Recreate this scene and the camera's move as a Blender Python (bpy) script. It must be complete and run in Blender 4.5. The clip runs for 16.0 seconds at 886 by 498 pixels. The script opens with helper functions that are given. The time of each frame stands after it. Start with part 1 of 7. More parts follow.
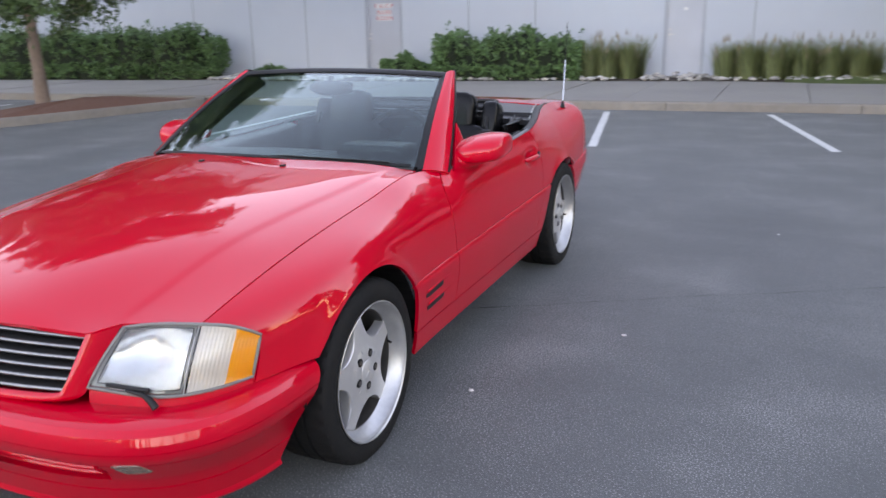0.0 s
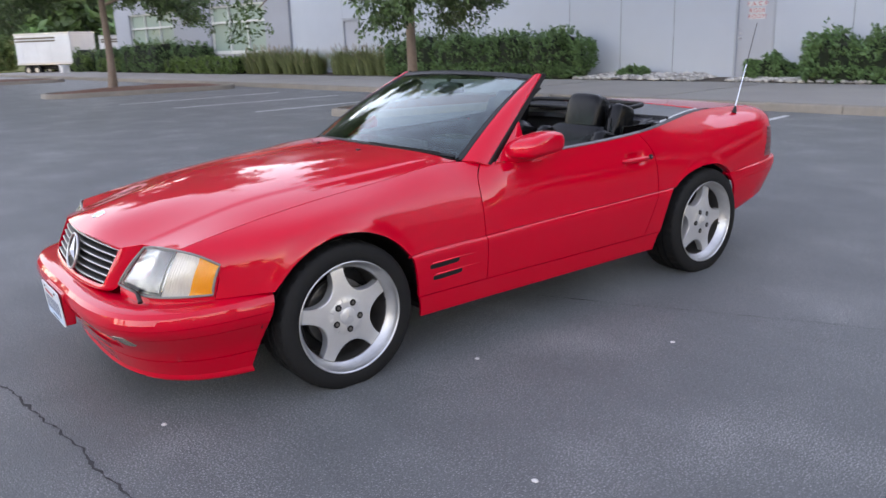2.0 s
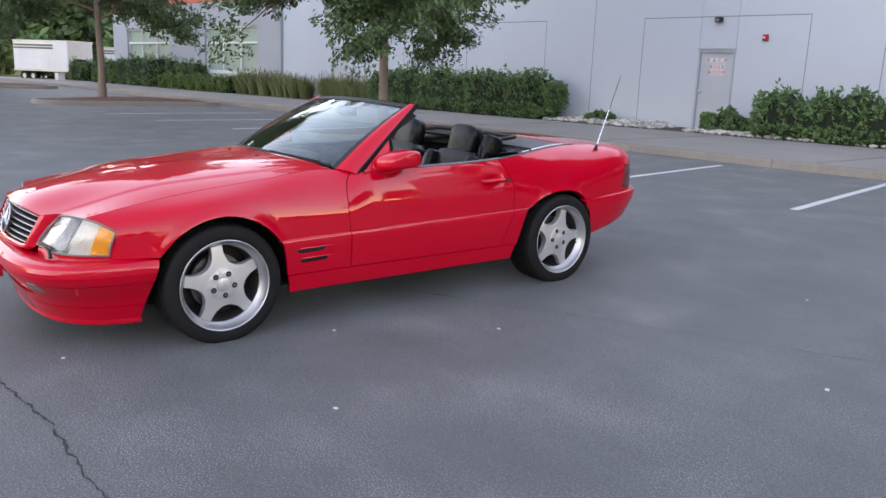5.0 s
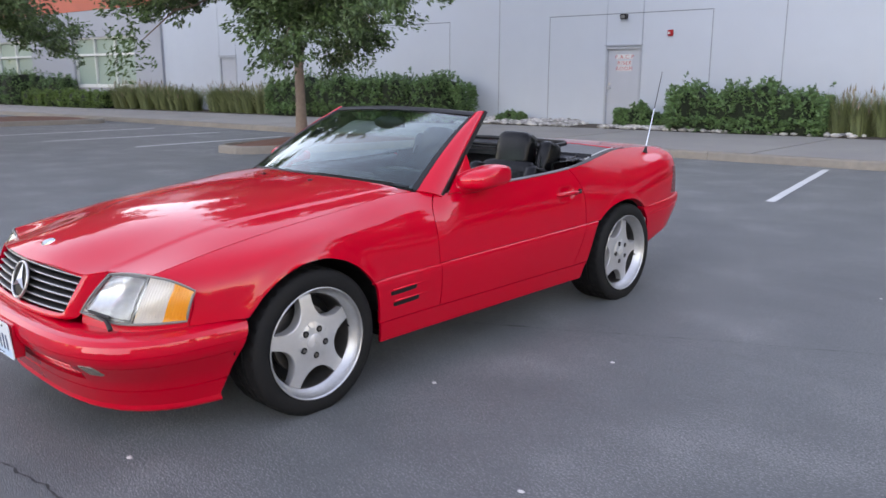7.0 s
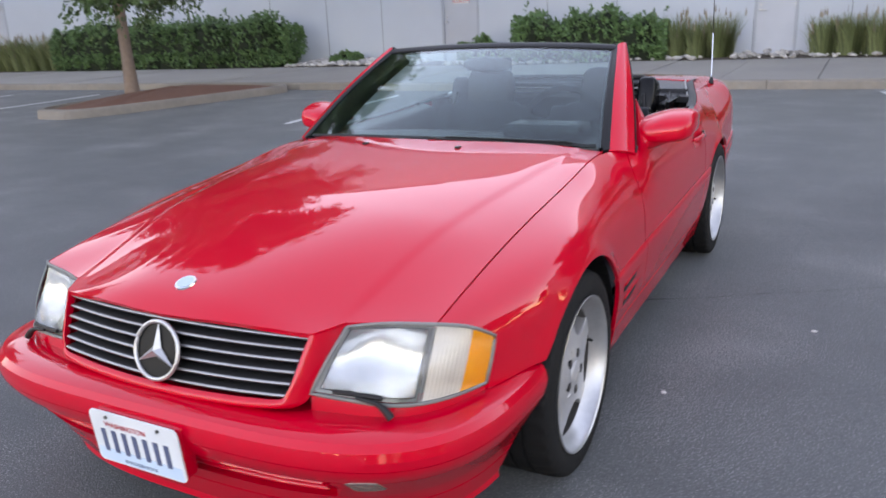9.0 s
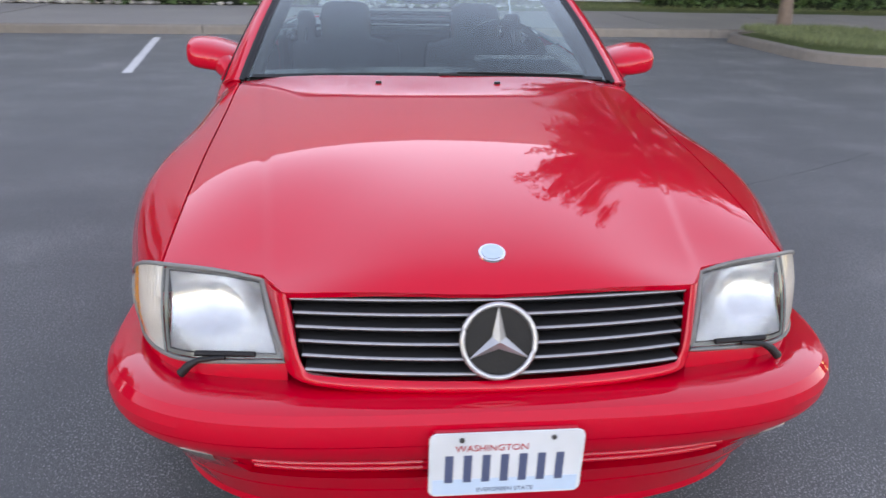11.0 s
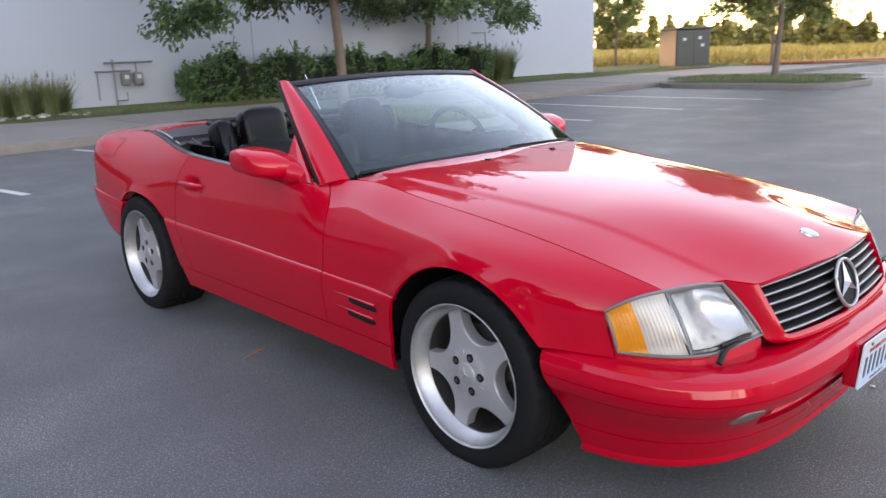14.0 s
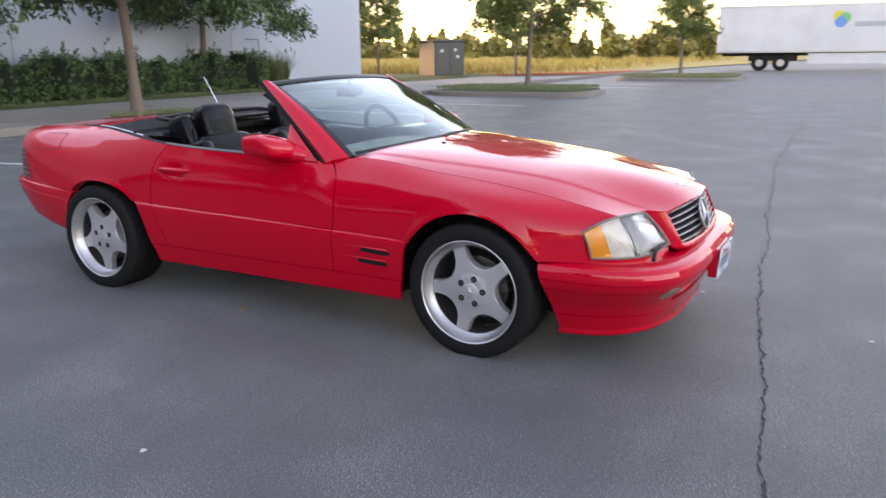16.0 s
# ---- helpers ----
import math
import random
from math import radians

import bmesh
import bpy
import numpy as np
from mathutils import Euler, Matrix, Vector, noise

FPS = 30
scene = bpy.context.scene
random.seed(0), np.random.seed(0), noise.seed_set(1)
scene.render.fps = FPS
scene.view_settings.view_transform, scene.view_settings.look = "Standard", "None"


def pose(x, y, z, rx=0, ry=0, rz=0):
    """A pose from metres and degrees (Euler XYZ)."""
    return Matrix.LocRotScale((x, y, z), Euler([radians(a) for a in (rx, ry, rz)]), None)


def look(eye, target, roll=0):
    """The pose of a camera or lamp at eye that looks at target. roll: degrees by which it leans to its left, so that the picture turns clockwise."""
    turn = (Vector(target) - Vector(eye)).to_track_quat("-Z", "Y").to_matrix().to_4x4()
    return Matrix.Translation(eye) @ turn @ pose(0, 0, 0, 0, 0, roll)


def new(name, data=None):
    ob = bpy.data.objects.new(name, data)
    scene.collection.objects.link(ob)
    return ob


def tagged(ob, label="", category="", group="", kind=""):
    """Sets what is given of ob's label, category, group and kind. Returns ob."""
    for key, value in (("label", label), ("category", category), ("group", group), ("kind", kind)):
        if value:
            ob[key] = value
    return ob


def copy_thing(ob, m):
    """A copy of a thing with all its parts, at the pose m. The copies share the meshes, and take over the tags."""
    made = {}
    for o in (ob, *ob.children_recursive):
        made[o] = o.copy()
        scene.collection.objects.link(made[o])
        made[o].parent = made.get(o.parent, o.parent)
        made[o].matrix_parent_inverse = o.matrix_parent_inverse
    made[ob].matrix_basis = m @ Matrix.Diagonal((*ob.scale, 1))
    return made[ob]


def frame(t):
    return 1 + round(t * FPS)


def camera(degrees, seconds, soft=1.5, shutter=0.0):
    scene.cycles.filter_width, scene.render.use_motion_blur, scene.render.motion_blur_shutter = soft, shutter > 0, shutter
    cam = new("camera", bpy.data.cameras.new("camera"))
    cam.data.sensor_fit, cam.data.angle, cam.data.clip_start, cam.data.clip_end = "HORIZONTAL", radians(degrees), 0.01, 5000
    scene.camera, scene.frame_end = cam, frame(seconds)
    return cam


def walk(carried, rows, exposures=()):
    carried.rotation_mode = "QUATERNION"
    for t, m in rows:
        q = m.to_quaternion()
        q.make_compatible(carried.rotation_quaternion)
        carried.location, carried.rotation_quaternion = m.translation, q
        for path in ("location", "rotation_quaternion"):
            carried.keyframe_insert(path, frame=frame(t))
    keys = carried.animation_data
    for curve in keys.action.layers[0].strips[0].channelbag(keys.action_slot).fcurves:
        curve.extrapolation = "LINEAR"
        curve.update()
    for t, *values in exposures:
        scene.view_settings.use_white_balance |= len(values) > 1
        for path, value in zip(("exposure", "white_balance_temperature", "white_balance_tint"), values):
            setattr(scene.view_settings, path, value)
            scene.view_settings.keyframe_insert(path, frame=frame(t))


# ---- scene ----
cam = camera(58.9, 16.0, shutter=0.4)
PATH = [
    (0, (2.061, -3.429, 1.435), (1.293, -1.663, 0.895), -1.0),
    (0.5, (2.469, -3.35, 1.434), (1.441, -1.727, 0.877), -1.1),
    (1, (2.891, -3.212, 1.424), (1.639, -1.756, 0.864), -2.0),
    (1.5, (3.321, -3.073, 1.438), (1.885, -1.795, 0.889), -2.5),
    (2, (3.585, -2.823, 1.431), (2.043, -1.659, 0.915), -1.9),
    (2.5, (3.913, -2.645, 1.463), (2.288, -1.565, 1.024), -1.4),
    (3, (4.198, -2.563, 1.417), (2.593, -1.441, 1.011), -0.0),
    (3.5, (4.55, -2.601, 1.437), (2.943, -1.478, 1.043), 0.9),
    (4, (4.804, -2.59, 1.432), (3.2, -1.462, 1.038), 1.5),
    (4.2, (4.789, -2.632, 1.449), (3.203, -1.483, 1.041), 2.0),
    (6.3, (3.998, -3.026, 1.398), (2.549, -1.715, 0.97), 0.6),
    (6.5, (3.814, -3.082, 1.411), (2.404, -1.73, 0.982), 0.9),
    (7, (3.412, -3.209, 1.403), (2.073, -1.784, 0.984), 0.1),
    (7.5, (2.937, -3.23, 1.409), (1.699, -1.714, 0.995), -0.5),
    (8, (2.466, -3.294, 1.424), (1.32, -1.714, 0.989), -1.2),
    (8.5, (1.973, -3.315, 1.43), (0.926, -1.683, 0.941), -2.0),
    (9, (1.522, -3.403, 1.388), (0.62, -1.712, 0.818), -2.4),
    (9.5, (1.094, -3.444, 1.361), (0.375, -1.694, 0.711), -2.4),
    (10, (0.663, -3.509, 1.358), (0.178, -1.7, 0.657), -2.2),
    (10.1, (0.598, -3.517, 1.376), (0.136, -1.714, 0.644), -2.8),
    (10.2, (0.488, -3.537, 1.357), (0.1, -1.71, 0.642), -2.2),
    (12.3, (-1.218, -3.417, 1.304), (-0.438, -1.701, 0.636), -0.2),
    (12.5, (-1.396, -3.407, 1.3), (-0.533, -1.725, 0.648), -0.2),
    (13, (-1.775, -3.273, 1.278), (-0.723, -1.673, 0.701), -0.6),
    (13.5, (-2.117, -3.116, 1.33), (-0.929, -1.595, 0.806), -1.9),
    (14, (-2.504, -2.982, 1.343), (-1.188, -1.558, 0.855), -2.1),
    (14.5, (-2.826, -2.868, 1.375), (-1.394, -1.551, 0.909), -2.1),
    (15, (-3.214, -2.831, 1.402), (-1.699, -1.61, 0.94), -1.9),
    (15.5, (-3.587, -2.877, 1.393), (-1.987, -1.774, 0.924), -1.5),
    (16, (-3.906, -2.826, 1.375), (-2.21, -1.884, 0.891), -0.7),
]
walk(cam, [(t, look(eye, target, roll)) for t, eye, target, roll in PATH], [(0, 3.02, 9000, 36), (4, 3.0, 9000, 36), (8.5, 3.02, 9000, 36), (9.5, 2.94, 9000, 36), (10.3, 2.89, 9000, 36), (12.4, 2.88, 9000, 36), (16, 2.90, 9000, 37)])

# ---- light ----
world = bpy.data.worlds.new("sky")
scene.world = world
world.use_nodes = True
wn = world.node_tree.nodes
sky = wn.new("ShaderNodeTexSky")
sky.sky_type = "NISHITA"
sky.sun_disc = False
sky.sun_elevation, sky.sun_rotation = radians(11), radians(6)
sky.air_density, sky.dust_density, sky.ozone_density = 1.0, 0.05, 1.0
world.node_tree.links.new(sky.outputs[0], wn["Background"].inputs[0])
wn["Background"].inputs[1].default_value = 0.15
SUN_AZ, SUN_EL = radians(6), radians(11)
SUN_TO = Vector((math.sin(SUN_AZ) * math.cos(SUN_EL), math.cos(SUN_AZ) * math.cos(SUN_EL), math.sin(SUN_EL)))
sun = new("sun", bpy.data.lights.new("sun", "SUN"))
sun.data.energy, sun.data.angle, sun.data.color = 0.5, radians(10.0), (1.0, 0.66, 0.34)
sun.matrix_world = look(SUN_TO * 50, (0, 0, 0))


# ---- materials ----
def mat(name, c1, c2=None, scale=8.0, rough=0.6, metal=0.0, bump=0.0, bump_scale=None, big=0.0, coat=0.0, island=0.0, stain=None, rough2=None):
    """A surface with grain between two colours, large soft stains and fine relief, sized in metres."""
    m = bpy.data.materials.new(name)
    m.use_nodes = True
    nt = m.node_tree
    b = nt.nodes["Principled BSDF"]
    b.inputs["Roughness"].default_value, b.inputs["Metallic"].default_value = rough, metal
    b.inputs["Coat Weight"].default_value, b.inputs["Coat Roughness"].default_value = coat, 0.03
    c2 = c2 or tuple(v * 0.85 for v in c1)
    tc = nt.nodes.new("ShaderNodeTexCoord")
    n1 = nt.nodes.new("ShaderNodeTexNoise")
    n1.inputs["Scale"].default_value, n1.inputs["Detail"].default_value = scale, 6.0
    nt.links.new(tc.outputs["Object"], n1.inputs["Vector"])
    mix = nt.nodes.new("ShaderNodeMix")
    mix.data_type = "RGBA"
    mix.inputs[6].default_value, mix.inputs[7].default_value = (*c1, 1), (*c2, 1)
    nt.links.new(n1.outputs["Fac"], mix.inputs[0])
    out = mix.outputs[2]
    if big:
        n2 = nt.nodes.new("ShaderNodeTexNoise")
        n2.inputs["Scale"].default_value, n2.inputs["Detail"].default_value = big, 4.0
        nt.links.new(tc.outputs["Object"], n2.inputs["Vector"])
        ramp = nt.nodes.new("ShaderNodeMapRange")
        ramp.inputs[1].default_value, ramp.inputs[2].default_value = 0.35, 0.7
        nt.links.new(n2.outputs["Fac"], ramp.inputs[0])
        mx = nt.nodes.new("ShaderNodeMix")
        mx.data_type = "RGBA"
        s = stain or tuple(v * 0.72 for v in c1)
        mx.inputs[7].default_value = (*s, 1)
        sc = nt.nodes.new("ShaderNodeMath")
        sc.operation = "MULTIPLY"
        sc.inputs[1].default_value = 0.6
        nt.links.new(ramp.outputs[0], sc.inputs[0])
        nt.links.new(sc.outputs[0], mx.inputs[0])
        nt.links.new(out, mx.inputs[6])
        out = mx.outputs[2]
    if island:
        gi = nt.nodes.new("ShaderNodeNewGeometry")
        hs = nt.nodes.new("ShaderNodeHueSaturation")
        mr = nt.nodes.new("ShaderNodeMapRange")
        mr.inputs[3].default_value, mr.inputs[4].default_value = 1 - island, 1 + island
        nt.links.new(gi.outputs["Random Per Island"], mr.inputs[0])
        nt.links.new(mr.outputs[0], hs.inputs["Value"])
        nt.links.new(out, hs.inputs["Color"])
        out = hs.outputs[0]
    nt.links.new(out, b.inputs["Base Color"])
    if rough2 is not None:
        rr = nt.nodes.new("ShaderNodeMapRange")
        rr.inputs[3].default_value, rr.inputs[4].default_value = rough, rough2
        nt.links.new(n1.outputs["Fac"], rr.inputs[0])
        nt.links.new(rr.outputs[0], b.inputs["Roughness"])
    if bump:
        nb = nt.nodes.new("ShaderNodeTexNoise")
        nb.inputs["Scale"].default_value, nb.inputs["Detail"].default_value = bump_scale or scale * 3, 5.0
        nt.links.new(tc.outputs["Object"], nb.inputs["Vector"])
        bp = nt.nodes.new("ShaderNodeBump")
        bp.inputs["Strength"].default_value, bp.inputs["Distance"].default_value = bump, 0.02
        nt.links.new(nb.outputs["Fac"], bp.inputs["Height"])
        nt.links.new(bp.outputs[0], b.inputs["Normal"])
    return m


ASPHALT = mat("asphalt", (0.112, 0.122, 0.123), (0.037, 0.040, 0.0405), 70, 0.5, bump=0.38, bump_scale=150, big=0.35, stain=(0.068, 0.072, 0.073), rough2=0.68)
ASPHALT.node_tree.nodes["Principled BSDF"].inputs["Specular IOR Level"].default_value = 0.6
ASPHALT.node_tree.nodes["Principled BSDF"].inputs["Diffuse Roughness"].default_value = 1.0

def streaks(m, amount=0.13):
    """Long faint brush marks, as sealcoat leaves them."""
    nt = m.node_tree
    b = nt.nodes["Principled BSDF"]
    src = b.inputs["Base Color"].links[0].from_socket
    tc = nt.nodes.new("ShaderNodeTexCoord")
    val = None
    for rot, sc, det in ((0.5, (0.25, 3.2, 1), 5), (-0.25, (0.5, 6.0, 1), 4)):
        mp = nt.nodes.new("ShaderNodeMapping")
        mp.inputs["Rotation"].default_value, mp.inputs["Scale"].default_value = (0, 0, rot), sc
        nz = nt.nodes.new("ShaderNodeTexNoise")
        nz.inputs["Scale"].default_value, nz.inputs["Detail"].default_value = 1.0, det
        nz.inputs["Distortion"].default_value = 0.6
        nt.links.new(tc.outputs["Object"], mp.inputs["Vector"])
        nt.links.new(mp.outputs[0], nz.inputs["Vector"])
        if val is None:
            val = nz.outputs["Fac"]
        else:
            ad = nt.nodes.new("ShaderNodeMath")
            nt.links.new(val, ad.inputs[0])
            nt.links.new(nz.outputs["Fac"], ad.inputs[1])
            val = ad.outputs[0]
    mr = nt.nodes.new("ShaderNodeMapRange")
    mr.inputs[1].default_value, mr.inputs[2].default_value = 0.65, 1.35
    mr.inputs[3].default_value, mr.inputs[4].default_value = 1 - amount, 1 + amount
    nt.links.new(val, mr.inputs[0])
    hs = nt.nodes.new("ShaderNodeHueSaturation")
    nt.links.new(mr.outputs[0], hs.inputs["Value"])
    nt.links.new(src, hs.inputs["Color"])
    nt.links.new(hs.outputs[0], b.inputs["Base Color"])


def flecks(m, scale=260, colour=(0.36, 0.35, 0.34)):
    """Small pale stone flecks in the binder."""
    nt = m.node_tree
    b = nt.nodes["Principled BSDF"]
    src = b.inputs["Base Color"].links[0].from_socket
    tc = nt.nodes.new("ShaderNodeTexCoord")
    nz = nt.nodes.new("ShaderNodeTexNoise")
    nz.inputs["Scale"].default_value, nz.inputs["Detail"].default_value = scale, 2.0
    patch = nt.nodes.new("ShaderNodeTexNoise")
    patch.inputs["Scale"].default_value, patch.inputs["Detail"].default_value = 1.3, 4.0
    ad = nt.nodes.new("ShaderNodeMath")
    ad.operation = "MULTIPLY_ADD"
    ad.inputs[1].default_value = 0.35
    mr = nt.nodes.new("ShaderNodeMapRange")
    mr.inputs[1].default_value, mr.inputs[2].default_value = 0.74, 0.88
    mx = nt.nodes.new("ShaderNodeMix")
    mx.data_type = "RGBA"
    mx.inputs[7].default_value = (*colour, 1)
    nt.links.new(tc.outputs["Object"], nz.inputs["Vector"])
    nt.links.new(tc.outputs["Object"], patch.inputs["Vector"])
    nt.links.new(patch.outputs["Fac"], ad.inputs[0])
    nt.links.new(nz.outputs["Fac"], ad.inputs[2])
    nt.links.new(ad.outputs[0], mr.inputs[0])
    nt.links.new(mr.outputs[0], mx.inputs[0])
    nt.links.new(src, mx.inputs[6])
    nt.links.new(mx.outputs[2], b.inputs["Base Color"])


streaks(ASPHALT, 0.10)
flecks(ASPHALT, 150, (0.30, 0.30, 0.295))
LINE = mat("road_paint", (0.72, 0.72, 0.70), (0.5, 0.5, 0.49), 30, 0.6, bump=0.2, bump_scale=120, big=3.0)
CRACK = mat("crack", (0.02, 0.02, 0.021), (0.045, 0.043, 0.043), 30, 0.9)
CONCRETE = mat("concrete", (0.31, 0.29, 0.26), (0.235, 0.222, 0.20), 12, 0.85, bump=0.2, bump_scale=90, big=0.6, stain=(0.22, 0.2, 0.19))
KERB = mat("kerb_concrete", (0.28, 0.245, 0.21), (0.18, 0.16, 0.14), 9, 0.85, bump=0.3, bump_scale=70, big=0.8, stain=(0.17, 0.145, 0.125))
MULCH = mat("bark_mulch", (0.23, 0.10, 0.065), (0.08, 0.036, 0.025), 25, 0.95, bump=1.0, bump_scale=45, big=1.2)
SOIL = mat("soil", (0.10, 0.075, 0.055), (0.05, 0.038, 0.03), 12, 0.95, bump=0.8, bump_scale=30, big=1.0)
WALL = mat("painted_wall", (0.49, 0.54, 0.60), (0.45, 0.50, 0.56), 2.0, 0.75, bump=0.06, bump_scale=60, big=0.18, stain=(0.44, 0.475, 0.54))
WALL_DARK = mat("grey_wall", (0.36, 0.38, 0.42), (0.33, 0.35, 0.39), 2.0, 0.75, bump=0.06, bump_scale=60, big=0.2)
BAND = mat("red_band", (0.58, 0.13, 0.08), (0.5, 0.11, 0.07), 2.0, 0.7, bump=0.05, big=0.3)
JOINT = mat("joint", (0.23, 0.25, 0.28), (0.18, 0.2, 0.22), 10, 0.9)
DOOR = mat("door_paint", (0.47, 0.50, 0.56), (0.44, 0.47, 0.53), 3.0, 0.5, bump=0.03, big=0.5)
FRAMEG = mat("door_frame_paint", (0.38, 0.41, 0.46), (0.34, 0.37, 0.42), 3.0, 0.5)
STEEL = mat("brushed_steel", (0.6, 0.6, 0.6), (0.5, 0.5, 0.5), 40, 0.3, 1.0)
WHITE = mat("white_paint", (0.68, 0.68, 0.68), (0.60, 0.60, 0.60), 5, 0.5, big=0.6)
SIGNRED = mat("sign_red", (0.6, 0.04, 0.05), None, 10, 0.5)
BLACKP = mat("black_plastic", (0.018, 0.018, 0.019), (0.012, 0.012, 0.012), 40, 0.45, bump=0.1, bump_scale=200)
ALARM = mat("alarm_red", (0.5, 0.015, 0.02), None, 20, 0.35)
WINFRAME = mat("window_frame", (0.66, 0.68, 0.66), (0.6, 0.62, 0.6), 6, 0.4)
WINGLASS = mat("window_glass", (0.30, 0.40, 0.34), (0.24, 0.33, 0.28), 0.8, 0.35, coat=0.1, big=0.3)
BARK = mat("bark", (0.27, 0.195, 0.155), (0.15, 0.105, 0.085), 14, 0.9, bump=0.8, bump_scale=40, big=2.0)
LEAF = mat("tree_leaf", (0.078, 0.142, 0.048), (0.040, 0.086, 0.028), 1.2, 0.5, island=0.45)
LEAF2 = mat("hedge_leaf", (0.105, 0.212, 0.076), (0.058, 0.132, 0.047), 1.5, 0.55, island=0.5)
LEAF3 = mat("clipped_shrub_leaf", (0.115, 0.205, 0.045), (0.065, 0.130, 0.030), 1.5, 0.55, island=0.4)
# lighter yellow-green leaf: sun on the eastern trees is put into its colour
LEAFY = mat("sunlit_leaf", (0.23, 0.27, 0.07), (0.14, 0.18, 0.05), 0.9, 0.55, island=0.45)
# distant leaf whose gold is low sunlight painted into the colour
SUNGOLD = mat("sun_painted_leaf", (0.32, 0.25, 0.07), (0.13, 0.145, 0.045), 0.05, 0.6, island=0.4)
# near-black inner mass: the shade inside the foliage is put into its colour
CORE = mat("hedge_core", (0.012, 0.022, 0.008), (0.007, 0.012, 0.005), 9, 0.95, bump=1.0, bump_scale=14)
BLADE = mat("grass_blade", (0.185, 0.215, 0.095), (0.105, 0.140, 0.055), 2.0, 0.6, island=0.4)
PLUME = mat("dry_plume", (0.30, 0.24, 0.17), (0.22, 0.17, 0.12), 3.0, 0.8, island=0.3)
LAWN = mat("lawn", (0.085, 0.125, 0.030), (0.05, 0.08, 0.02), 6, 0.9, bump=1.0, bump_scale=60, big=0.4, stain=(0.12, 0.12, 0.04))
# dry yellow grass, with the low sun's gold also put into both colours
FIELD = mat("dry_field", (0.42, 0.30, 0.075), (0.30, 0.22, 0.06), 0.6, 0.95, bump=0.8, bump_scale=20, big=0.06, stain=(0.25, 0.22, 0.07))
FIELDB = mat("dry_grass", (0.46, 0.33, 0.09), (0.33, 0.25, 0.07), 0.4, 0.9, island=0.35)
STONE = mat("river_stone", (0.52, 0.50, 0.47), (0.28, 0.26, 0.25), 6, 0.8, bump=0.2, island=0.5)
BOXGREEN = mat("utility_green", (0.085, 0.090, 0.078), (0.065, 0.07, 0.06), 5, 0.5, big=0.8)
PIPE = mat("pipe_grey", (0.27, 0.275, 0.28), (0.17, 0.17, 0.17), 20, 0.5, 0.3)
RUBBER = mat("tyre_rubber", (0.010, 0.010, 0.0105), (0.006, 0.006, 0.0065), 60, 0.72, bump=0.15, bump_scale=250, big=6)

for m_ in (RUBBER, BLACKP):
    m_.node_tree.nodes["Principled BSDF"].inputs["Specular IOR Level"].default_value = 0.25

# ---- builders ----
def mesh(name, verts, faces, material, parent=None, label="", smooth=False):
    me = bpy.data.meshes.new(name)
    me.from_pydata([tuple(map(float, v)) for v in verts], [], [tuple(map(int, f)) for f in faces])
    me.materials.append(material)
    if smooth:
        me.shade_smooth()
    ob = new(name, me)
    if parent:
        ob.parent = parent
    if label:
        ob["label"] = label
    return ob


def part(name, bm, material, parent=None, label="", smooth=False):
    me = bpy.data.meshes.new(name)
    bmesh.ops.recalc_face_normals(bm, faces=bm.faces)
    bm.to_mesh(me)
    bm.free()
    me.materials.append(material)
    if smooth:
        me.shade_smooth()
        me.set_sharp_from_angle(angle=radians(smooth if smooth > 1 else 40))
    ob = new(name, me)
    if parent:
        ob.parent = parent
    if label:
        ob["label"] = label
    return ob


def box(bm, x0, x1, y0, y1, z0, z1, bev=0.0, m=None, seg=1):
    r = bmesh.ops.create_cube(bm, size=1.0)["verts"]
    for v in r:
        v.co = Vector((x0 + (v.co.x + 0.5) * (x1 - x0), y0 + (v.co.y + 0.5) * (y1 - y0), z0 + (v.co.z + 0.5) * (z1 - z0)))
    if bev:
        es = list({e for v in r for e in v.link_edges})
        g = bmesh.ops.bevel(bm, geom=es, offset=bev, segments=seg, affect="EDGES", profile=0.6)
        r = list({v for f in g["faces"] for v in f.verts} | {v for v in r if v.is_valid})
    if m is not None:
        bmesh.ops.transform(bm, matrix=m, verts=r)
    return r


def tube(bm, pts, radii, sides=8, cap=True):
    """A round bar along a line of points."""
    pts = [Vector(p) for p in pts]
    rings = []
    for i, p in enumerate(pts):
        d = (pts[min(i + 1, len(pts) - 1)] - pts[max(i - 1, 0)]).normalized()
        a = d.orthogonal().normalized() if abs(d.z) > 0.9 else d.cross(Vector((0, 0, 1))).normalized()
        b = d.cross(a)
        r = radii[i] if hasattr(radii, "__len__") else radii
        r = float(r)
        rings.append([bm.verts.new(p + (a * math.cos(2 * math.pi * k / sides) + b * math.sin(2 * math.pi * k / sides)) * r) for k in range(sides)])
    for ra, rb in zip(rings, rings[1:]):
        for k in range(sides):
            bm.faces.new((ra[k], ra[(k + 1) % sides], rb[(k + 1) % sides], rb[k]))
    if cap:
        bm.faces.new(rings[0][::-1])
        bm.faces.new(rings[-1])


def empty(name, label, category, group="", at=None, kind=""):
    e = new(name)
    e.empty_display_size = 0.2
    if at is not None:
        e.matrix_basis = at
    return tagged(e, label, category, group, kind)


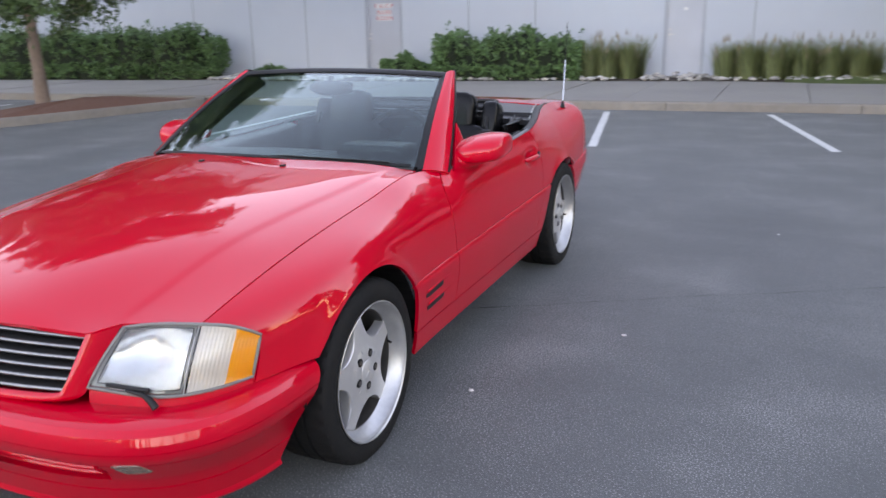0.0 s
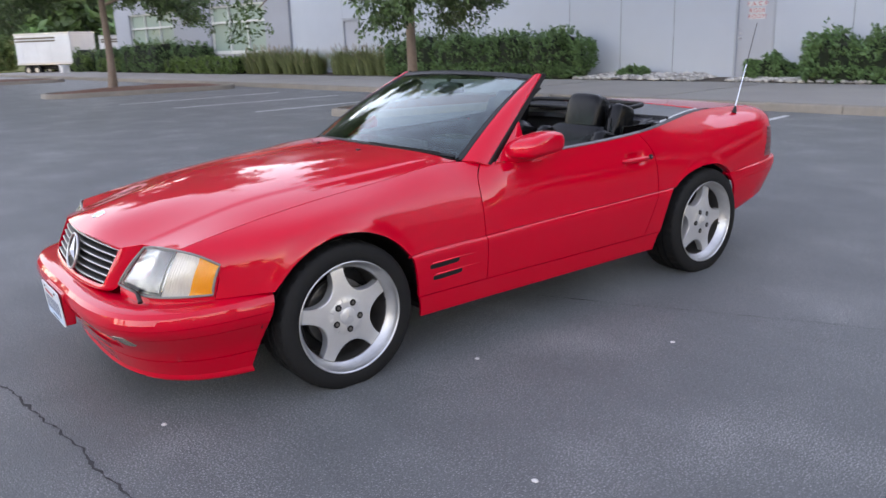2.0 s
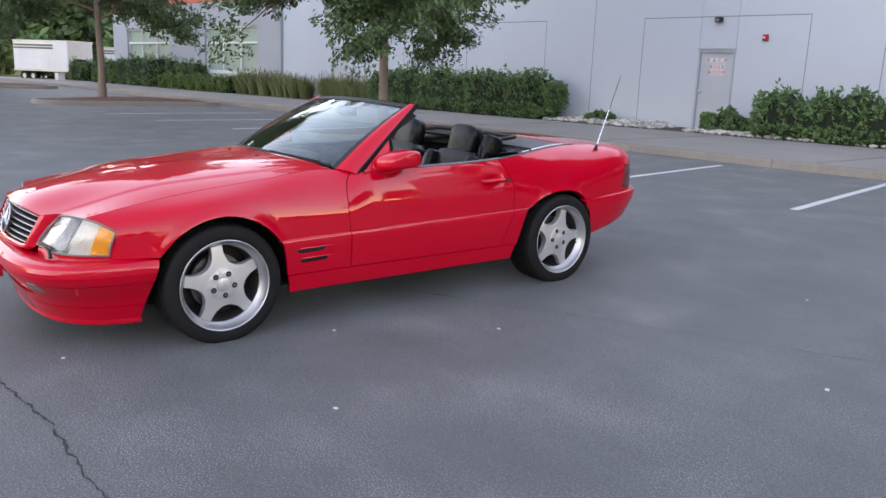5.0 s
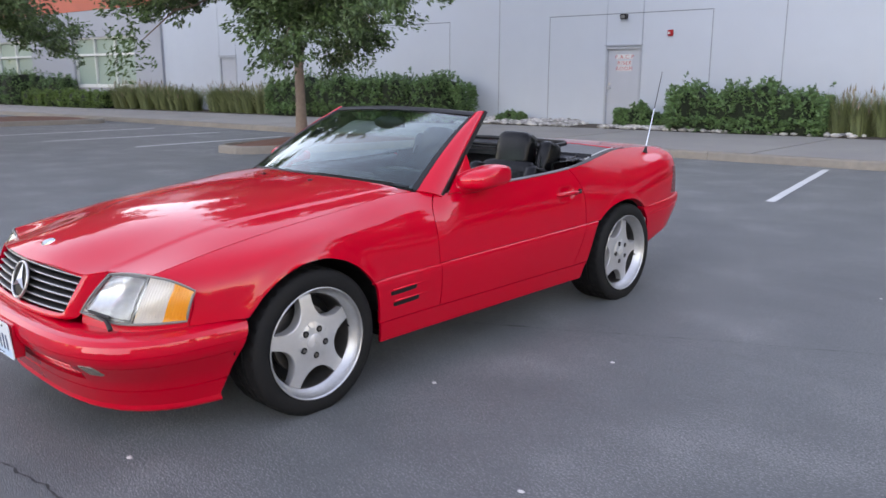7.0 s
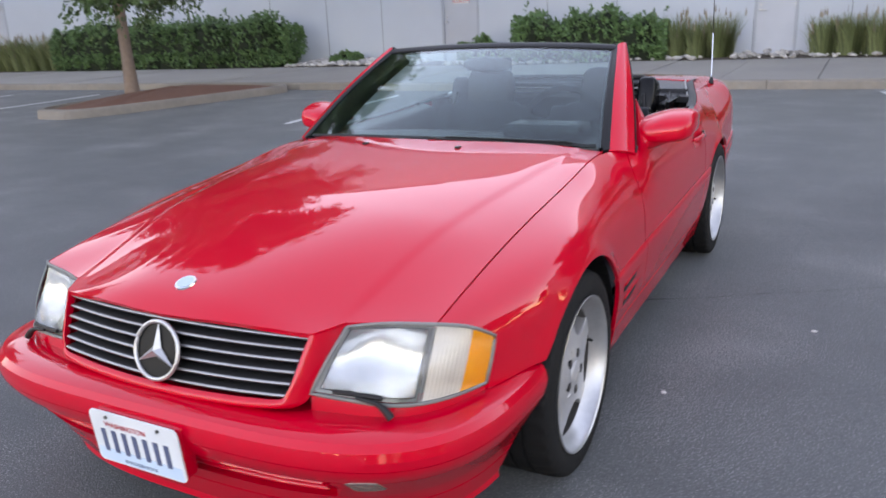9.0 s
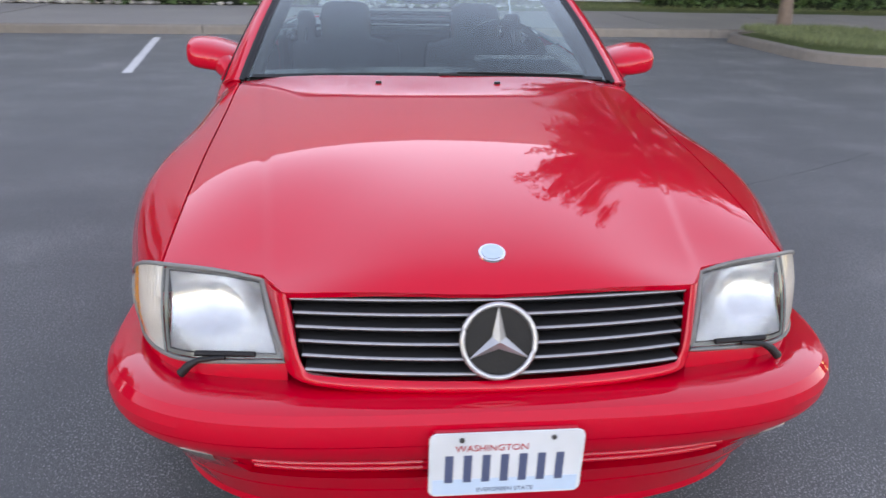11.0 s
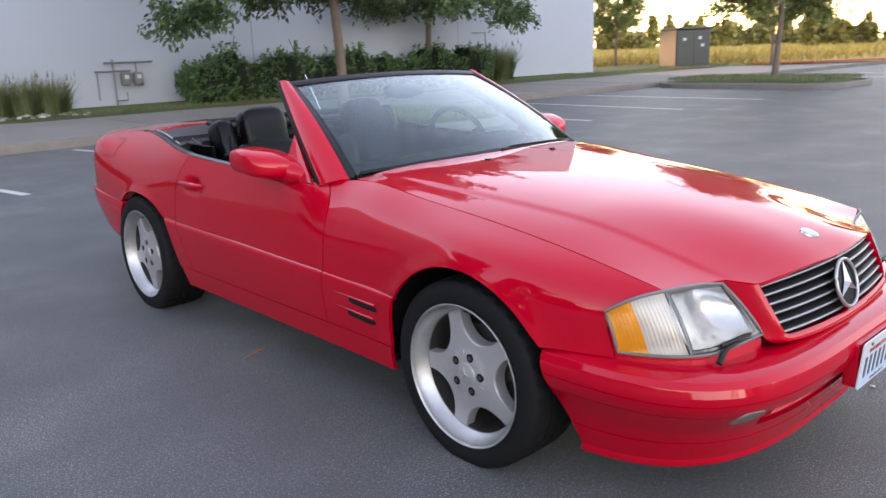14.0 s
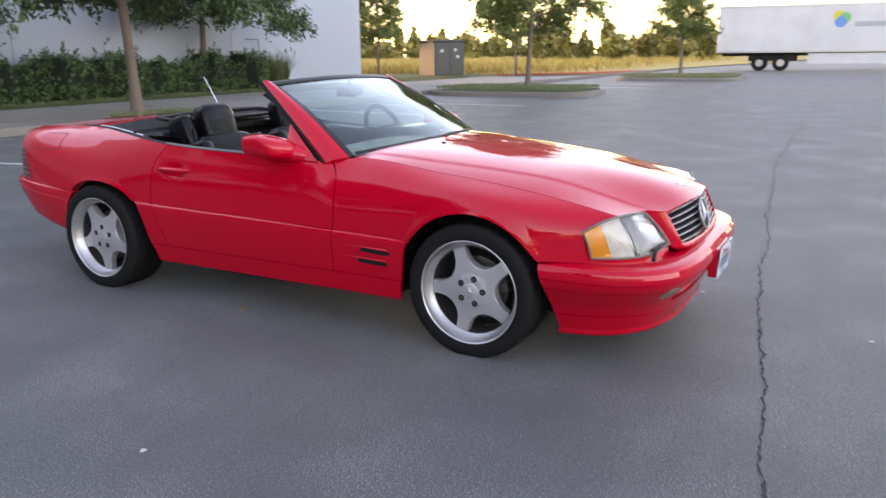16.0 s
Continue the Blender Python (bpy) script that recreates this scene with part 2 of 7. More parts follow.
def leaves(name, centres, ups, length, width, material, parent=None, rng=None, droop=0.3, label=""):
    """Many small folded leaves, one at each centre, lying roughly along its given direction."""
    n = len(centres)
    d = ups + rng.normal(0, 0.65, (n, 3))
    d[:, 2] -= droop
    d /= np.linalg.norm(d, axis=1, keepdims=True)
    s = np.cross(d, rng.normal(0, 1, (n, 3)))
    s /= np.linalg.norm(s, axis=1, keepdims=True) + 1e-9
    k = rng.uniform(0.7, 1.3, (n, 1))
    nrm = np.cross(d, s) * 0.12 * width * k
    a, b = centres - d * length * 0.5 * k, centres + d * length * 0.5 * k
    l, r = centres - s * width * 0.5 * k + nrm, centres + s * width * 0.5 * k + nrm
    v = np.stack([a, l, b, r], 1).reshape(-1, 3)
    me = bpy.data.meshes.new(name)
    idx = np.arange(n)[:, None] * 4
    f = np.concatenate([idx + np.array([[0, 1, 2]]), idx + np.array([[0, 2, 3]])], 1).reshape(-1, 3)
    me.from_pydata(v.tolist(), [], f.tolist())
    me.materials.append(material)
    ob = new(name, me)
    if parent:
        ob.parent = parent
    if label:
        ob["label"] = label
    return ob


def line_at(pts, x):
    return float(np.interp(x, [p[0] for p in pts], [p[1] for p in pts]))


# ---- ground ----
bm = bmesh.new()
bmesh.ops.create_grid(bm, x_segments=60, y_segments=60, size=400)
tagged(part("ground", bm, ASPHALT), "dark grey sealed asphalt parking lot surface", "asphalt", kind="structure")

KERB_LINE = [(-70, 4.6), (-20, 9.5), (-9, 10.15), (-1, 10.65), (2, 10.95), (8, 11.05), (14, 11.05), (20, 10.95), (34, 10.9), (60, 10.5)]
WALL_LINE = [(-60, 10.85), (-8.8, 16.48), (1.2, 17.58), (25.6, 17.6)]


def flat(name, poly, z, material, label, category, kind="structure", thick=0.0):
    bm = bmesh.new()
    f = bm.faces.new([bm.verts.new((x, y, z)) for x, y in poly])
    if thick:
        g = bmesh.ops.extrude_face_region(bm, geom=[f])
        bmesh.ops.translate(bm, verts=[e for e in g["geom"] if isinstance(e, bmesh.types.BMVert)], vec=(0, 0, -thick))
    return tagged(part(name, bm, material), label, category, kind=kind)


# parking stripes: near end, far end
stripe_root = empty("parking_stripe_set", "worn white painted parking stall lines", "road marking", kind="structure")
for (ax, ay), (bx, by) in (((-0.09, 6.2), (-0.77, 10.32)), ((2.65, 6.57), (1.85, 10.5)), ((-2.9, 5.85), (-3.5, 9.9)), ((-5.66, 5.48), (-6.14, 9.42)),
                           ((9.5, 5.85), (9.65, 10.7)), ((12.35, 5.62), (12.75, 10.6)), ((15.5, 5.42), (15.75, 10.6)), ((-13.0, 4.6), (-13.5, 8.8)),
                           ((-16.0, 3.8), (-16.1, 8.5)), ((-18.8, 3.3), (-19.2, 8.2)), ((26.5, 5.3), (26.9, 10.4)), ((29.5, 5.2), (29.9, 10.4))):
    d = Vector((bx - ax, by - ay)).normalized()
    s = Vector((d.y, -d.x)) * 0.055
    n = 14
    vs, fs = [], []
    rg = random.Random(int(ax * 100))
    for i in range(n + 1):
        p = Vector((ax, ay)).lerp(Vector((bx, by)), i / n)
        for k in (-1, 1):
            q = p + s * k * rg.uniform(0.9, 1.06)
            vs.append((q.x, q.y, 0.004))
        if i:
            fs.append((2 * i - 2, 2 * i - 1, 2 * i + 1, 2 * i))
    mesh("stripe", vs, fs, LINE, stripe_root)

# the long crack across the lot and a fainter seam
rg = random.Random(4)
CRACK_LINE = [(-14, -4.2), (-6, -3.2), (-1.5, -2.62), (-0.3, -2.46), (1.2, -2.275), (2.4, -2.15), (6.3, -1.76), (10.4, -1.6), (16, -1.45), (30, -1.2)]
SEAM_LINE = [(0.5, 0.15), (3.2, 1.7), (6.0, 3.7), (9, 5.4)]
for name, pts, wid, step in (("crack", CRACK_LINE, 0.0052, 0.022), ("seam", SEAM_LINE, 0.003, 0.07)):
    vs, fs, off = [], [], 0.0
    n = int((pts[-1][0] - pts[0][0]) / step)
    for i in range(n + 1):
        x = pts[0][0] + step * i
        off = off * 0.90 + rg.uniform(-0.0085, 0.0085)
        y = line_at(pts, x) + off + 0.008 * math.sin(x * 2.1)
        w = wid * rg.uniform(0.2, 1.4) * (1 if rg.random() > 0.06 else 2.0)
        vs += [(x, y - w, 0.003), (x, y + w, 0.003)]
        if i:
            fs.append((2 * i - 2, 2 * i - 1, 2 * i + 1, 2 * i))
    tagged(mesh(name, vs, fs, CRACK), "dark jagged crack running across the asphalt" if name == "crack" else "faint dark seam in the asphalt", "crack", kind="structure")

# specks and a leaf or two on the asphalt
for x, y in ((0.665, -2.02), (0.98, -0.68), (1.45, 0.14), (-9.2, 1.63), (-2.19, -0.63), (2.1, 2.4), (3.0, 0.9), (0.2, -2.9), (1.9, -1.2), (-9.66, 9.98), (-9.52, 9.93), (-9.4, 10.02)):
    bm = bmesh.new()
    bmesh.ops.create_icosphere(bm, subdivisions=1, radius=0.05 if y > 9 else 0.011)
    for v in bm.verts:
        v.co = Vector((v.co.x * rg.uniform(0.8, 1.7) + x, v.co.y * rg.uniform(0.8, 1.6) + y, max(0, v.co.z * 0.7) + 0.001))
    tagged(part("pebble", bm, STONE), "small pale pebble lying on the asphalt", "pebble", "pebbles on the asphalt")
for a, b in (((-0.89, 0.14), (-0.76, 0.175)), ((-0.85, 0.15), (-0.765, 0.155))):
    bm = bmesh.new()
    tube(bm, [(*a, 0.008), ((a[0] + b[0]) / 2 + 0.01, (a[1] + b[1]) / 2, 0.018), (*b, 0.008)], [0.002, 0.005, 0.002], 6)
    tagged(part("dry_leaf", bm, mat("dry_leaf", (0.32, 0.17, 0.09), None, 20, 0.8)), "curled dry brown leaf on the asphalt", "leaf", "fallen leaves")

# ---- pavement and kerbs ----
pav = empty("pavement", "grey concrete sidewalk slabs along the building", "sidewalk", kind="structure")
kerb = empty("kerb", "weathered tan concrete kerb along the lot", "kerb", kind="structure")


def back_of_walk(x):
    return line_at(WALL_LINE, min(x, 25.6)) - (1.7 if x < 2 else 2.1)


x = -58.0
i = 0
while x < 33:
    w = 1.55
    x2 = x + w
    ya, yb = line_at(KERB_LINE, x) + 0.16, line_at(KERB_LINE, x2) + 0.16
    za = 0.15 + 0.004 * ((i * 7) % 3 - 1)
    vs = [(x + 0.008, ya, za), (x2 - 0.008, yb, za), (x2 - 0.008, back_of_walk(x2), za + 0.03), (x + 0.008, back_of_walk(x), za + 0.03)]
    vs += [(a, b, 0.0) for a, b, c in vs]
    mesh("slab", vs, [(0, 1, 2, 3), (1, 0, 4, 5), (2, 1, 5, 6), (3, 2, 6, 7), (0, 3, 7, 4)], CONCRETE, pav)
    x, i = x2, i + 1
x = -70.0
i = 0
while x < 58:
    x2 = x + 3.05
    a, b = Vector((x + 0.006, line_at(KERB_LINE, x), 0)), Vector((x2 - 0.006, line_at(KERB_LINE, x2), 0))
    prof = [(0.0, 0.0), (0.012, 0.12), (0.03, 0.145), (0.055, 0.152), (0.155, 0.152), (0.155, 0.0)]
    vs = [(p.x, p.y + dy, dz) for p in (a, b) for dy, dz in prof]
    n = len(prof)
    fs = [(k, k + 1, n + k + 1, n + k) for k in range(n - 1)] + [tuple(range(n))[::-1], tuple(range(n, 2 * n))]
    mesh("kerb_stone", vs, fs, KERB, kerb)
    x, i = x2, i + 1


def rounded(x0, x1, y0, y1, r, n=7):
    pts = []
    for cx, cy, a0 in ((x1 - r, y0 + r, -90), (x1 - r, y1 - r, 0), (x0 + r, y1 - r, 90), (x0 + r, y0 + r, 180)):
        for k in range(n + 1):
            a = radians(a0 + 90 * k / n)
            pts.append((cx + r * math.cos(a), cy + r * math.sin(a)))
    return pts


def island(x0, x1, y0, y1, top, label, grass=False, lean=0.0, mound=0.08, corner=1.0, taper=1.0):
    root = empty("planting_island", label, "planting island", "planting islands", kind="structure")
    def loop(ins, z):
        r = min(corner, (x1 - x0) / 2 - 0.05) - ins
        mid, wide = (x0 + x1) / 2, lambda py: taper + (1 - taper) * (py - y0) / (y1 - y0)
        return [(mid + (px - mid) * wide(py) + lean * (py - y0), py, z) for px, py in rounded(x0 + ins, x1 - ins, y0 + ins, y1 - ins, r)]
    loops = [loop(0, 0), loop(0.012, 0.125), loop(0.03, 0.148), loop(0.06, 0.152), loop(0.15, 0.152), loop(0.155, 0.09)]
    n = len(loops[0])
    vs = [p for l in loops for p in l]
    fs = [(a * n + k, a * n + (k + 1) % n, (a + 1) * n + (k + 1) % n, (a + 1) * n + k) for a in range(len(loops) - 1) for k in range(n)]
    mesh("kerb_ring", vs, fs, KERB, root, "tan concrete kerb edge")
    rings = [[(cx + (px - cx) * s, cy + (py - cy) * s, 0.10 + mound * (1 - s * s) + 0.015 * math.sin(px * 5 + py * 7)) for px, py, _ in loop(0.155, 0)]
             for cx, cy in [((x0 + x1) / 2 + lean * (y1 - y0) / 2, (y0 + y1) / 2)] for s in (1, 0.85, 0.65, 0.4, 0.15)]
    vs = [p for l in rings for p in l]
    fs = [(a * n + k, a * n + (k + 1) % n, (a + 1) * n + (k + 1) % n, (a + 1) * n + k) for a in range(len(rings) - 1) for k in range(n)] + [tuple(range(4 * n, 5 * n))]
    mesh("bed", vs, fs, top, root, "mown green grass" if grass else "reddish bark mulch", True)
    if grass:
        rng = np.random.default_rng(int(abs(x0) * 10))
        m = 5200
        c = np.stack([rng.uniform(x0 + 0.18, x1 - 0.18, m), rng.uniform(y0 + 0.2, y1 - 0.2, m), np.full(m, 0.19)], 1)
        rc = min(corner, (x1 - x0) / 2 - 0.05)
        ex = np.maximum(np.abs(c[:, 0] - (x0 + x1) / 2) - (x1 - x0) / 2 + rc, 0)
        ey = np.maximum(np.abs(c[:, 1] - (y0 + y1) / 2) - (y1 - y0) / 2 + rc, 0)
        c = c[np.hypot(ex, ey) < rc - 0.2]
        m = len(c)
        c[:, 2] += mound * 0.6 - 0.03
        c[:, 0] += lean * (c[:, 1] - y0)
        up = np.tile((0, 0, 2.2), (m, 1))
        g = leaves("grass", c, up, 0.13, 0.014, BLADE, root, rng, 0.0)
        g["kind"] = "stuff"
    return root


island(-11.85, -8.75, 5.15, 10.12, MULCH, "parking island with tan kerb and reddish bark mulch", mound=0.16, corner=0.9, taper=0.38)
island(-26.0, -22.7, 2.5, 8.6, MULCH, "far parking island with brown bark mulch", mound=0.14, taper=0.5)
island(-42.4, -38.6, -0.4, 6.5, MULCH, "distant parking island with bark mulch", mound=0.12, taper=0.5)
island(6.2, 9.0, 6.9, 10.98, LAWN, "parking island with green grass inside its kerb", True, mound=0.16)
island(19.3, 22.9, 5.3, 10.9, LAWN, "parking island with long green grass", True, mound=0.16)
island(33.2, 37.5, 3.0, 8.6, LAWN, "distant parking island with green grass", True, mound=0.14)

# planting strips between the sidewalk and the wall
vs, fs, xs = [], [], np.arange(-58, 2.1, 2.0)
for i, x in enumerate(xs):
    vs += [(x, back_of_walk(x), 0.16), (x, line_at(WALL_LINE, x), 0.2)]
    if i:
        fs.append((2 * i - 2, 2 * i, 2 * i + 1, 2 * i - 1))
tagged(mesh("planting_strip", vs, fs, SOIL), "bare soil and mulch strip along the wall", "planting bed", kind="structure")
vs, fs, xs = [], [], np.arange(2.0, 36.1, 2.0)
for i, x in enumerate(xs):
    wy = line_at(WALL_LINE, x) + (3.5 if x > 25.6 else 0)
    vs += [(x, back_of_walk(x), 0.17), (x, back_of_walk(x) + 0.9, 0.24), (x, wy, 0.30)]
    if i:
        a = 3 * i
        fs += [(a - 3, a, a + 1, a - 2), (a - 2, a + 1, a + 2, a - 1)]
tagged(mesh("lawn_strip", vs, fs, LAWN, smooth=True), "green lawn strip along the wall", "lawn", kind="structure")
rng = np.random.default_rng(5)
m = 9000
gx = rng.uniform(3.5, 34, m)
gy = np.array([back_of_walk(v) for v in gx]) + rng.uniform(0, 1.9, m)
tagged(leaves("lawn_grass", np.stack([gx, gy, np.full(m, 0.26)], 1), np.tile((0, 0, 2.0), (m, 1)), 0.12, 0.012, BLADE, None, rng, 0.0), "short green lawn blades beside the sidewalk", "grass", kind="stuff")

# ---- building ----
def wall_pt(x, out=0.0):
    """A place on the facade, out metres in front of it."""
    i = max(k for k in range(len(WALL_LINE) - 1) if WALL_LINE[k][0] <= max(x, -59.9))
    (ax, ay), (bx, by) = WALL_LINE[i], WALL_LINE[i + 1]
    d = Vector((bx - ax, by - ay)).normalized()
    p = Vector((ax, ay)) + d * ((x - ax) / d.x)
    n = Vector((d.y, -d.x))
    return p + n * out, d, n


def wall_box(name, xa, xb, z0, z1, out0, out1, material, parent=None, bev=0.0, label=""):
    """A block on the facade between two stations, reaching from out0 to out1 in front of it."""
    pa, d, n = wall_pt((xa + xb) / 2)
    L = abs(xb - xa) / d.x / 2
    m = Matrix(((d.x, n.x, 0, pa.x), (d.y, n.y, 0, pa.y), (0, 0, 1, 0), (0, 0, 0, 1)))
    bm = bmesh.new()
    box(bm, -L, L, out0, out1, z0, z1, bev, m)
    return part(name, bm, material, parent, label)


HT = 10.6
bld = empty("warehouse_building", "large pale blue-grey tilt-up concrete warehouse with a red band", "building")
# panel stations, with the door and window openings cut as separate pieces of wall
door_a, door_b, door_c = (-8.82, -7.76), (-0.88, 0.08), (-25.9, -24.85)


def wall_run(x0, x1, z0, z1, material, out=0.0):
    wall_box("wall_panel", x0 + 0.006, x1 - 0.006, z0, z1, -0.25, out, material, bld)


for x0, x1 in ((-29.85, door_c[0]), (door_c[1], -21.2), (-21.2, -12.36)):
    wall_run(x0, x1, 0, HT, WALL)
wall_run(*door_c, 2.34, HT, WALL)
wall_run(-12.36, door_a[0], 0, HT, WALL)
wall_run(door_a[0], door_a[1], 2.34, HT, WALL)
wall_run(door_a[1], -4.1, 0, HT, WALL)
wall_run(-4.1, door_b[0], 0, HT, WALL)
wall_run(door_b[0], door_b[1], 2.34, HT, WALL)
wall_run(door_b[1], 1.2, 0, HT, WALL)
for x0, x1 in ((1.2, 9.4), (9.4, 17.6), (17.6, 25.6)):
    wall_run(x0, x1, 0, HT, WALL)
# the wing with windows
wins = ((-37.0, -31.75), (-46.9, -41.15))
edge = [-49.0, -46.9, -41.15, -37.0, -31.75, -29.85]
for a, b in zip(edge, edge[1:]):
    if (a, b) in wins:
        wall_run(a, b, 0, 1.12, WALL_DARK, 0.12)
        wall_run(a, b, 3.4, 4.62, WALL_DARK, 0.12)
    else:
        wall_run(a, b, 0, 4.62, WALL_DARK, 0.12)
wall_run(-49.0, -29.85, 4.63, 6.6, BAND, 0.14)
wall_run(-49.0, -29.85, 6.61, HT, WALL_DARK, 0.12)
for k, (a, b) in enumerate(wins):
    w = empty("window_%d" % (k + 1), "wide green-tinted window with pale mullions", "window", "windows of the wing", kind="structure")
    wall_box("pane", a, b, 1.12, 3.4, -0.12, -0.10, WINGLASS, w, label="green-tinted reflective pane")
    n = 3
    for j in range(n + 1):
        xm = a + (b - a) * j / n
        wall_box("mullion", xm - 0.04 if j else xm, xm + 0.04 if j < n else xm, 1.12, 3.4, -0.10, 0.02, WINFRAME, w, 0.006)
    for z in (1.12, 2.55, 3.32):
        wall_box("mullion", a, b, z, z + 0.1, -0.095, 0.03, WINFRAME, w, 0.006)
    wall_box("window_sill", a - 0.05, b + 0.05, 1.06, 1.12, 0.12, 0.17, WINFRAME, w, 0.006)
wall_box("return_wall", -29.9, -29.7, 0, HT, -0.2, 0.13, WALL_DARK, bld)
# back, side and roof of the hall
bm = bmesh.new()
for pa, pb in (((25.6, 17.6), (25.6, 70)), ((25.6, 70), (-54, 70)), ((-49.1, 12.2), (-54, 70))):
    f = [bm.verts.new((*p, z)) for p, z in ((pa, 0), (pb, 0), (pb, HT), (pa, HT))]
    bm.faces.new(f)
part("rear_wall", bm, WALL, bld)
bm = bmesh.new()
bm.faces.new([bm.verts.new((x, y, HT - 0.4)) for x, y in ((-48.9, 12.4), (-8.8, 16.7), (1.2, 17.8), (25.4, 17.85), (25.4, 69.8), (-53, 69.8))])
part("roof", bm, CONCRETE, bld)
wall_box("parapet_cap", -49, -8.8, HT, HT + 0.06, -0.3, 0.06, WALL_DARK, bld)
# reveal lines of the panels: narrow dark grooves
for xa, xb, z0, z1 in ((-12.37, -12.35, 0.2, HT), (-10.63, -10.61, 0.2, 3.22), (-5.89, -5.87, 0.2, 3.22), (-10.63, -5.87, 3.21, 3.235), (-17.8, -14.23, 3.21, 3.235), (-14.25, -14.23, 0.2, 3.22),
                       (-17.81, -17.79, 0.2, 3.22), (-4.11, -4.09, 0.2, HT), (1.19, 1.21, 0.2, HT), (9.39, 9.41, 0.2, HT), (17.59, 17.61, 0.2, HT), (-21.21, -21.19, 0.2, HT)):
    wall_box("reveal_groove", xa, xb, z0, z1, 0.001, 0.004, JOINT, bld)


def steel_door(name, xa, xb, label, sign, lever=False):
    r = empty(name, label, "door", "steel doors", kind="structure")
    wall_box("leaf", xa + 0.06, xb - 0.06, 0.2, 2.27, -0.09, -0.05, DOOR, r, 0.004)
    for a, b, z0, z1 in ((xa, xa + 0.06, 0.18, 2.34), (xb - 0.06, xb, 0.18, 2.34), (xa + 0.06, xb - 0.06, 2.27, 2.34)):
        wall_box("door_frame", a, b, z0, z1, -0.1, 0.012, FRAMEG, r, 0.005)
    wall_box("threshold", xa, xb, 0.16, 0.2, -0.1, 0.25, CONCRETE, r, 0.004)
    wall_box("drip_cap", xa - 0.03, xb + 0.03, 2.36, 2.40, 0.0, 0.05, FRAMEG, r, 0.004)
    p, d, n = wall_pt(xa + 0.14, -0.05)
    bm = bmesh.new()
    for z, rad in ((1.21, 0.032), (1.33, 0.026)):
        tube(bm, [(p.x, p.y, z), (p.x + n.x * 0.03, p.y + n.y * 0.03, z)], rad, 12)
    tube(bm, [(p.x + n.x * 0.03, p.y + n.y * 0.03, 1.21), (p.x + n.x * 0.07, p.y + n.y * 0.07, 1.21)], 0.014, 10)
    if lever:
        tube(bm, [(p.x + n.x * 0.07 + d.x * q, p.y + n.y * 0.07 + d.y * q, 1.21 - 0.004 * q) for q in (0.0, 0.03, 0.12)], [0.014, 0.013, 0.010], 10)
        wall_box("label_plate", xa + 0.44, xa + 0.54, 1.78, 1.85, -0.05, -0.047, WHITE, r, label="small white label")
    else:
        bmesh.ops.create_uvsphere(bm, u_segments=12, v_segments=8, radius=0.034, matrix=Matrix.Translation((p.x + n.x * 0.085, p.y + n.y * 0.085, 1.21)))
    part("door_knob", bm, STEEL, r, "satin steel %s and lock" % ("lever" if lever else "knob"), 40)
    for z in (0.45, 1.25, 2.05):
        wall_box("hinge", xb - 0.075, xb - 0.055, z, z + 0.11, -0.05, -0.035, STEEL, r)
    if sign:
        s = empty("door_sign", "white paper sign with red lettering taped to the steel door", "sign")
        for row, word in enumerate(("F.A.C.P", "RISER", "ROOM")):
            z0 = 1.98 - row * 0.15 + (0.02 if row == 0 else 0)
            x0, x1 = (-8.52, -8.03) if row == 0 else (-8.48, -8.06)
            wall_box("sheet", x0, x1, z0, z0 + 0.135, -0.05, -0.047, WHITE, s)
            fd = bpy.data.curves.new("letters", "FONT")
            fd.body, fd.size, fd.align_x, fd.extrude = word, 0.145, "CENTER", 0.0008
            fd.space_character = 1.25
            fd.materials.append(SIGNRED)
            to = new("letters", fd)
            to.parent = s
            q, d2, n2 = wall_pt((x0 + x1) / 2, -0.0455)
            to.matrix_basis = Matrix(((d2.x, 0, n2.x, q.x), (d2.y, 0, n2.y, q.y), (0, 1, 0, z0 + 0.018), (0, 0, 0, 1)))
    return r


steel_door("door_1", *door_a, "pale grey steel door with knob and paper sign", True)
steel_door("door_2", *door_b, "pale grey steel exit door with a lever handle", False, True)
steel_door("door_3", *door_c, "pale grey steel door behind tall grasses", False)
wp = empty("wall_fixture", "olive-grey box lamp above the exit door", "wall lamp")
wall_box("housing", -0.62, -0.12, 2.78, 2.93, 0, 0.13, PIPE, wp, 0.02, "olive-grey housing")
wall_box("diffuser", -0.60, -0.14, 2.75, 2.78, 0.01, 0.12, WINFRAME, wp, 0.006, "pale diffuser below")
# alarm and camera
al = empty("fire_alarm", "red fire alarm horn with strobe on the wall", "alarm")
wall_box("body", -7.05, -6.9, 2.58, 2.74, 0, 0.055, ALARM, al, 0.012)
wall_box("strobe", -7.03, -6.97, 2.63, 2.69, 0.055, 0.085, WHITE, al, 0.01, "clear strobe lens")
# the camera above the door: bracket, head and lens, no lamp
sc = empty("wall_fixture", "small black camera fixed above the door", "wall lamp")
wall_box("bracket", -8.34, -8.2, 3.08, 3.2, 0, 0.05, BLACKP, sc, 0.01)
wall_box("head", -8.37, -8.18, 3.06, 3.2, 0.05, 0.2, BLACKP, sc, 0.03)
wall_box("lens", -8.33, -8.22, 3.08, 3.16, 0.2, 0.21, STEEL, sc, 0.003)
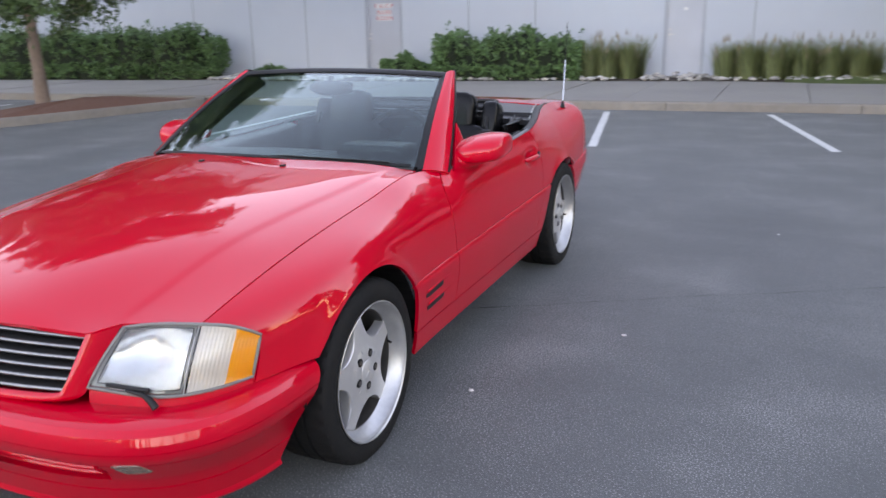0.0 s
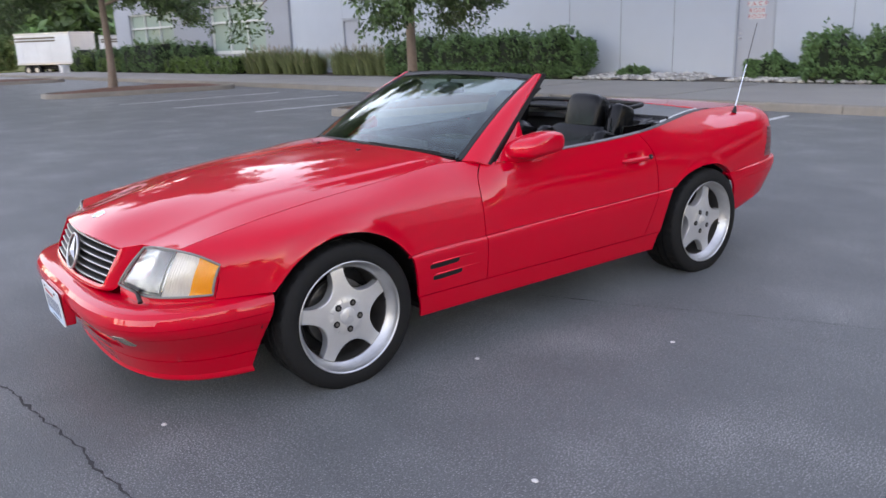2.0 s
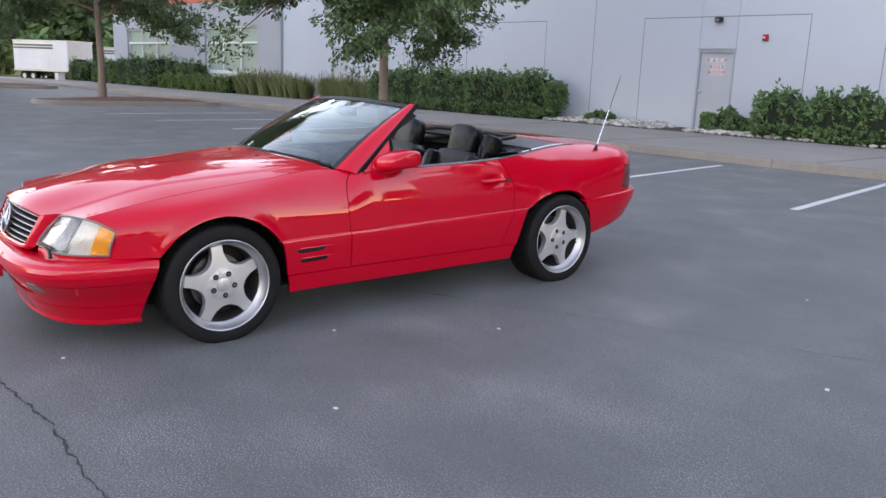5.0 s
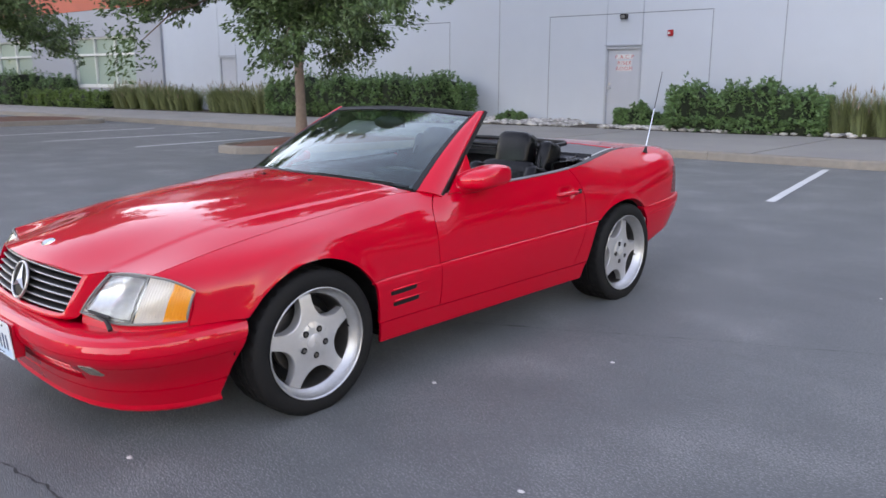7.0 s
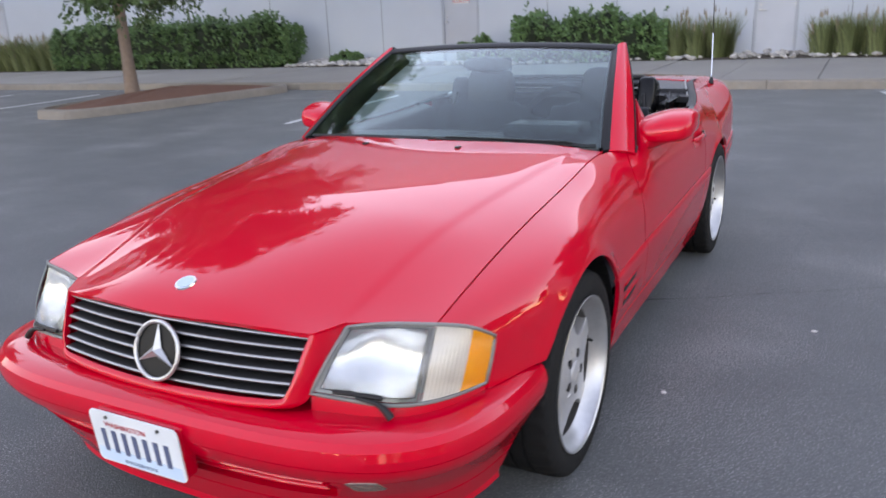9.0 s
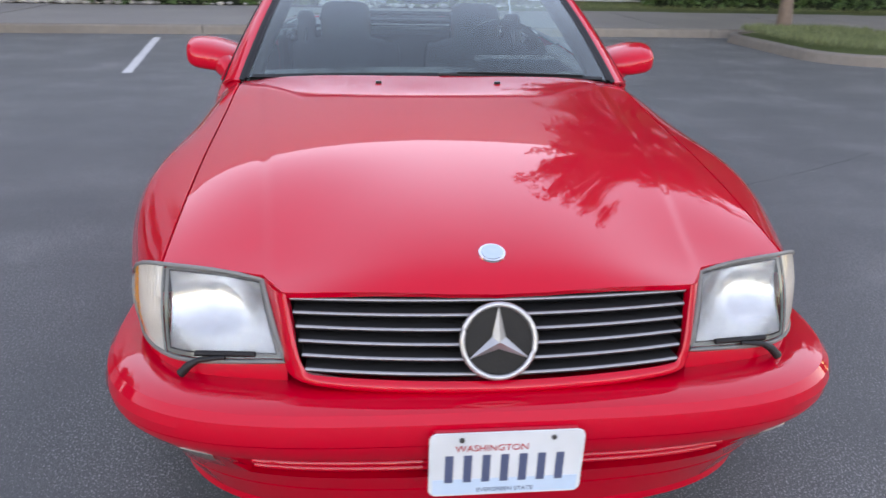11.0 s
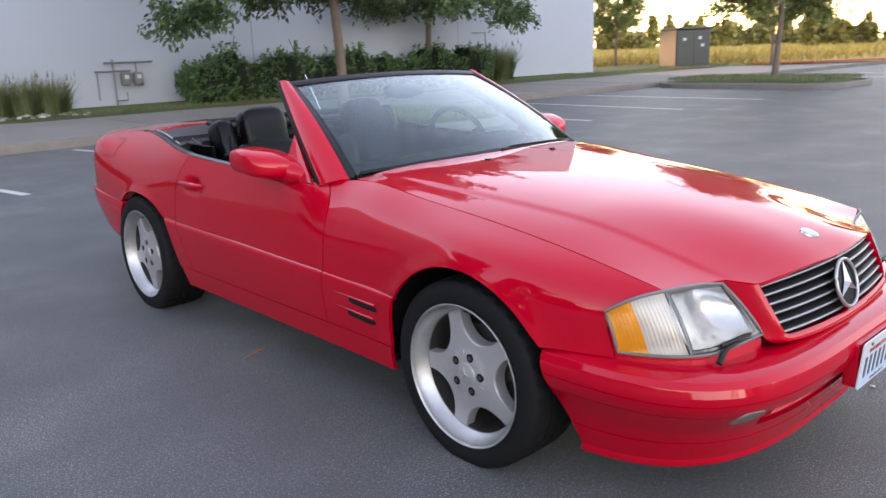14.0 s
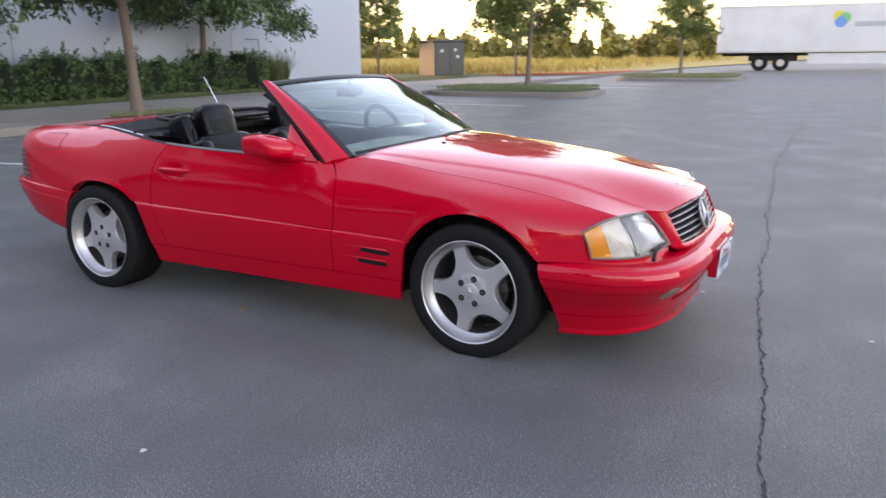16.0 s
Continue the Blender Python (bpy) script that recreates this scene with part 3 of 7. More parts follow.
# gas meter set at the right part of the wall
gm = empty("gas_meter_set", "grey gas meters with pipes on the wall", "gas meter")
def wpipe(name, pts, r, material):
    bm = bmesh.new()
    out = []
    for x, o, z in pts:
        p, _, _ = wall_pt(x, o)
        out.append((p.x, p.y, z))
    tube(bm, out, r, 8)
    return part(name, bm, material, gm, smooth=40)
wpipe("pipe", [(5.1, 0.12, 1.36), (6.35, 0.12, 1.36)], 0.025, PIPE)
wpipe("pipe", [(5.32, 0.12, 1.45), (5.32, 0.12, 0.25)], 0.025, PIPE)
wpipe("pipe", [(4.85, 0.12, 1.15), (5.75, 0.12, 1.15)], 0.022, PIPE)
wpipe("pipe", [(4.9, 0.12, 1.15), (4.9, 0.12, 0.45)], 0.02, PIPE)
wpipe("pipe", [(5.32, 0.12, 0.42), (5.6, 0.12, 0.42), (5.6, 0.12, 0.62)], 0.02, PIPE)
wpipe("pipe", [(5.9, 0.12, 1.36), (5.9, 0.12, 0.85)], 0.02, PIPE)
for xc in (5.6, 5.92):
    wall_box("meter", xc - 0.11, xc + 0.11, 0.78, 1.12, 0.04, 0.24, PIPE, gm, 0.04)
    wall_box("dial", xc - 0.06, xc + 0.06, 0.95, 1.05, 0.24, 0.25, WHITE, gm, 0.004)
cb = empty("cable_bracket", "thin dark conduit arm on the wall", "conduit")
bm = bmesh.new()
tube(bm, [(18.3, 17.55, 1.95), (18.9, 17.5, 1.95), (18.95, 17.5, 1.3)], 0.02, 6)
part("conduit", bm, PIPE, cb)


# ---- trees ----
def tree_mesh(seed, height, spread, base, trunk_r, n_leaf, leaf_mat, leaf_len=0.12, hang=1.0, n_limb=30, label="uneven crown of narrow green leaves"):
    """A street tree: slim trunk, limbs that rise and arch over, twigs that end in tufts of leaves."""
    rng = np.random.default_rng(seed)
    root = empty("tree", "leafy parking lot tree with a slim brown trunk", "tree", "trees of the lot")
    bm = bmesh.new()
    lean = rng.normal(0, 0.05, 2)
    top = height * 0.80
    tr = [(lean[0] * z * 0.3 + 0.03 * math.sin(z * 1.7), lean[1] * z * 0.3 + 0.03 * math.cos(z * 1.3), z) for z in np.linspace(0, top, 14)]
    rad = [trunk_r * (1.35 if z == 0 else 1.0) * (1 - 0.78 * z / top) + 0.012 for z in np.linspace(0, top, 14)]
    tube(bm, tr, rad, 12)
    tz, tx, ty = [p[2] for p in tr], [p[0] for p in tr], [p[1] for p in tr]
    tips = []
    for k in range(n_limb):
        rise = (k / (n_limb - 1)) ** 0.95
        z0 = base * 0.86 + (top - base * 0.86) * rise
        a = k * 2.4 + rng.uniform(-0.45, 0.45)
        full = math.sqrt(max(0.0, 1 - ((rise - 0.28) / 0.80) ** 2))
        L = spread * full * rng.uniform(0.68, 1.05)
        p0 = Vector((np.interp(z0, tz, tx), np.interp(z0, tz, ty), z0))
        up = rng.uniform(0.30, 0.60) + 0.75 * rise
        sag = (0.62 - 0.35 * rise) * hang
        pts = [p0 + Vector((math.cos(a), math.sin(a), 0)) * float(L * u) + Vector((0, 0, L * (up * u - sag * u * u))) + Vector(rng.normal(0, 0.035 * L * u, 3)) for u in np.linspace(0, 1, 7)]
        tube(bm, pts, [trunk_r * 0.42 * (1 - 0.85 * u) * (1 - 0.5 * rise) + 0.006 for u in np.linspace(0, 1, 7)], 6)
        for j in range(11):
            u = rng.uniform(0.18, 1.0)
            q = pts[min(5, int(u * 6))].lerp(pts[min(6, int(u * 6) + 1)], (u * 6) % 1)
            b = a + rng.uniform(-1.5, 1.5)
            l2 = (0.35 + 0.22 * L) * rng.uniform(0.45, 1.15)
            e = q + Vector((math.cos(b) * l2, math.sin(b) * l2, l2 * rng.uniform(-0.45, 0.6)))
            tube(bm, [q, q.lerp(e, 0.5) + Vector((0, 0, 0.06)), e], [0.016, 0.011, 0.004], 4, False)
            tips += [(q.lerp(e, 1.05), b, 1.0), (q.lerp(e, 0.55), b, 0.8)]
        tips.append((pts[6], a, 1.2))
    for k in range(14):
        e = Vector((rng.normal(0, spread * 0.22), rng.normal(0, spread * 0.22), height * rng.uniform(0.80, 1.0)))
        tube(bm, [Vector(tr[-2]), e], [0.03, 0.006], 4, False)
        tips += [(e, rng.uniform(0, 6.3), 1.2), (e.lerp(Vector(tr[-2]), 0.4), rng.uniform(0, 6.3), 1.2)]
    part("trunk", bm, BARK, root, "slim brown trunk and limbs", 60)
    cs, ds = [], []
    per = n_leaf // len(tips)
    for e, b, big in tips:
        # each tuft is flattened, droops outward and is built of a few sprays
        s = 0.30 * big * (spread / 3.4) ** 0.5
        n_spray = 4
        for q in range(n_spray):
            m = per // n_spray
            c = np.array(e) + rng.normal(0, 1, 3) * (s * 0.75, s * 0.75, s * 0.5)
            d = np.array((math.cos(b), math.sin(b), -0.45)) + rng.normal(0, 0.55, 3)
            d /= np.linalg.norm(d)
            along = rng.uniform(-1, 1, (m, 1)) * s * 1.05
            o = along * d + rng.normal(0, 1, (m, 3)) * s * 0.36 * (1.15 - np.abs(along) / (s * 1.05) * 0.7)
            cs.append(c + o)
            ds.append(np.tile(d, (m, 1)) + rng.normal(0, 0.35, (m, 3)))
    leaves("crown", np.concatenate(cs), np.concatenate(ds), leaf_len, leaf_len * 0.40, leaf_mat, root, rng, 0.45, label)
    return root


t_a = tree_mesh(11, 11.3, 3.4, 3.05, 0.10, 270000, LEAF, 0.12, 1.22, n_limb=40)
t_b = tree_mesh(23, 12.5, 3.5, 3.05, 0.115, 170000, LEAF, 0.14, n_limb=38)
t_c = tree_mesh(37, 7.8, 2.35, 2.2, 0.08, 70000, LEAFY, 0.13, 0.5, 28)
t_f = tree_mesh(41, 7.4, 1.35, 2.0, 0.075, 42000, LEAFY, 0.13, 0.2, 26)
t_a.matrix_basis = pose(-10.84, 7.36, 0.16, 0, 0, 314)
t_b.matrix_basis = pose(-24.5, 4.73, 0.22, 0, 0, 80)
t_c.matrix_basis = pose(21.6, 7.9, 0.22, 0, 0, 20)
tagged(t_a, "broad leafy tree standing in a mulched parking island")
tagged(t_c, "spreading tree with yellow-green leaves in the grass island")
t_f.matrix_basis = pose(32.6, 21.3, 0.15, 0, 0, 90)
tagged(t_f, "slender young tree with yellow-green leaves beyond the lot")
t_e = tree_mesh(11, 12.0, 3.4, 2.9, 0.12, 60000, LEAF, 0.22)
t_e.matrix_basis = pose(-40.6, 2.85, 0.2, 0, 0, 200)
tagged(t_e, "broad leafy tree in a distant mulched island")
t_d = tree_mesh(51, 10.2, 3.5, 2.5, 0.095, 130000, LEAF, 0.145, n_limb=38)
t_d.matrix_basis = pose(7.48, 10.68, 0.26, -2.9, -1.9, 10)
tagged(t_d, "spreading leafy tree in a grass island beside the sidewalk")
copy_thing(t_d, pose(15.3, 16.6, 0.28, 0, 0, 150))
for px, py, rz in ((38.2, 15.7, 200), (36.6, 6.12, 310)):
    copy_thing(t_f, pose(px, py, 0.15, 0, 0, rz))


# ---- hedges, shrubs, grasses ----
def hedge(name, xa, xb, depth, height, out, label, category, seed, n_per=1900, group="hedges along the wall", z0=0.18, lumpy=0.23, leaf_mat=None):
    """A clipped row of shrubs along the facade."""
    rng = np.random.default_rng(seed)
    root = empty(name, label, category, group)
    pm, d, n = wall_pt((xa + xb) / 2, out)
    L = (xb - xa) / d.x
    ph = rng.uniform(0, 6, 6)
    def surf(u, v):
        """u along, v round the section from front foot over the top to the back foot."""
        a = math.pi * v
        c, s = math.cos(a), math.sin(a)
        w = lumpy * (math.sin(u * 3.1 + ph[0]) + 0.6 * math.sin(u * 7.3 + 4 * v + ph[1]) + 0.5 * math.sin(u * 13 - 6 * v + ph[2]))
        e = min(1.0, min(u, L - u) / 0.35 + 0.25) ** 0.5
        yy = (abs(c) ** 0.5) * (1 if c > 0 else -1) * (depth / 2) * (0.8 + 0.2 * e) + w * 0.4
        zz = (abs(s) ** 0.4) * height * (0.75 + 0.25 * e) + w * 0.6 * s
        return yy, zz
    m = Matrix(((d.x, n.x, 0, pm.x), (d.y, n.y, 0, pm.y), (0, 0, 1, z0), (0, 0, 0, 1)))
    vs, fs = [], []
    nu, nv = max(6, int(L * 4)), 12
    for i in range(nu + 1):
        for j in range(nv + 1):
            yy, zz = surf(L * i / nu, j / nv)
            k = 0.86 if 0 < i < nu else 0.6
            vs.append(m @ Vector(((L * i / nu - L / 2) * (0.97), yy * k, zz * k)))
            if i and j:
                a = i * (nv + 1) + j
                fs.append((a, a - 1, a - nv - 2, a - nv - 1))
    fs += [tuple(range(nv + 1)), tuple(range(nu * (nv + 1), (nu + 1) * (nv + 1)))[::-1]]
    mesh("shade_core", vs, fs, CORE, root, "near-black inner mass, shade within the foliage put into its colour")
    N = int(n_per * L / 7)
    cs, ds = [], []
    m3 = m.to_3x3()
    for k in range(N):
        u, v = rng.uniform(-0.06, L + 0.06), rng.uniform(0.02, 0.9)
        if rng.random() < 0.28:
            v = 0.025 * rng.random() ** 1.5
        yy, zz = surf(min(max(u, 0.0), L), v)
        q = rng.uniform(0.80, 1.0)
        if v > 0.2 and rng.random() < 0.16:
            q += rng.exponential(0.06)
        out_d = Vector((rng.normal(0, 0.5), yy * 1.1, max(zz, 0.12) * 0.8 + 0.15)).normalized()
        span = rng.uniform(0.12, 0.26) * min(1.0, height)
        base_c = Vector((u - L / 2, yy * q, zz * q))
        for j in range(12):
            g = j / 11
            side = Vector(rng.normal(0, 1, 3))
            cs.append(m @ (base_c + out_d * (span * (g - 0.7)) + side * (0.036 * (1.25 - g))))
            ds.append(m3 @ (out_d * 0.9 + side * 0.55))
    for end in (0.0, L):
        for k in range(int(n_per * 0.7)):
            v, q = rng.uniform(0.02, 0.98), rng.uniform(0, 1) ** 0.5
            yy, zz = surf(end, v)
            sx = -1 if end == 0 else 1
            cs.append(m @ Vector((end - L / 2 + sx * rng.uniform(-0.1, 0.1), yy * q, zz * q)))
            ds.append(m.to_3x3() @ Vector((sx, 0, 0.4)))
    ds = np.array(ds)
    leaves("foliage", np.array(cs), ds / np.linalg.norm(ds, axis=1, keepdims=True), 0.10, 0.042, leaf_mat or LEAF2, root, rng, 0.2, "small glossy green leaves")
    return root


hedge("hedge", -21.4, -13.0, 1.3, 1.35, 0.95, "long clipped dark green hedge along the wall", "hedge", 1)
hedge("hedge", -6.35, -2.85, 1.3, 1.12, 0.9, "rounded clipped green hedge beside the door", "hedge", 2)
hedge("shrub", -7.95, -6.7, 0.7, 0.46, 0.65, "low round green shrub beside the steel door", "shrub", 3, 1700, "shrubs")
hedge("shrub", -11.85, -11.15, 0.4, 0.3, 0.6, "tiny green shrub among the stones", "shrub", 4, 1300, "shrubs", lumpy=0.05)
hedge("hedge", 7.0, 13.6, 1.3, 1.15, 0.75, "loose dark green hedge along the white wall", "hedge", 5, 1500, z0=0.24, lumpy=0.34)
hedge("hedge", 13.9, 18.0, 1.2, 1.1, 0.75, "straggly dark green hedge on the lawn", "hedge", 6, 1200, z0=0.26, lumpy=0.36)
hedge("hedge", -56.5, -50.2, 1.5, 1.3, 1.3, "broad bright green hedge past the building corner", "hedge", 7, 900, leaf_mat=LEAF3)
hedge("hedge", -50.0, -46.6, 1.2, 1.35, 0.75, "loose green shrubs at the building corner", "hedge", 9, 900)
hedge("hedge", -44.4, -39.7, 1.7, 1.6, 1.1, "tall green shrubs below the windows", "hedge", 8, 900)
hedge("hedge", -39.9, -36.6, 1.1, 1.45, 0.7, "dark green shrubs between the windows", "hedge", 10, 900)
for xa in [-47.9, -46.7, -45.5] + [-38.8 + 1.06 * k for k in range(7)]:
    hedge("shrub", xa, xa + 0.66, 0.85, 0.84, 1.6, "round clipped green shrub in a row", "shrub", int(80 + xa), 900, "clipped round shrubs", lumpy=0.03, leaf_mat=LEAF3)


def grasses(xa, xb, height, out, seed, n=7, label="tall ornamental grass with pale plumes by the wall"):
    rng = np.random.default_rng(seed)
    root = empty("grass_clump", label, "ornamental grass", "ornamental grasses")
    vs, fs = [], []
    pv, pf = [], []
    for c in range(n):
        x = xa + (xb - xa) * (c + 0.5) / n
        p, d, nn = wall_pt(x, out + rng.uniform(-0.12, 0.12))
        hc = height * rng.uniform(0.88, 1.08)
        for k in range(560):
            a, r = rng.uniform(0, 6.283), abs(rng.normal(0, 0.5))
            h = hc * rng.uniform(0.4, 1.0)
            b0 = np.array((p.x + 0.34 * math.cos(a) * rng.random(), p.y + 0.28 * math.sin(a) * rng.random(), 0.18))
            out_v = np.array((math.cos(a), math.sin(a), 0)) * r * 0.62
            side = np.array((-math.sin(a + 0.7), math.cos(a + 0.7), 0)) * 0.009
            q1, q2 = b0 + out_v * 0.35 * h + (0, 0, h * 0.6), b0 + out_v * h + (0, 0, h)
            i = len(vs)
            vs += [b0 - side, b0 + side, q1 + side, q1 - side, q2]
            fs += [(i, i + 1, i + 2, i + 3), (i + 3, i + 2, i + 4)]
            if k % 22 == 0:
                j = len(pv)
                t = q2 + (0, 0, 0.16)
                s3 = side * 2.4
                pv += [q2 - (0, 0, 0.05), q2 + s3, t, q2 - s3]
                pf.append((j, j + 1, j + 2, j + 3))
    mesh("blade_mass", vs, fs, BLADE, root)["kind"] = "stuff"
    mesh("plume_mass", pv, pf, PLUME, root, "pale feathery seed heads")["kind"] = "stuff"
    return root


grasses(-2.7, -1.4, 1.0, 0.7, 1, 3)
grasses(0.4, 3.9, 1.0, 0.8, 2, 6)
grasses(-25.4, -21.5, 1.1, 1.0, 3, 8)
grasses(-31.9, -26.1, 1.15, 1.0, 4, 10)
grasses(18.2, 19.6, 1.35, 0.6, 5, 3)

# river stones along the foot of the wall
rng = np.random.default_rng(9)
vs, fs = [], []
bm = bmesh.new()
bmesh.ops.create_icosphere(bm, subdivisions=1, radius=1)
iv = np.array([v.co[:] for v in bm.verts])
ifc = [[v.index for v in f.verts] for f in bm.faces]
bm.free()
for xa, xb, cnt in ((-13.0, -9.2, 760), (-8.3, -4.9, 640), (-1.3, 0.3, 60), (-6.4, -2.0, 160), (0.3, 4.3, 140)):
    for k in range(cnt):
        x = rng.uniform(xa, xb)
        out_ = rng.uniform(0.1, 1.5)
        p, d, n = wall_pt(x, out_)
        s = rng.uniform(0.03, 0.085)
        o = len(vs)
        q = iv * (s * rng.uniform(0.8, 1.5), s * rng.uniform(0.8, 1.3), s * rng.uniform(0.5, 0.8)) * rng.uniform(0.9, 1.1, (len(iv), 1))
        vs += (q + (p.x, p.y, 0.19 + s * 0.25 + 0.10 * (1 - out_ / 1.5) * min(1, (x - xa) / 0.5, (xb - x) / 0.5))).tolist()
        fs += [[a + o for a in f] for f in ifc]
tagged(mesh("river_stones", vs, fs, STONE, smooth=True), "loose pale river stones along the wall foot", "stones", kind="stuff")

# ---- field and distance ----
bm = bmesh.new()
bm.faces.new([bm.verts.new(p) for p in ((43, 12.5, 0.05), (60, 11.2, 0.05), (390, -30, 0.4), (390, 390, 0.4), (27, 390, 0.4), (27, 24, 0.1), (37, 21.5, 0.06))])
tagged(part("field", bm, FIELD), "open field of golden dry grass", "field", kind="structure")
rng = np.random.default_rng(12)
m = 26000
r, a = 40 + 130 * rng.random(m) ** 1.6, rng.uniform(radians(8), radians(80), m)
c = np.stack([r * np.cos(a), r * np.sin(a), np.full(m, 0.35)], 1)
c = c[(c[:, 1] > 14) & (c[:, 0] > 30) & (c[:, 1] > 33 - 0.45 * c[:, 0])]
tagged(leaves("field_grass", c, np.tile((0, 0, 1.6), (len(c), 1)), 0.85, 0.07, FIELDB, None, rng, 0.0), "tall golden dry grass of the field", "grass", kind="stuff")


def woods(name, a0, a1, dist, hgt, n, leaf_mat, seed, label):
    rng = np.random.default_rng(seed)
    cs = []
    for k in range(n):
        a, d = radians(rng.uniform(a0, a1)), dist * rng.uniform(0.85, 1.25)
        h = hgt * rng.uniform(0.45, 1.15)
        w = h * rng.uniform(0.28, 0.5)
        if rng.random() < 0.3:
            h, w = h * 1.35, h * 0.17
        m = 260
        o = rng.normal(0, 1, (m, 3))
        o /= np.linalg.norm(o, axis=1, keepdims=True)
        o *= rng.uniform(0.5, 1.0, (m, 1)) * (1 + 0.25 * np.sin(o[:, :1] * 5 + k))
        cs.append(np.array((d * math.cos(a), d * math.sin(a), h * 0.52)) + o * (w, w, h * 0.5))
    cs = np.concatenate(cs)
    cs = cs[cs[:, 2] > 0.1]
    return tagged(leaves(name, cs, rng.normal(0, 1, cs.shape), 1.7, 0.9, leaf_mat, None, rng, 0.2), label, "woods", kind="stuff")


woods("far_woods", 3, 62, 190, 4.5, 230, SUNGOLD, 3, "distant line of trees beyond the field, sunlight painted in as gold")
woods("near_thicket", 9, 22, 115, 4.2, 18, SUNGOLD, 4, "young trees at the edge of the field, sunlight painted in as gold")
woods("far_woods", 148, 186, 120, 15, 130, LEAF, 5, "distant dark green trees beyond the lot")
woods("far_thicket", 150, 188, 112, 5.0, 90, LEAF2, 7, "low green thicket at the far edge of the lawn")
# unseen ring, hinted at by reflections only; made taller to cut low sky light
woods("far_woods", 186, 352, 110, 15, 210, LEAF, 6, "unseen dark green trees round the lot, raised to cut low sky light")


# red-painted kerb at the edge of the far drive
rk = empty("red_kerb", "red-painted concrete kerb along the far drive", "kerb", kind="structure")
RK = [(38.9, 19.0), (41.4, 15.2), (44.0, 13.1), (48.7, 11.0)]
for (ax, ay), (bx, by) in zip(RK, RK[1:]):
    d = Vector((bx - ax, by - ay))
    s = Vector((-d.y, d.x)).normalized() * 0.16
    vs = [(p[0] + s.x * w, p[1] + s.y * w, z) for p in ((ax, ay), (bx, by)) for w, z in ((0, 0), (0.1, 0.15), (1, 0.16), (1, 0))]
    mesh("kerb_stone", vs, [(0, 1, 5, 4), (1, 2, 6, 5), (2, 3, 7, 6), (0, 3, 2, 1), (4, 5, 6, 7)], BAND, rk)


# ---- parked trailers and utility box ----
def trailer(at, length, label, mark, wid=2.6, zb=1.15, zt=4.1, wr=0.5):
    r = empty("box_trailer", label, "trailer", "parked trailers", at)
    bm = bmesh.new()
    box(bm, 0, length, 0, wid, zb, zt, 0.04)
    part("body", bm, WHITE, r, "white ribbed trailer box")
    for z in (zb, zt - 0.08):
        bm = bmesh.new()
        box(bm, -0.02, length + 0.02, -0.02, wid + 0.02, z, z + 0.12, 0.01)
        part("rail", bm, STEEL, r, "aluminium edge rail")
    for k in range(int(length / 1.2)):
        bm = bmesh.new()
        box(bm, 1.2 * k + 0.6, 1.2 * k + 0.63, -0.012, 0.0, zb + 0.13, zt - 0.1)
        part("rib", bm, WHITE, r)
    bm = bmesh.new()
    box(bm, 0.3, length - 0.3, wid * 0.27, wid * 0.73, zb - 0.2, zb)
    box(bm, wr * 4, wr * 10, wid * 0.2, wid * 0.8, zb * 0.54, zb - 0.2)
    part("chassis", bm, BLACKP, r, "black steel chassis")
    for xw in (wr * 5.4, wr * 8.0) if wr > 0.4 else (wr * 2.4, wr * 4.7):
        for y0 in (0.05, wid - 0.35):
            bm = bmesh.new()
            bmesh.ops.create_cone(bm, cap_ends=True, segments=28, radius1=wr, radius2=wr, depth=0.3, matrix=Matrix.Translation((xw, y0 + 0.15, wr)) @ Matrix.Rotation(math.pi / 2, 4, "X"))
            w = part("wheel", bm, RUBBER, r, "black tyre", 40)
            bm = bmesh.new()
            bmesh.ops.create_cone(bm, cap_ends=True, segments=20, radius1=wr * 0.56, radius2=wr * 0.46, depth=0.32, matrix=Matrix.Translation((xw, y0 + 0.15, wr)) @ Matrix.Rotation(math.pi / 2, 4, "X"))
            part("rim", bm, STEEL, w, "steel rim", 40)
    if length > 9:
        bm = bmesh.new()
        box(bm, 5.6, length - 3.0, 0.08, 0.12, 0.45, 1.1)
        part("side_skirt", bm, WHITE, r, "white side skirt")
    for y0 in (wid * 0.16, wid * 0.78):
        bm = bmesh.new()
        box(bm, length - wr * 4.8, length - wr * 4.8 + 0.15, y0, y0 + 0.15, 0.0, zb - 0.15)
        part("landing_leg", bm, BLACKP, r)
    if mark:
        for k, (dx, dz, col) in enumerate(((0, 0.2, (0.75, 0.6, 0.05)), (0.32, 0.1, (0.15, 0.5, 0.2)), (0.1, -0.15, (0.1, 0.3, 0.65)))):
            bm = bmesh.new()
            bmesh.ops.create_cone(bm, cap_ends=True, segments=24, radius1=0.34, radius2=0.34, depth=0.01, matrix=Matrix.Translation((7.2 + dx, -0.02 - 0.003 * k, 3.15 + dz)) @ Matrix.Rotation(math.pi / 2, 4, "X"))
            part("emblem_disc", bm, mat("emblem_%d" % k, col, None, 5, 0.5), r)
        bm = bmesh.new()
        box(bm, 8.1, 11.6, -0.02, -0.005, 2.7, 3.0)
        part("lettering_bar", bm, mat("grey_print", (0.4, 0.42, 0.44), None, 5, 0.5), r)
    else:
        for z in (zt - 0.52, zt - 0.34):
            bm = bmesh.new()
            box(bm, 0.1, length * 0.74, -0.02, -0.005, z, z + 0.11)
            part("lettering_bar", bm, mat("brown_print", (0.12, 0.09, 0.06), None, 5, 0.5), r)
    return r


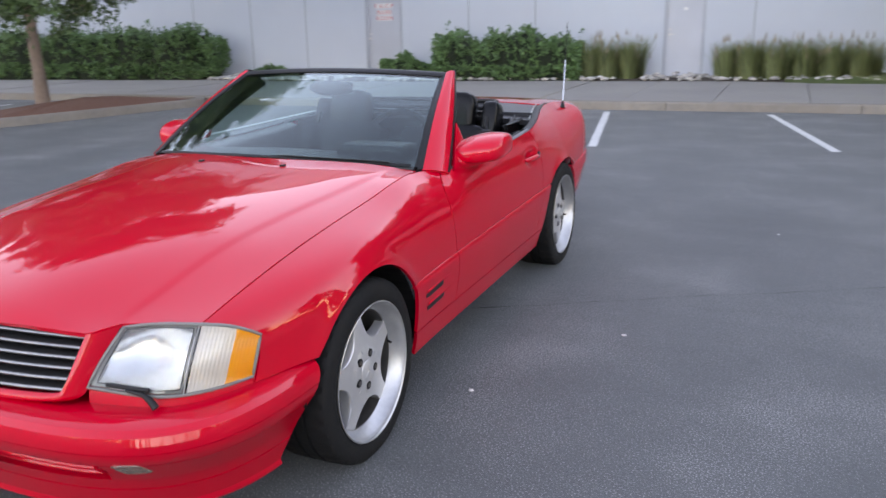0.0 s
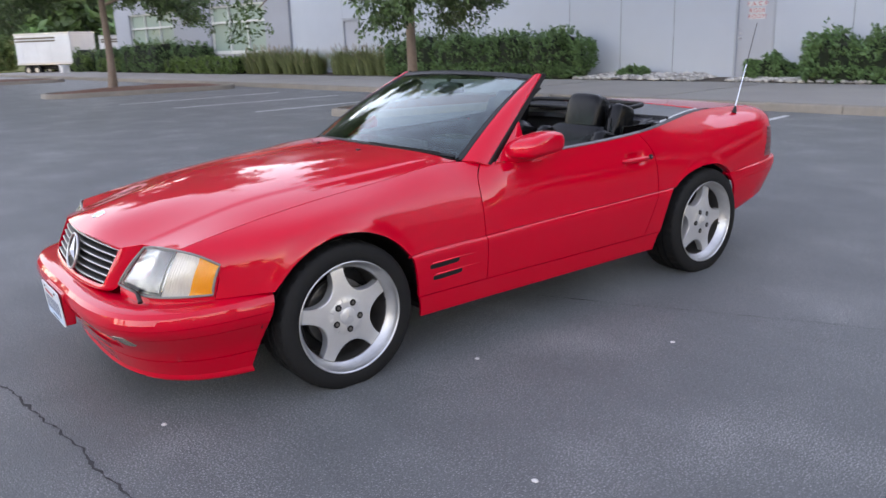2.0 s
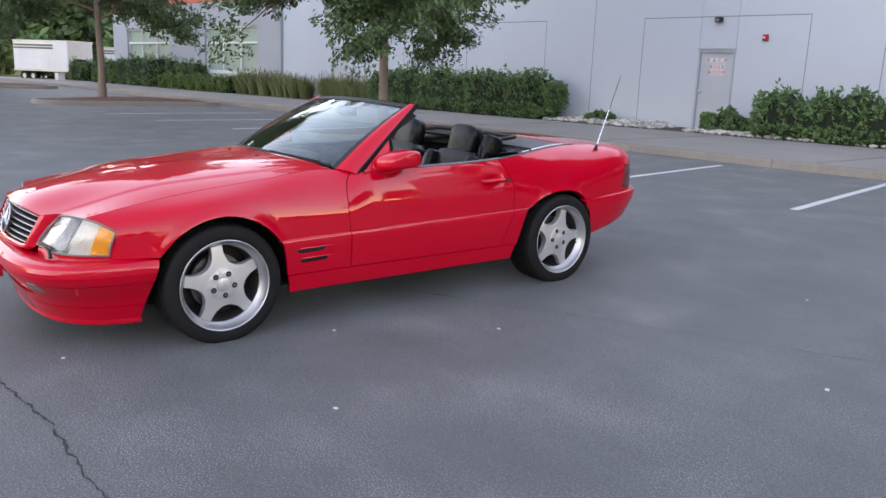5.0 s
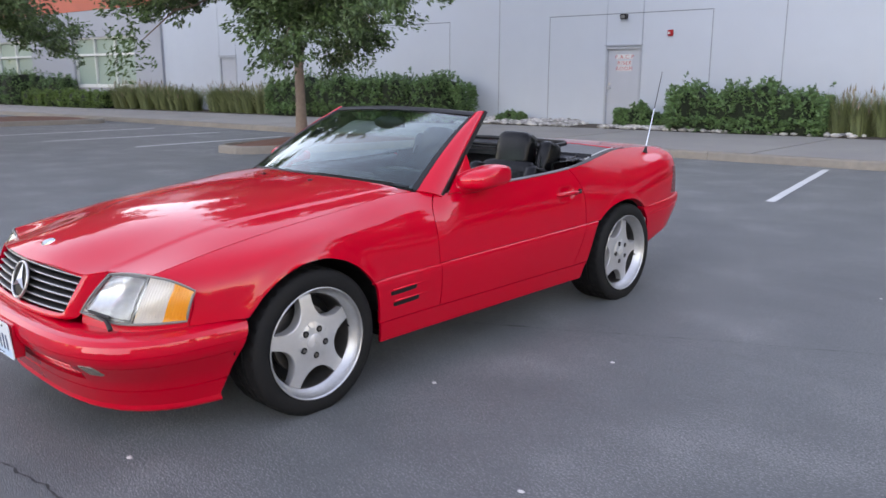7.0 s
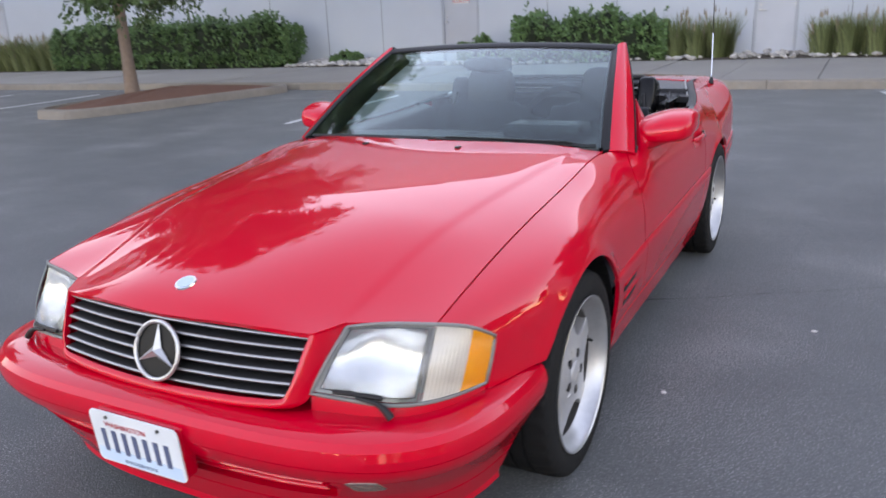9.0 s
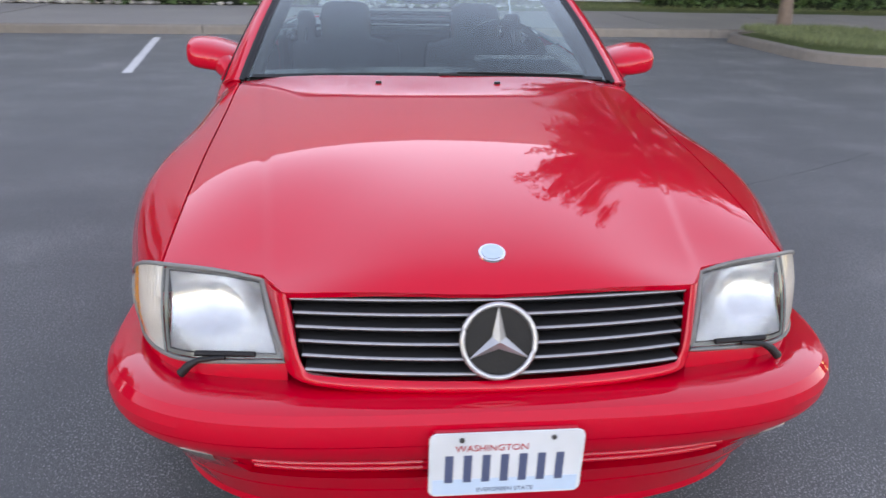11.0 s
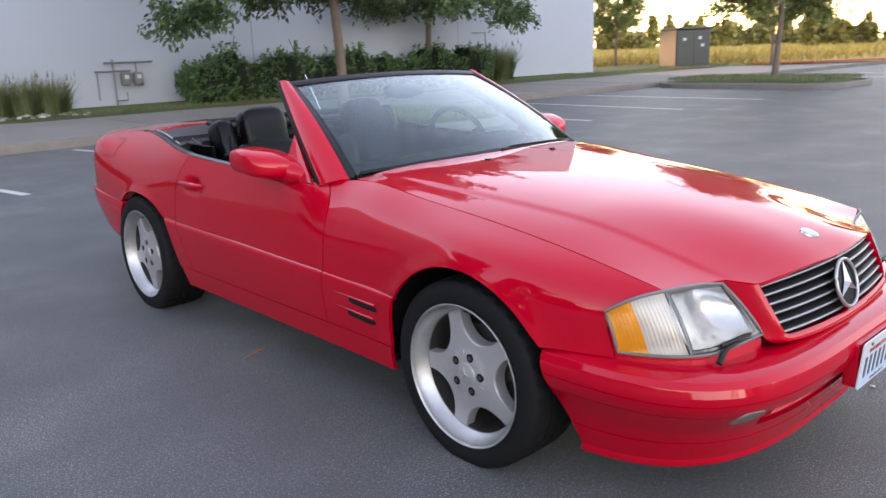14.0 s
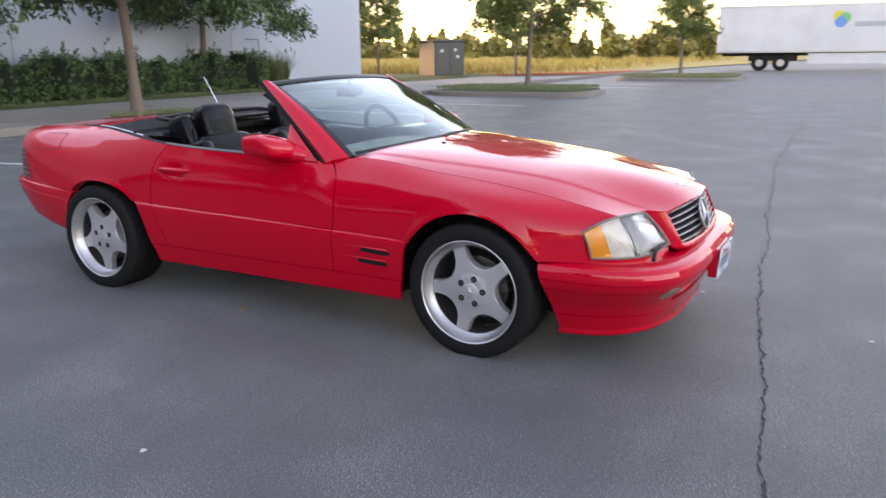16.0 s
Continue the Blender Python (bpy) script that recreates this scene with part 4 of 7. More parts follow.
trailer(pose(52.4, 7.3, 0, 0, 0, -84), 14.6, "white box trailer with a coloured round mark", True)
trailer(pose(-55.7, 7.3, 0, 0, 0, 32), 4.7, "white cargo trailer with two dark printed strips, parked by the hedge", False, 2.15, 0.66, 2.62, 0.33)
trailer(pose(-63.4, 14.6, 0, 0, 0, 70), 6.2, "plain white cargo trailer parked behind another", False, 2.15, 0.66, 2.55, 0.33)

# drive, lawn, bush and posts past the west end of the building
flat("far_drive", [(-66, -40), (-47.5, -40), (-47.5, 6.4), (-57, 5.6), (-66, 4.8)], 0.006, CONCRETE, "pale worn concrete drive past the lot", "drive")
flat("far_lawn", [(-130, -60), (-66.2, -60), (-66.2, 60), (-130, 60)], 0.09, LAWN, "light green lawn beyond the drive", "lawn", thick=0.08)


def bush(at, wide, high, seed, label):
    """A tall rounded bush that tapers upward."""
    rng = np.random.default_rng(seed)
    root = empty("bush", label, "bush", "", at)
    n = 9000
    zz = rng.random(n)
    a = rng.uniform(0, 2 * math.pi, n)
    rr = wide / 2 * np.sqrt(np.clip(1 - (np.abs(zz - 0.32) / 0.70) ** 2.2, 0, 1)) * (1 + 0.16 * np.sin(a * 5 + zz * 9) + 0.1 * np.sin(a * 11 - zz * 17)) * (1 - 0.3 * rng.random(n) ** 2)
    c = np.stack([rr * np.cos(a), rr * np.sin(a), zz * high], 1)
    d = np.stack([np.cos(a), np.sin(a), 0.7 + 0 * a], 1) + rng.normal(0, 0.35, (n, 3))
    leaves("foliage", c, d, 0.26, 0.11, LEAF, root, rng, 0.2, "dense dark green foliage")
    bm = bmesh.new()
    tube(bm, [(0, 0, 0), (0, 0, high * 0.3), (0, 0, high * 0.75), (0, 0, high * 0.92)], [wide * 0.30, wide * 0.40, wide * 0.24, 0.05], 12)
    part("shade_core", bm, CORE, root, "near-black inner mass, shade within the foliage put into its colour", 60)
    return root


bush(pose(-69.7, 8.2, 0.09), 2.5, 3.5, 61, "tall dense green bush on the far lawn")
for px, py, h in ((-69.8, 6.85, 3.5), (-72.9, 6.6, 3.6)):
    sp = empty("post", "slim pale metal post with a small box on the far lawn", "post", "posts on the far lawn", pose(px, py, 0.09))
    bm = bmesh.new()
    tube(bm, [(0, 0, 0), (0, 0, h)], [0.07, 0.055], 10)
    part("pole", bm, STEEL, sp, "", 40)
    bm = bmesh.new()
    box(bm, -0.12, 0.12, -0.18, 0.18, h - 0.55, h, 0.03)
    part("box", bm, PIPE, sp)
ib = empty("irrigation_box", "small pale utility box beside the sidewalk", "utility box", at=pose(-50.6, 9.0, 0.15, 0, 0, 6))
bm = bmesh.new()
box(bm, -0.3, 0.3, -0.22, 0.22, 0, 0.42, 0.03)
part("case", bm, WHITE, ib)
bm = bmesh.new()
box(bm, -0.33, 0.33, -0.25, 0.25, 0.42, 0.48, 0.02)
part("lid", bm, WHITE, ib)

ub = empty("utility_box", "large grey-green electrical cabinet on the lawn", "utility box", at=pose(31.9, 17.0, 0.16, 0, 0, -27) @ Matrix.Scale(0.95, 4))
bm = bmesh.new()
box(bm, -1.05, 1.05, -0.85, 0.85, 0, 0.12, 0.02)
part("pad", bm, CONCRETE, ub)
bm = bmesh.new()
box(bm, -0.95, 0.95, -0.75, 0.75, 0.12, 1.85, 0.03)
part("cabinet", bm, BOXGREEN, ub)
bm = bmesh.new()
box(bm, -1.0, 1.0, -0.8, 0.8, 1.85, 1.95, 0.03)
part("lid", bm, BOXGREEN, ub)
for xa, xb in ((-0.9, -0.02), (0.02, 0.9)):
    bm = bmesh.new()
    box(bm, xa, xb, -0.775, -0.75, 0.2, 1.8, 0.01)
    part("door", bm, BOXGREEN, ub)
for xs_, zz in ((0.35, 1.45), (0.5, 1.1), (-0.5, 1.4)):
    bm = bmesh.new()
    box(bm, xs_ - 0.09, xs_ + 0.09, -0.785, -0.776, zz - 0.07, zz + 0.07)
    part("label_plate", bm, WHITE, ub)

# ---- the car ----
PAINT = mat("red_car_paint", (0.61, 0.0014, 0.0175), (0.585, 0.0014, 0.016), 300, 0.5, coat=1.0, big=3.0, stain=(0.57, 0.0014, 0.0155))
PAINT.node_tree.nodes["Principled BSDF"].inputs["Specular IOR Level"].default_value = 0.03
PAINT.node_tree.nodes["Principled BSDF"].inputs["Coat Roughness"].default_value = 0.015
PAINT.node_tree.nodes["Principled BSDF"].inputs["Coat IOR"].default_value = 1.46
GLASS = bpy.data.materials.new("clear_glass")
GLASS.use_nodes = True
gb = GLASS.node_tree.nodes["Principled BSDF"]
gb.inputs["Base Color"].default_value = (0.54, 0.78, 0.77, 1)
gb.inputs["Transmission Weight"].default_value, gb.inputs["Roughness"].default_value, gb.inputs["IOR"].default_value = 1.0, 0.0, 1.5
LENS = mat("lamp_lens", (0.95, 0.95, 0.93), (0.9, 0.9, 0.88), 8, 0.02, bump=0.04, bump_scale=30)
LENS.node_tree.nodes["Principled BSDF"].inputs["Transmission Weight"].default_value = 1.0
CHROME = mat("chrome", (0.80, 0.81, 0.82), (0.72, 0.73, 0.74), 30, 0.08, 1.0)
SATIN = mat("satin_silver", (0.62, 0.62, 0.63), (0.56, 0.56, 0.57), 60, 0.40, 0.6, big=4.0)
LIP = mat("polished_alloy", (0.56, 0.56, 0.56), (0.43, 0.43, 0.43), 40, 0.38, 0.80, bump=0.03, bump_scale=100)
REFLECTOR = mat("lamp_reflector", (0.86, 0.88, 0.88), (0.36, 0.38, 0.39), 14, 0.20, 0.75, bump=0.16, bump_scale=20)
CLEARLENS = mat("ribbed_clear_lens", (0.78, 0.75, 0.71), (0.42, 0.36, 0.30), 9, 0.3, 0.15, coat=0.4, bump=0.10, bump_scale=30)
AMBER = mat("amber_lens", (0.95, 0.36, 0.005), (0.88, 0.30, 0.005), 60, 0.25, coat=0.5, bump=0.08, bump_scale=60)
BEZEL = mat("lamp_bezel", (0.20, 0.20, 0.19), (0.14, 0.14, 0.135), 30, 0.45)
SLAT = mat("grille_slat", (0.022, 0.022, 0.023), (0.015, 0.015, 0.016), 40, 0.45, 0.0)
TRIM = mat("black_trim", (0.014, 0.014, 0.015), (0.010, 0.010, 0.010), 50, 0.38, bump=0.08, bump_scale=200)
LEATHER = mat("black_leather", (0.005, 0.005, 0.0055), (0.003, 0.003, 0.0035), 30, 0.26, bump=0.08, bump_scale=140, big=5)
FABRIC = mat("black_deck", (0.026, 0.026, 0.030), (0.018, 0.018, 0.020), 90, 0.42, bump=0.2, bump_scale=260, big=4)
VINYL = mat("soft_top_vinyl", (0.042, 0.043, 0.048), (0.028, 0.029, 0.033), 60, 0.30, bump=0.06, bump_scale=200, big=4)
NET = mat("wind_net", (0.006, 0.006, 0.007), None, 200, 0.8)
GREYDECK = mat("grey_rubber_trim", (0.13, 0.13, 0.135), (0.09, 0.09, 0.095), 50, 0.5)
MIRROR = mat("mirror_glass", (0.85, 0.86, 0.87), None, 5, 0.02, 1.0)
TAIL = mat("tail_lens", (0.20, 0.006, 0.014), (0.10, 0.004, 0.008), 40, 0.3, coat=0.4)
DISC = mat("brake_disc", (0.20, 0.19, 0.185), (0.10, 0.095, 0.09), 20, 0.4, 0.8)
PLATE = mat("plate_white", (0.74, 0.77, 0.79), (0.70, 0.73, 0.76), 8, 0.4, big=6)
PLATEB = mat("plate_blue", (0.42, 0.58, 0.74), (0.55, 0.68, 0.80), 20, 0.4)
INK = mat("plate_ink", (0.08, 0.105, 0.19), None, 10, 0.5)
for m_ in (TRIM, LEATHER, FABRIC):
    m_.node_tree.nodes["Principled BSDF"].inputs["Specular IOR Level"].default_value = 0.2
SLATEDGE = mat("slat_edge_grey", (0.36, 0.36, 0.37), (0.28, 0.28, 0.29), 60, 0.35, 0.7)
FOG = mat("fog_glass", (0.40, 0.34, 0.29), (0.16, 0.14, 0.12), 26, 0.25, 0.3, coat=0.4, bump=0.1, bump_scale=40)
BADGE = mat("badge_enamel", (0.35, 0.48, 0.58), (0.5, 0.58, 0.65), 60, 0.25, 0.5)

car = empty("convertible_car", "glossy red two-seat convertible with its roof down, silver star wheels", "car")


def spline(*pts):
    """A smooth curve through a few (place, value) pairs."""
    xs, ys = np.array([p[0] for p in pts], float), np.array([p[1] for p in pts], float)
    n, h = len(xs), np.diff([p[0] for p in pts])
    A, r = np.eye(n), np.zeros(n)
    for i in range(1, n - 1):
        A[i, i - 1], A[i, i], A[i, i + 1] = h[i - 1], 2 * (h[i - 1] + h[i]), h[i]
        r[i] = 6 * ((ys[i + 1] - ys[i]) / h[i] - (ys[i] - ys[i - 1]) / h[i - 1])
    m = np.linalg.solve(A, r)
    def at(x):
        x = min(max(float(x), xs[0]), xs[-1])
        i = min(max(int(np.searchsorted(xs, x)) - 1, 0), n - 2)
        a, b = (xs[i + 1] - x) / h[i], (x - xs[i]) / h[i]
        return float(a * ys[i] + b * ys[i + 1] + ((a**3 - a) * m[i] + (b**3 - b) * m[i + 1]) * h[i] ** 2 / 6)
    return at


def ramp(*pts):
    xs, ys = [p[0] for p in pts], [p[1] for p in pts]
    return lambda x: float(np.interp(x, xs, ys))


def soft_ramp(w, *pts):
    """A ramp whose corners are rounded over about w metres."""
    xs = np.arange(pts[0][0] - 0.3, pts[-1][0] + 0.3, 0.005)
    ys = np.interp(xs, [p[0] for p in pts], [p[1] for p in pts])
    k = np.exp(-((np.arange(-60, 61) * 0.005 / w) ** 2))
    ys = np.convolve(np.pad(ys, 60, mode="edge"), k / k.sum(), mode="valid")
    return lambda x: float(np.interp(x, xs, ys))


def panel(name, P, us, vs_, material, parent, out, rim=0.012, label="", fold=0.0025):
    """A smooth sheet P(u, v) with its edges turned in, so that the gaps between sheets have depth. out: the way it faces."""
    us, vs_ = list(us), list(vs_)
    g = np.array([[P(u, v) for v in vs_] for u in us], float)
    nu, nv = len(us), len(vs_)
    du, dv = np.gradient(g, axis=0), np.gradient(g, axis=1)
    nr = np.cross(du, dv)
    nr /= np.linalg.norm(nr, axis=2, keepdims=True) + 1e-12
    flip = (nr.reshape(-1, 3) @ np.array(out, float)).sum() < 0
    if flip:
        nr = -nr
    verts = [tuple(p) for p in g.reshape(-1, 3)]
    faces = []
    for i in range(nu - 1):
        for j in range(nv - 1):
            q = (i * nv + j, (i + 1) * nv + j, (i + 1) * nv + j + 1, i * nv + j + 1)
            faces.append(q[::-1] if flip else q)
    n_s = len(faces)
    loop = [(i, 0) for i in range(nu)] + [(nu - 1, j) for j in range(1, nv)] + [(i, nv - 1) for i in range(nu - 2, -1, -1)] + [(0, j) for j in range(nv - 2, 0, -1)]
    if rim:
        b = len(verts)
        for i, j in loop:
            verts.append(tuple(g[i, j]))
            verts.append(tuple(g[i, j] - nr[i, j] * rim))
        L = len(loop)
        for k in range(L):
            k2 = (k + 1) % L
            q = (b + 2 * k, b + 2 * k + 1, b + 2 * k2 + 1, b + 2 * k2)
            faces.append(q if flip else q[::-1])
    ob = mesh(name, verts, faces, material, parent, label)
    sm = np.zeros(len(faces), bool)
    sm[:n_s] = True
    ob.data.polygons.foreach_set("use_smooth", sm)
    return ob


def lathe(name, prof, seg, material, parent, label="", sharp=35, bumpy=None):
    """Turns a profile of (radius, x) round the x axis."""
    vs, fs = [], []
    n = len(prof)
    for k in range(seg):
        a = 2 * math.pi * k / seg
        for j, (r, x) in enumerate(prof):
            rr = r - (bumpy(k, j) if bumpy else 0)
            vs.append((x, rr * math.cos(a), rr * math.sin(a)))
    for k in range(seg):
        k2 = (k + 1) % seg
        for j in range(n - 1):
            fs.append((k * n + j, k2 * n + j, k2 * n + j + 1, k * n + j + 1))
    ob = mesh(name, vs, fs, material, parent, label, True)
    ob.data.set_sharp_from_angle(angle=radians(sharp))
    return ob


def mirrored(P, sx):
    def q(u, v):
        x, y, z = P(u, v)
        return (sx * x, y, z)
    return q


lin = np.linspace

# -- control curves of the body, along its length (nose at negative y) --
half = spline((-1.95, 0.705), (-1.87, 0.748), (-1.77, 0.789), (-1.68, 0.816), (-1.58, 0.842), (-1.25, 0.868), (-0.85, 0.855), (-0.3, 0.852), (0.4, 0.853), (1.0, 0.857), (1.25, 0.857),
              (1.6, 0.842), (1.8, 0.830), (1.9, 0.820), (1.98, 0.802), (2.05, 0.762), (2.09, 0.717), (2.115, 0.667), (2.13, 0.61))
edge_z = spline((-2.1, 0.668), (-2.0, 0.682), (-1.9, 0.703), (-1.6, 0.762), (-1.25, 0.813), (-0.9, 0.853), (-0.58, 0.882), (-0.42, 0.868), (-0.2, 0.872), (0.2, 0.883), (0.7, 0.907), (1.0, 0.936),
                (1.2, 0.953), (1.4, 0.963), (1.65, 0.961), (1.9, 0.952), (2.02, 0.944), (2.08, 0.932), (2.115, 0.914), (2.13, 0.90))
edge_x = soft_ramp(0.045, (-2.1, 0.697), (-0.58, 0.697), (-0.5, 0.727), (-0.42, 0.776), (-0.34, 0.795), (0.0, 0.803), (0.7, 0.80), (0.85, 0.782), (1.0, 0.75), (1.2, 0.703), (1.4, 0.660), (1.6, 0.640), (1.9, 0.640), (2.05, 0.615), (2.13, 0.53))
edge_a = soft_ramp(0.09, (-2.1, 30), (-1.85, 26), (-1.6, 17), (-1.25, 15), (-0.8, 19), (-0.6, 27), (-0.42, 44), (-0.2, 62), (0.05, 70), (0.5, 72), (0.75, 62), (0.95, 46), (1.15, 36), (1.4, 30), (1.65, 26), (1.88, 13), (2.24, 10))
crease_z = ramp((-2.0, 0.503), (-1.6, 0.507), (-0.95, 0.531), (0.0, 0.552), (0.74, 0.566), (1.5, 0.588), (2.05, 0.622), (2.3, 0.628))


def f_arch(y):
    d = 0.379**2 - (y + 1.262) ** 2
    return 0.310 + math.sqrt(d) if d > 0 else 0


def r_arch(y):
    d = abs(y - 1.235) / (0.415 if y < 1.235 else 0.335)
    return 0.31 + 0.358 * (1 - d**2.3) ** (1 / 2.3) if d < 1 else 0


def section(y):
    """The outer skin at a station: from the upper edge over the shoulder down the flank."""
    t, m = np.array((edge_x(y), edge_z(y))), np.array((half(y), 0.585))
    a = radians(edge_a(y))
    dx, dz = m[0] - t[0], t[1] - m[1]
    k = max(min(max((y - 1.25) / 0.6, 0), 1), 0.95 * math.exp(-(((y + 1.30) / 0.36) ** 2)))
    h1 = min((0.60 + 0.32 * k) * dx / max(math.cos(a), 0.2), (0.42 + 0.4 * k) * dz)
    b1, b2 = t + h1 * np.array((math.cos(a), -math.sin(a))), m + (0, (0.50 + 0.32 * k) * dz)
    s = lin(0, 1, 34)[:, None]
    c = (1 - s) ** 3 * t + 3 * (1 - s) ** 2 * s * b1 + 3 * (1 - s) * s**2 * b2 + s**3 * m
    tail = np.array([(m[0] + 0.002, z) for z in (0.55, 0.5, 0.45)])
    return np.concatenate([c, tail])


_memo = {}


def flank(y, zlow, f):
    """The point at a share f of the way down the skin at a station, between its upper edge and the height zlow."""
    key = round(float(y), 5)
    if key not in _memo:
        _memo[key] = section(y)
    c = _memo[key]
    zs = c[:, 1]
    k = int(np.argmax(zs < zlow)) if (zs < zlow).any() else len(zs) - 1
    w = (zs[k - 1] - zlow) / max(zs[k - 1] - zs[k], 1e-9)
    pts = np.vstack([c[:k], c[k - 1] + (c[k] - c[k - 1]) * min(max(w, 0), 1)])
    d = np.r_[0, np.cumsum(np.linalg.norm(np.diff(pts, axis=0), axis=1))]
    x, z = np.interp(f * d[-1], d, pts[:, 0]), np.interp(f * d[-1], d, pts[:, 1])
    for yc, rr, fn in ((-1.262, 0.379, f_arch), (1.21, 0.345, r_arch)):
        r = math.hypot(y - yc, z - 0.31)
        if abs(y - yc) < 0.6 and z < 0.8:
            x += 0.012 * math.exp(-(((r - rr) / 0.035) ** 2))
    return x, y, z


def side_x(y, z):
    c = section(y)
    return float(np.interp(-z, -c[:, 1], c[:, 0]))


# front edge of the wing round the lamp, door cuts
wing_front = ramp((0, -1.893), (0.3, -1.868), (0.48, -1.818), (0.58, -1.792), (0.66, -1.780), (1, -1.806))
cut_front = spline((0, -0.452), (0.25, -0.500), (0.55, -0.514), (1, -0.508))
cut_rear = spline((0, 0.640), (0.3, 0.722), (0.6, 0.757), (1, 0.766))
wing_low = lambda y: max(f_arch(y), 0.507 if y < -1.3 else crease_z(y))
quarter_low = lambda y: max(r_arch(y), crease_z(y))
ys_wing = [-1.862, -1.83, -1.79, -1.74, -1.69, -1.64, -1.6] + [-1.262 + 0.379 * math.cos(a) for a in lin(math.radians(149), math.radians(36), 30)] + [-0.93, -0.88, -0.82, -0.75, -0.68, -0.6, -0.55, -0.508]
ys_q = [0.766, 0.8, 0.84, 0.88, 0.92] + list(lin(0.95, 1.52, 26)) + [1.54, 1.57, 1.62, 1.68, 1.74, 1.8, 1.85, 1.89, 1.92, 1.95, 1.98, 2.005, 2.03, 2.05, 2.07, 2.085, 2.1, 2.112, 2.122, 2.13]


def wing_pt(u, v):
    yl, yr = wing_front(v), cut_front(v) - 0.0025
    s = (u + 1.862) / (-0.508 + 1.862)
    y = yl + (yr - yl) * s
    return flank(y, wing_low(y), v)


def door_pt(u, v):
    y = cut_front(v) + 0.0025 + (cut_rear(v) - cut_front(v) - 0.005) * u
    x, y, z = flank(y, crease_z(y) + 0.0012, v)
    x -= 0.017 * math.exp(-(((y - 0.575) / 0.062) ** 4) - ((z - 0.768) / 0.034) ** 4)
    return x, y, z


def quarter_pt(u, v):
    y0 = cut_rear(v) + 0.0025
    y = y0 + (2.13 - y0) * (u - 0.766) / (2.13 - 0.766)
    return flank(y, quarter_low(y) + 0.0012, v)


def low_x(y, z):
    """The lower cladding, a little proud at its upper edge and drawn in towards the sill."""
    d = max(crease_z(y) - z, 0) / 0.32
    return half(y) + 0.013 - 0.0125 * math.exp(-d * 48) - 0.050 * d**1.7


def clad(name, ya, yb, z_hi, z_lo, sx, parent, nu=10, nv=16, material=PAINT):
    def P(u, v):
        zt, zb = z_hi, z_lo
        a0 = ya(v) if callable(ya) else ya
        b0 = yb(v) if callable(yb) else yb
        y = a0 + (b0 - a0) * u
        top = (crease_z(y) - 0.0008) if zt is None else zt
        z = top + (zb - top) * v**2.2
        return low_x(y, z), y, z
    return panel(name, mirrored(P, sx), lin(0, 1, nu), lin(0, 1, nv), material, parent, (sx, 0, 0), 0.014)


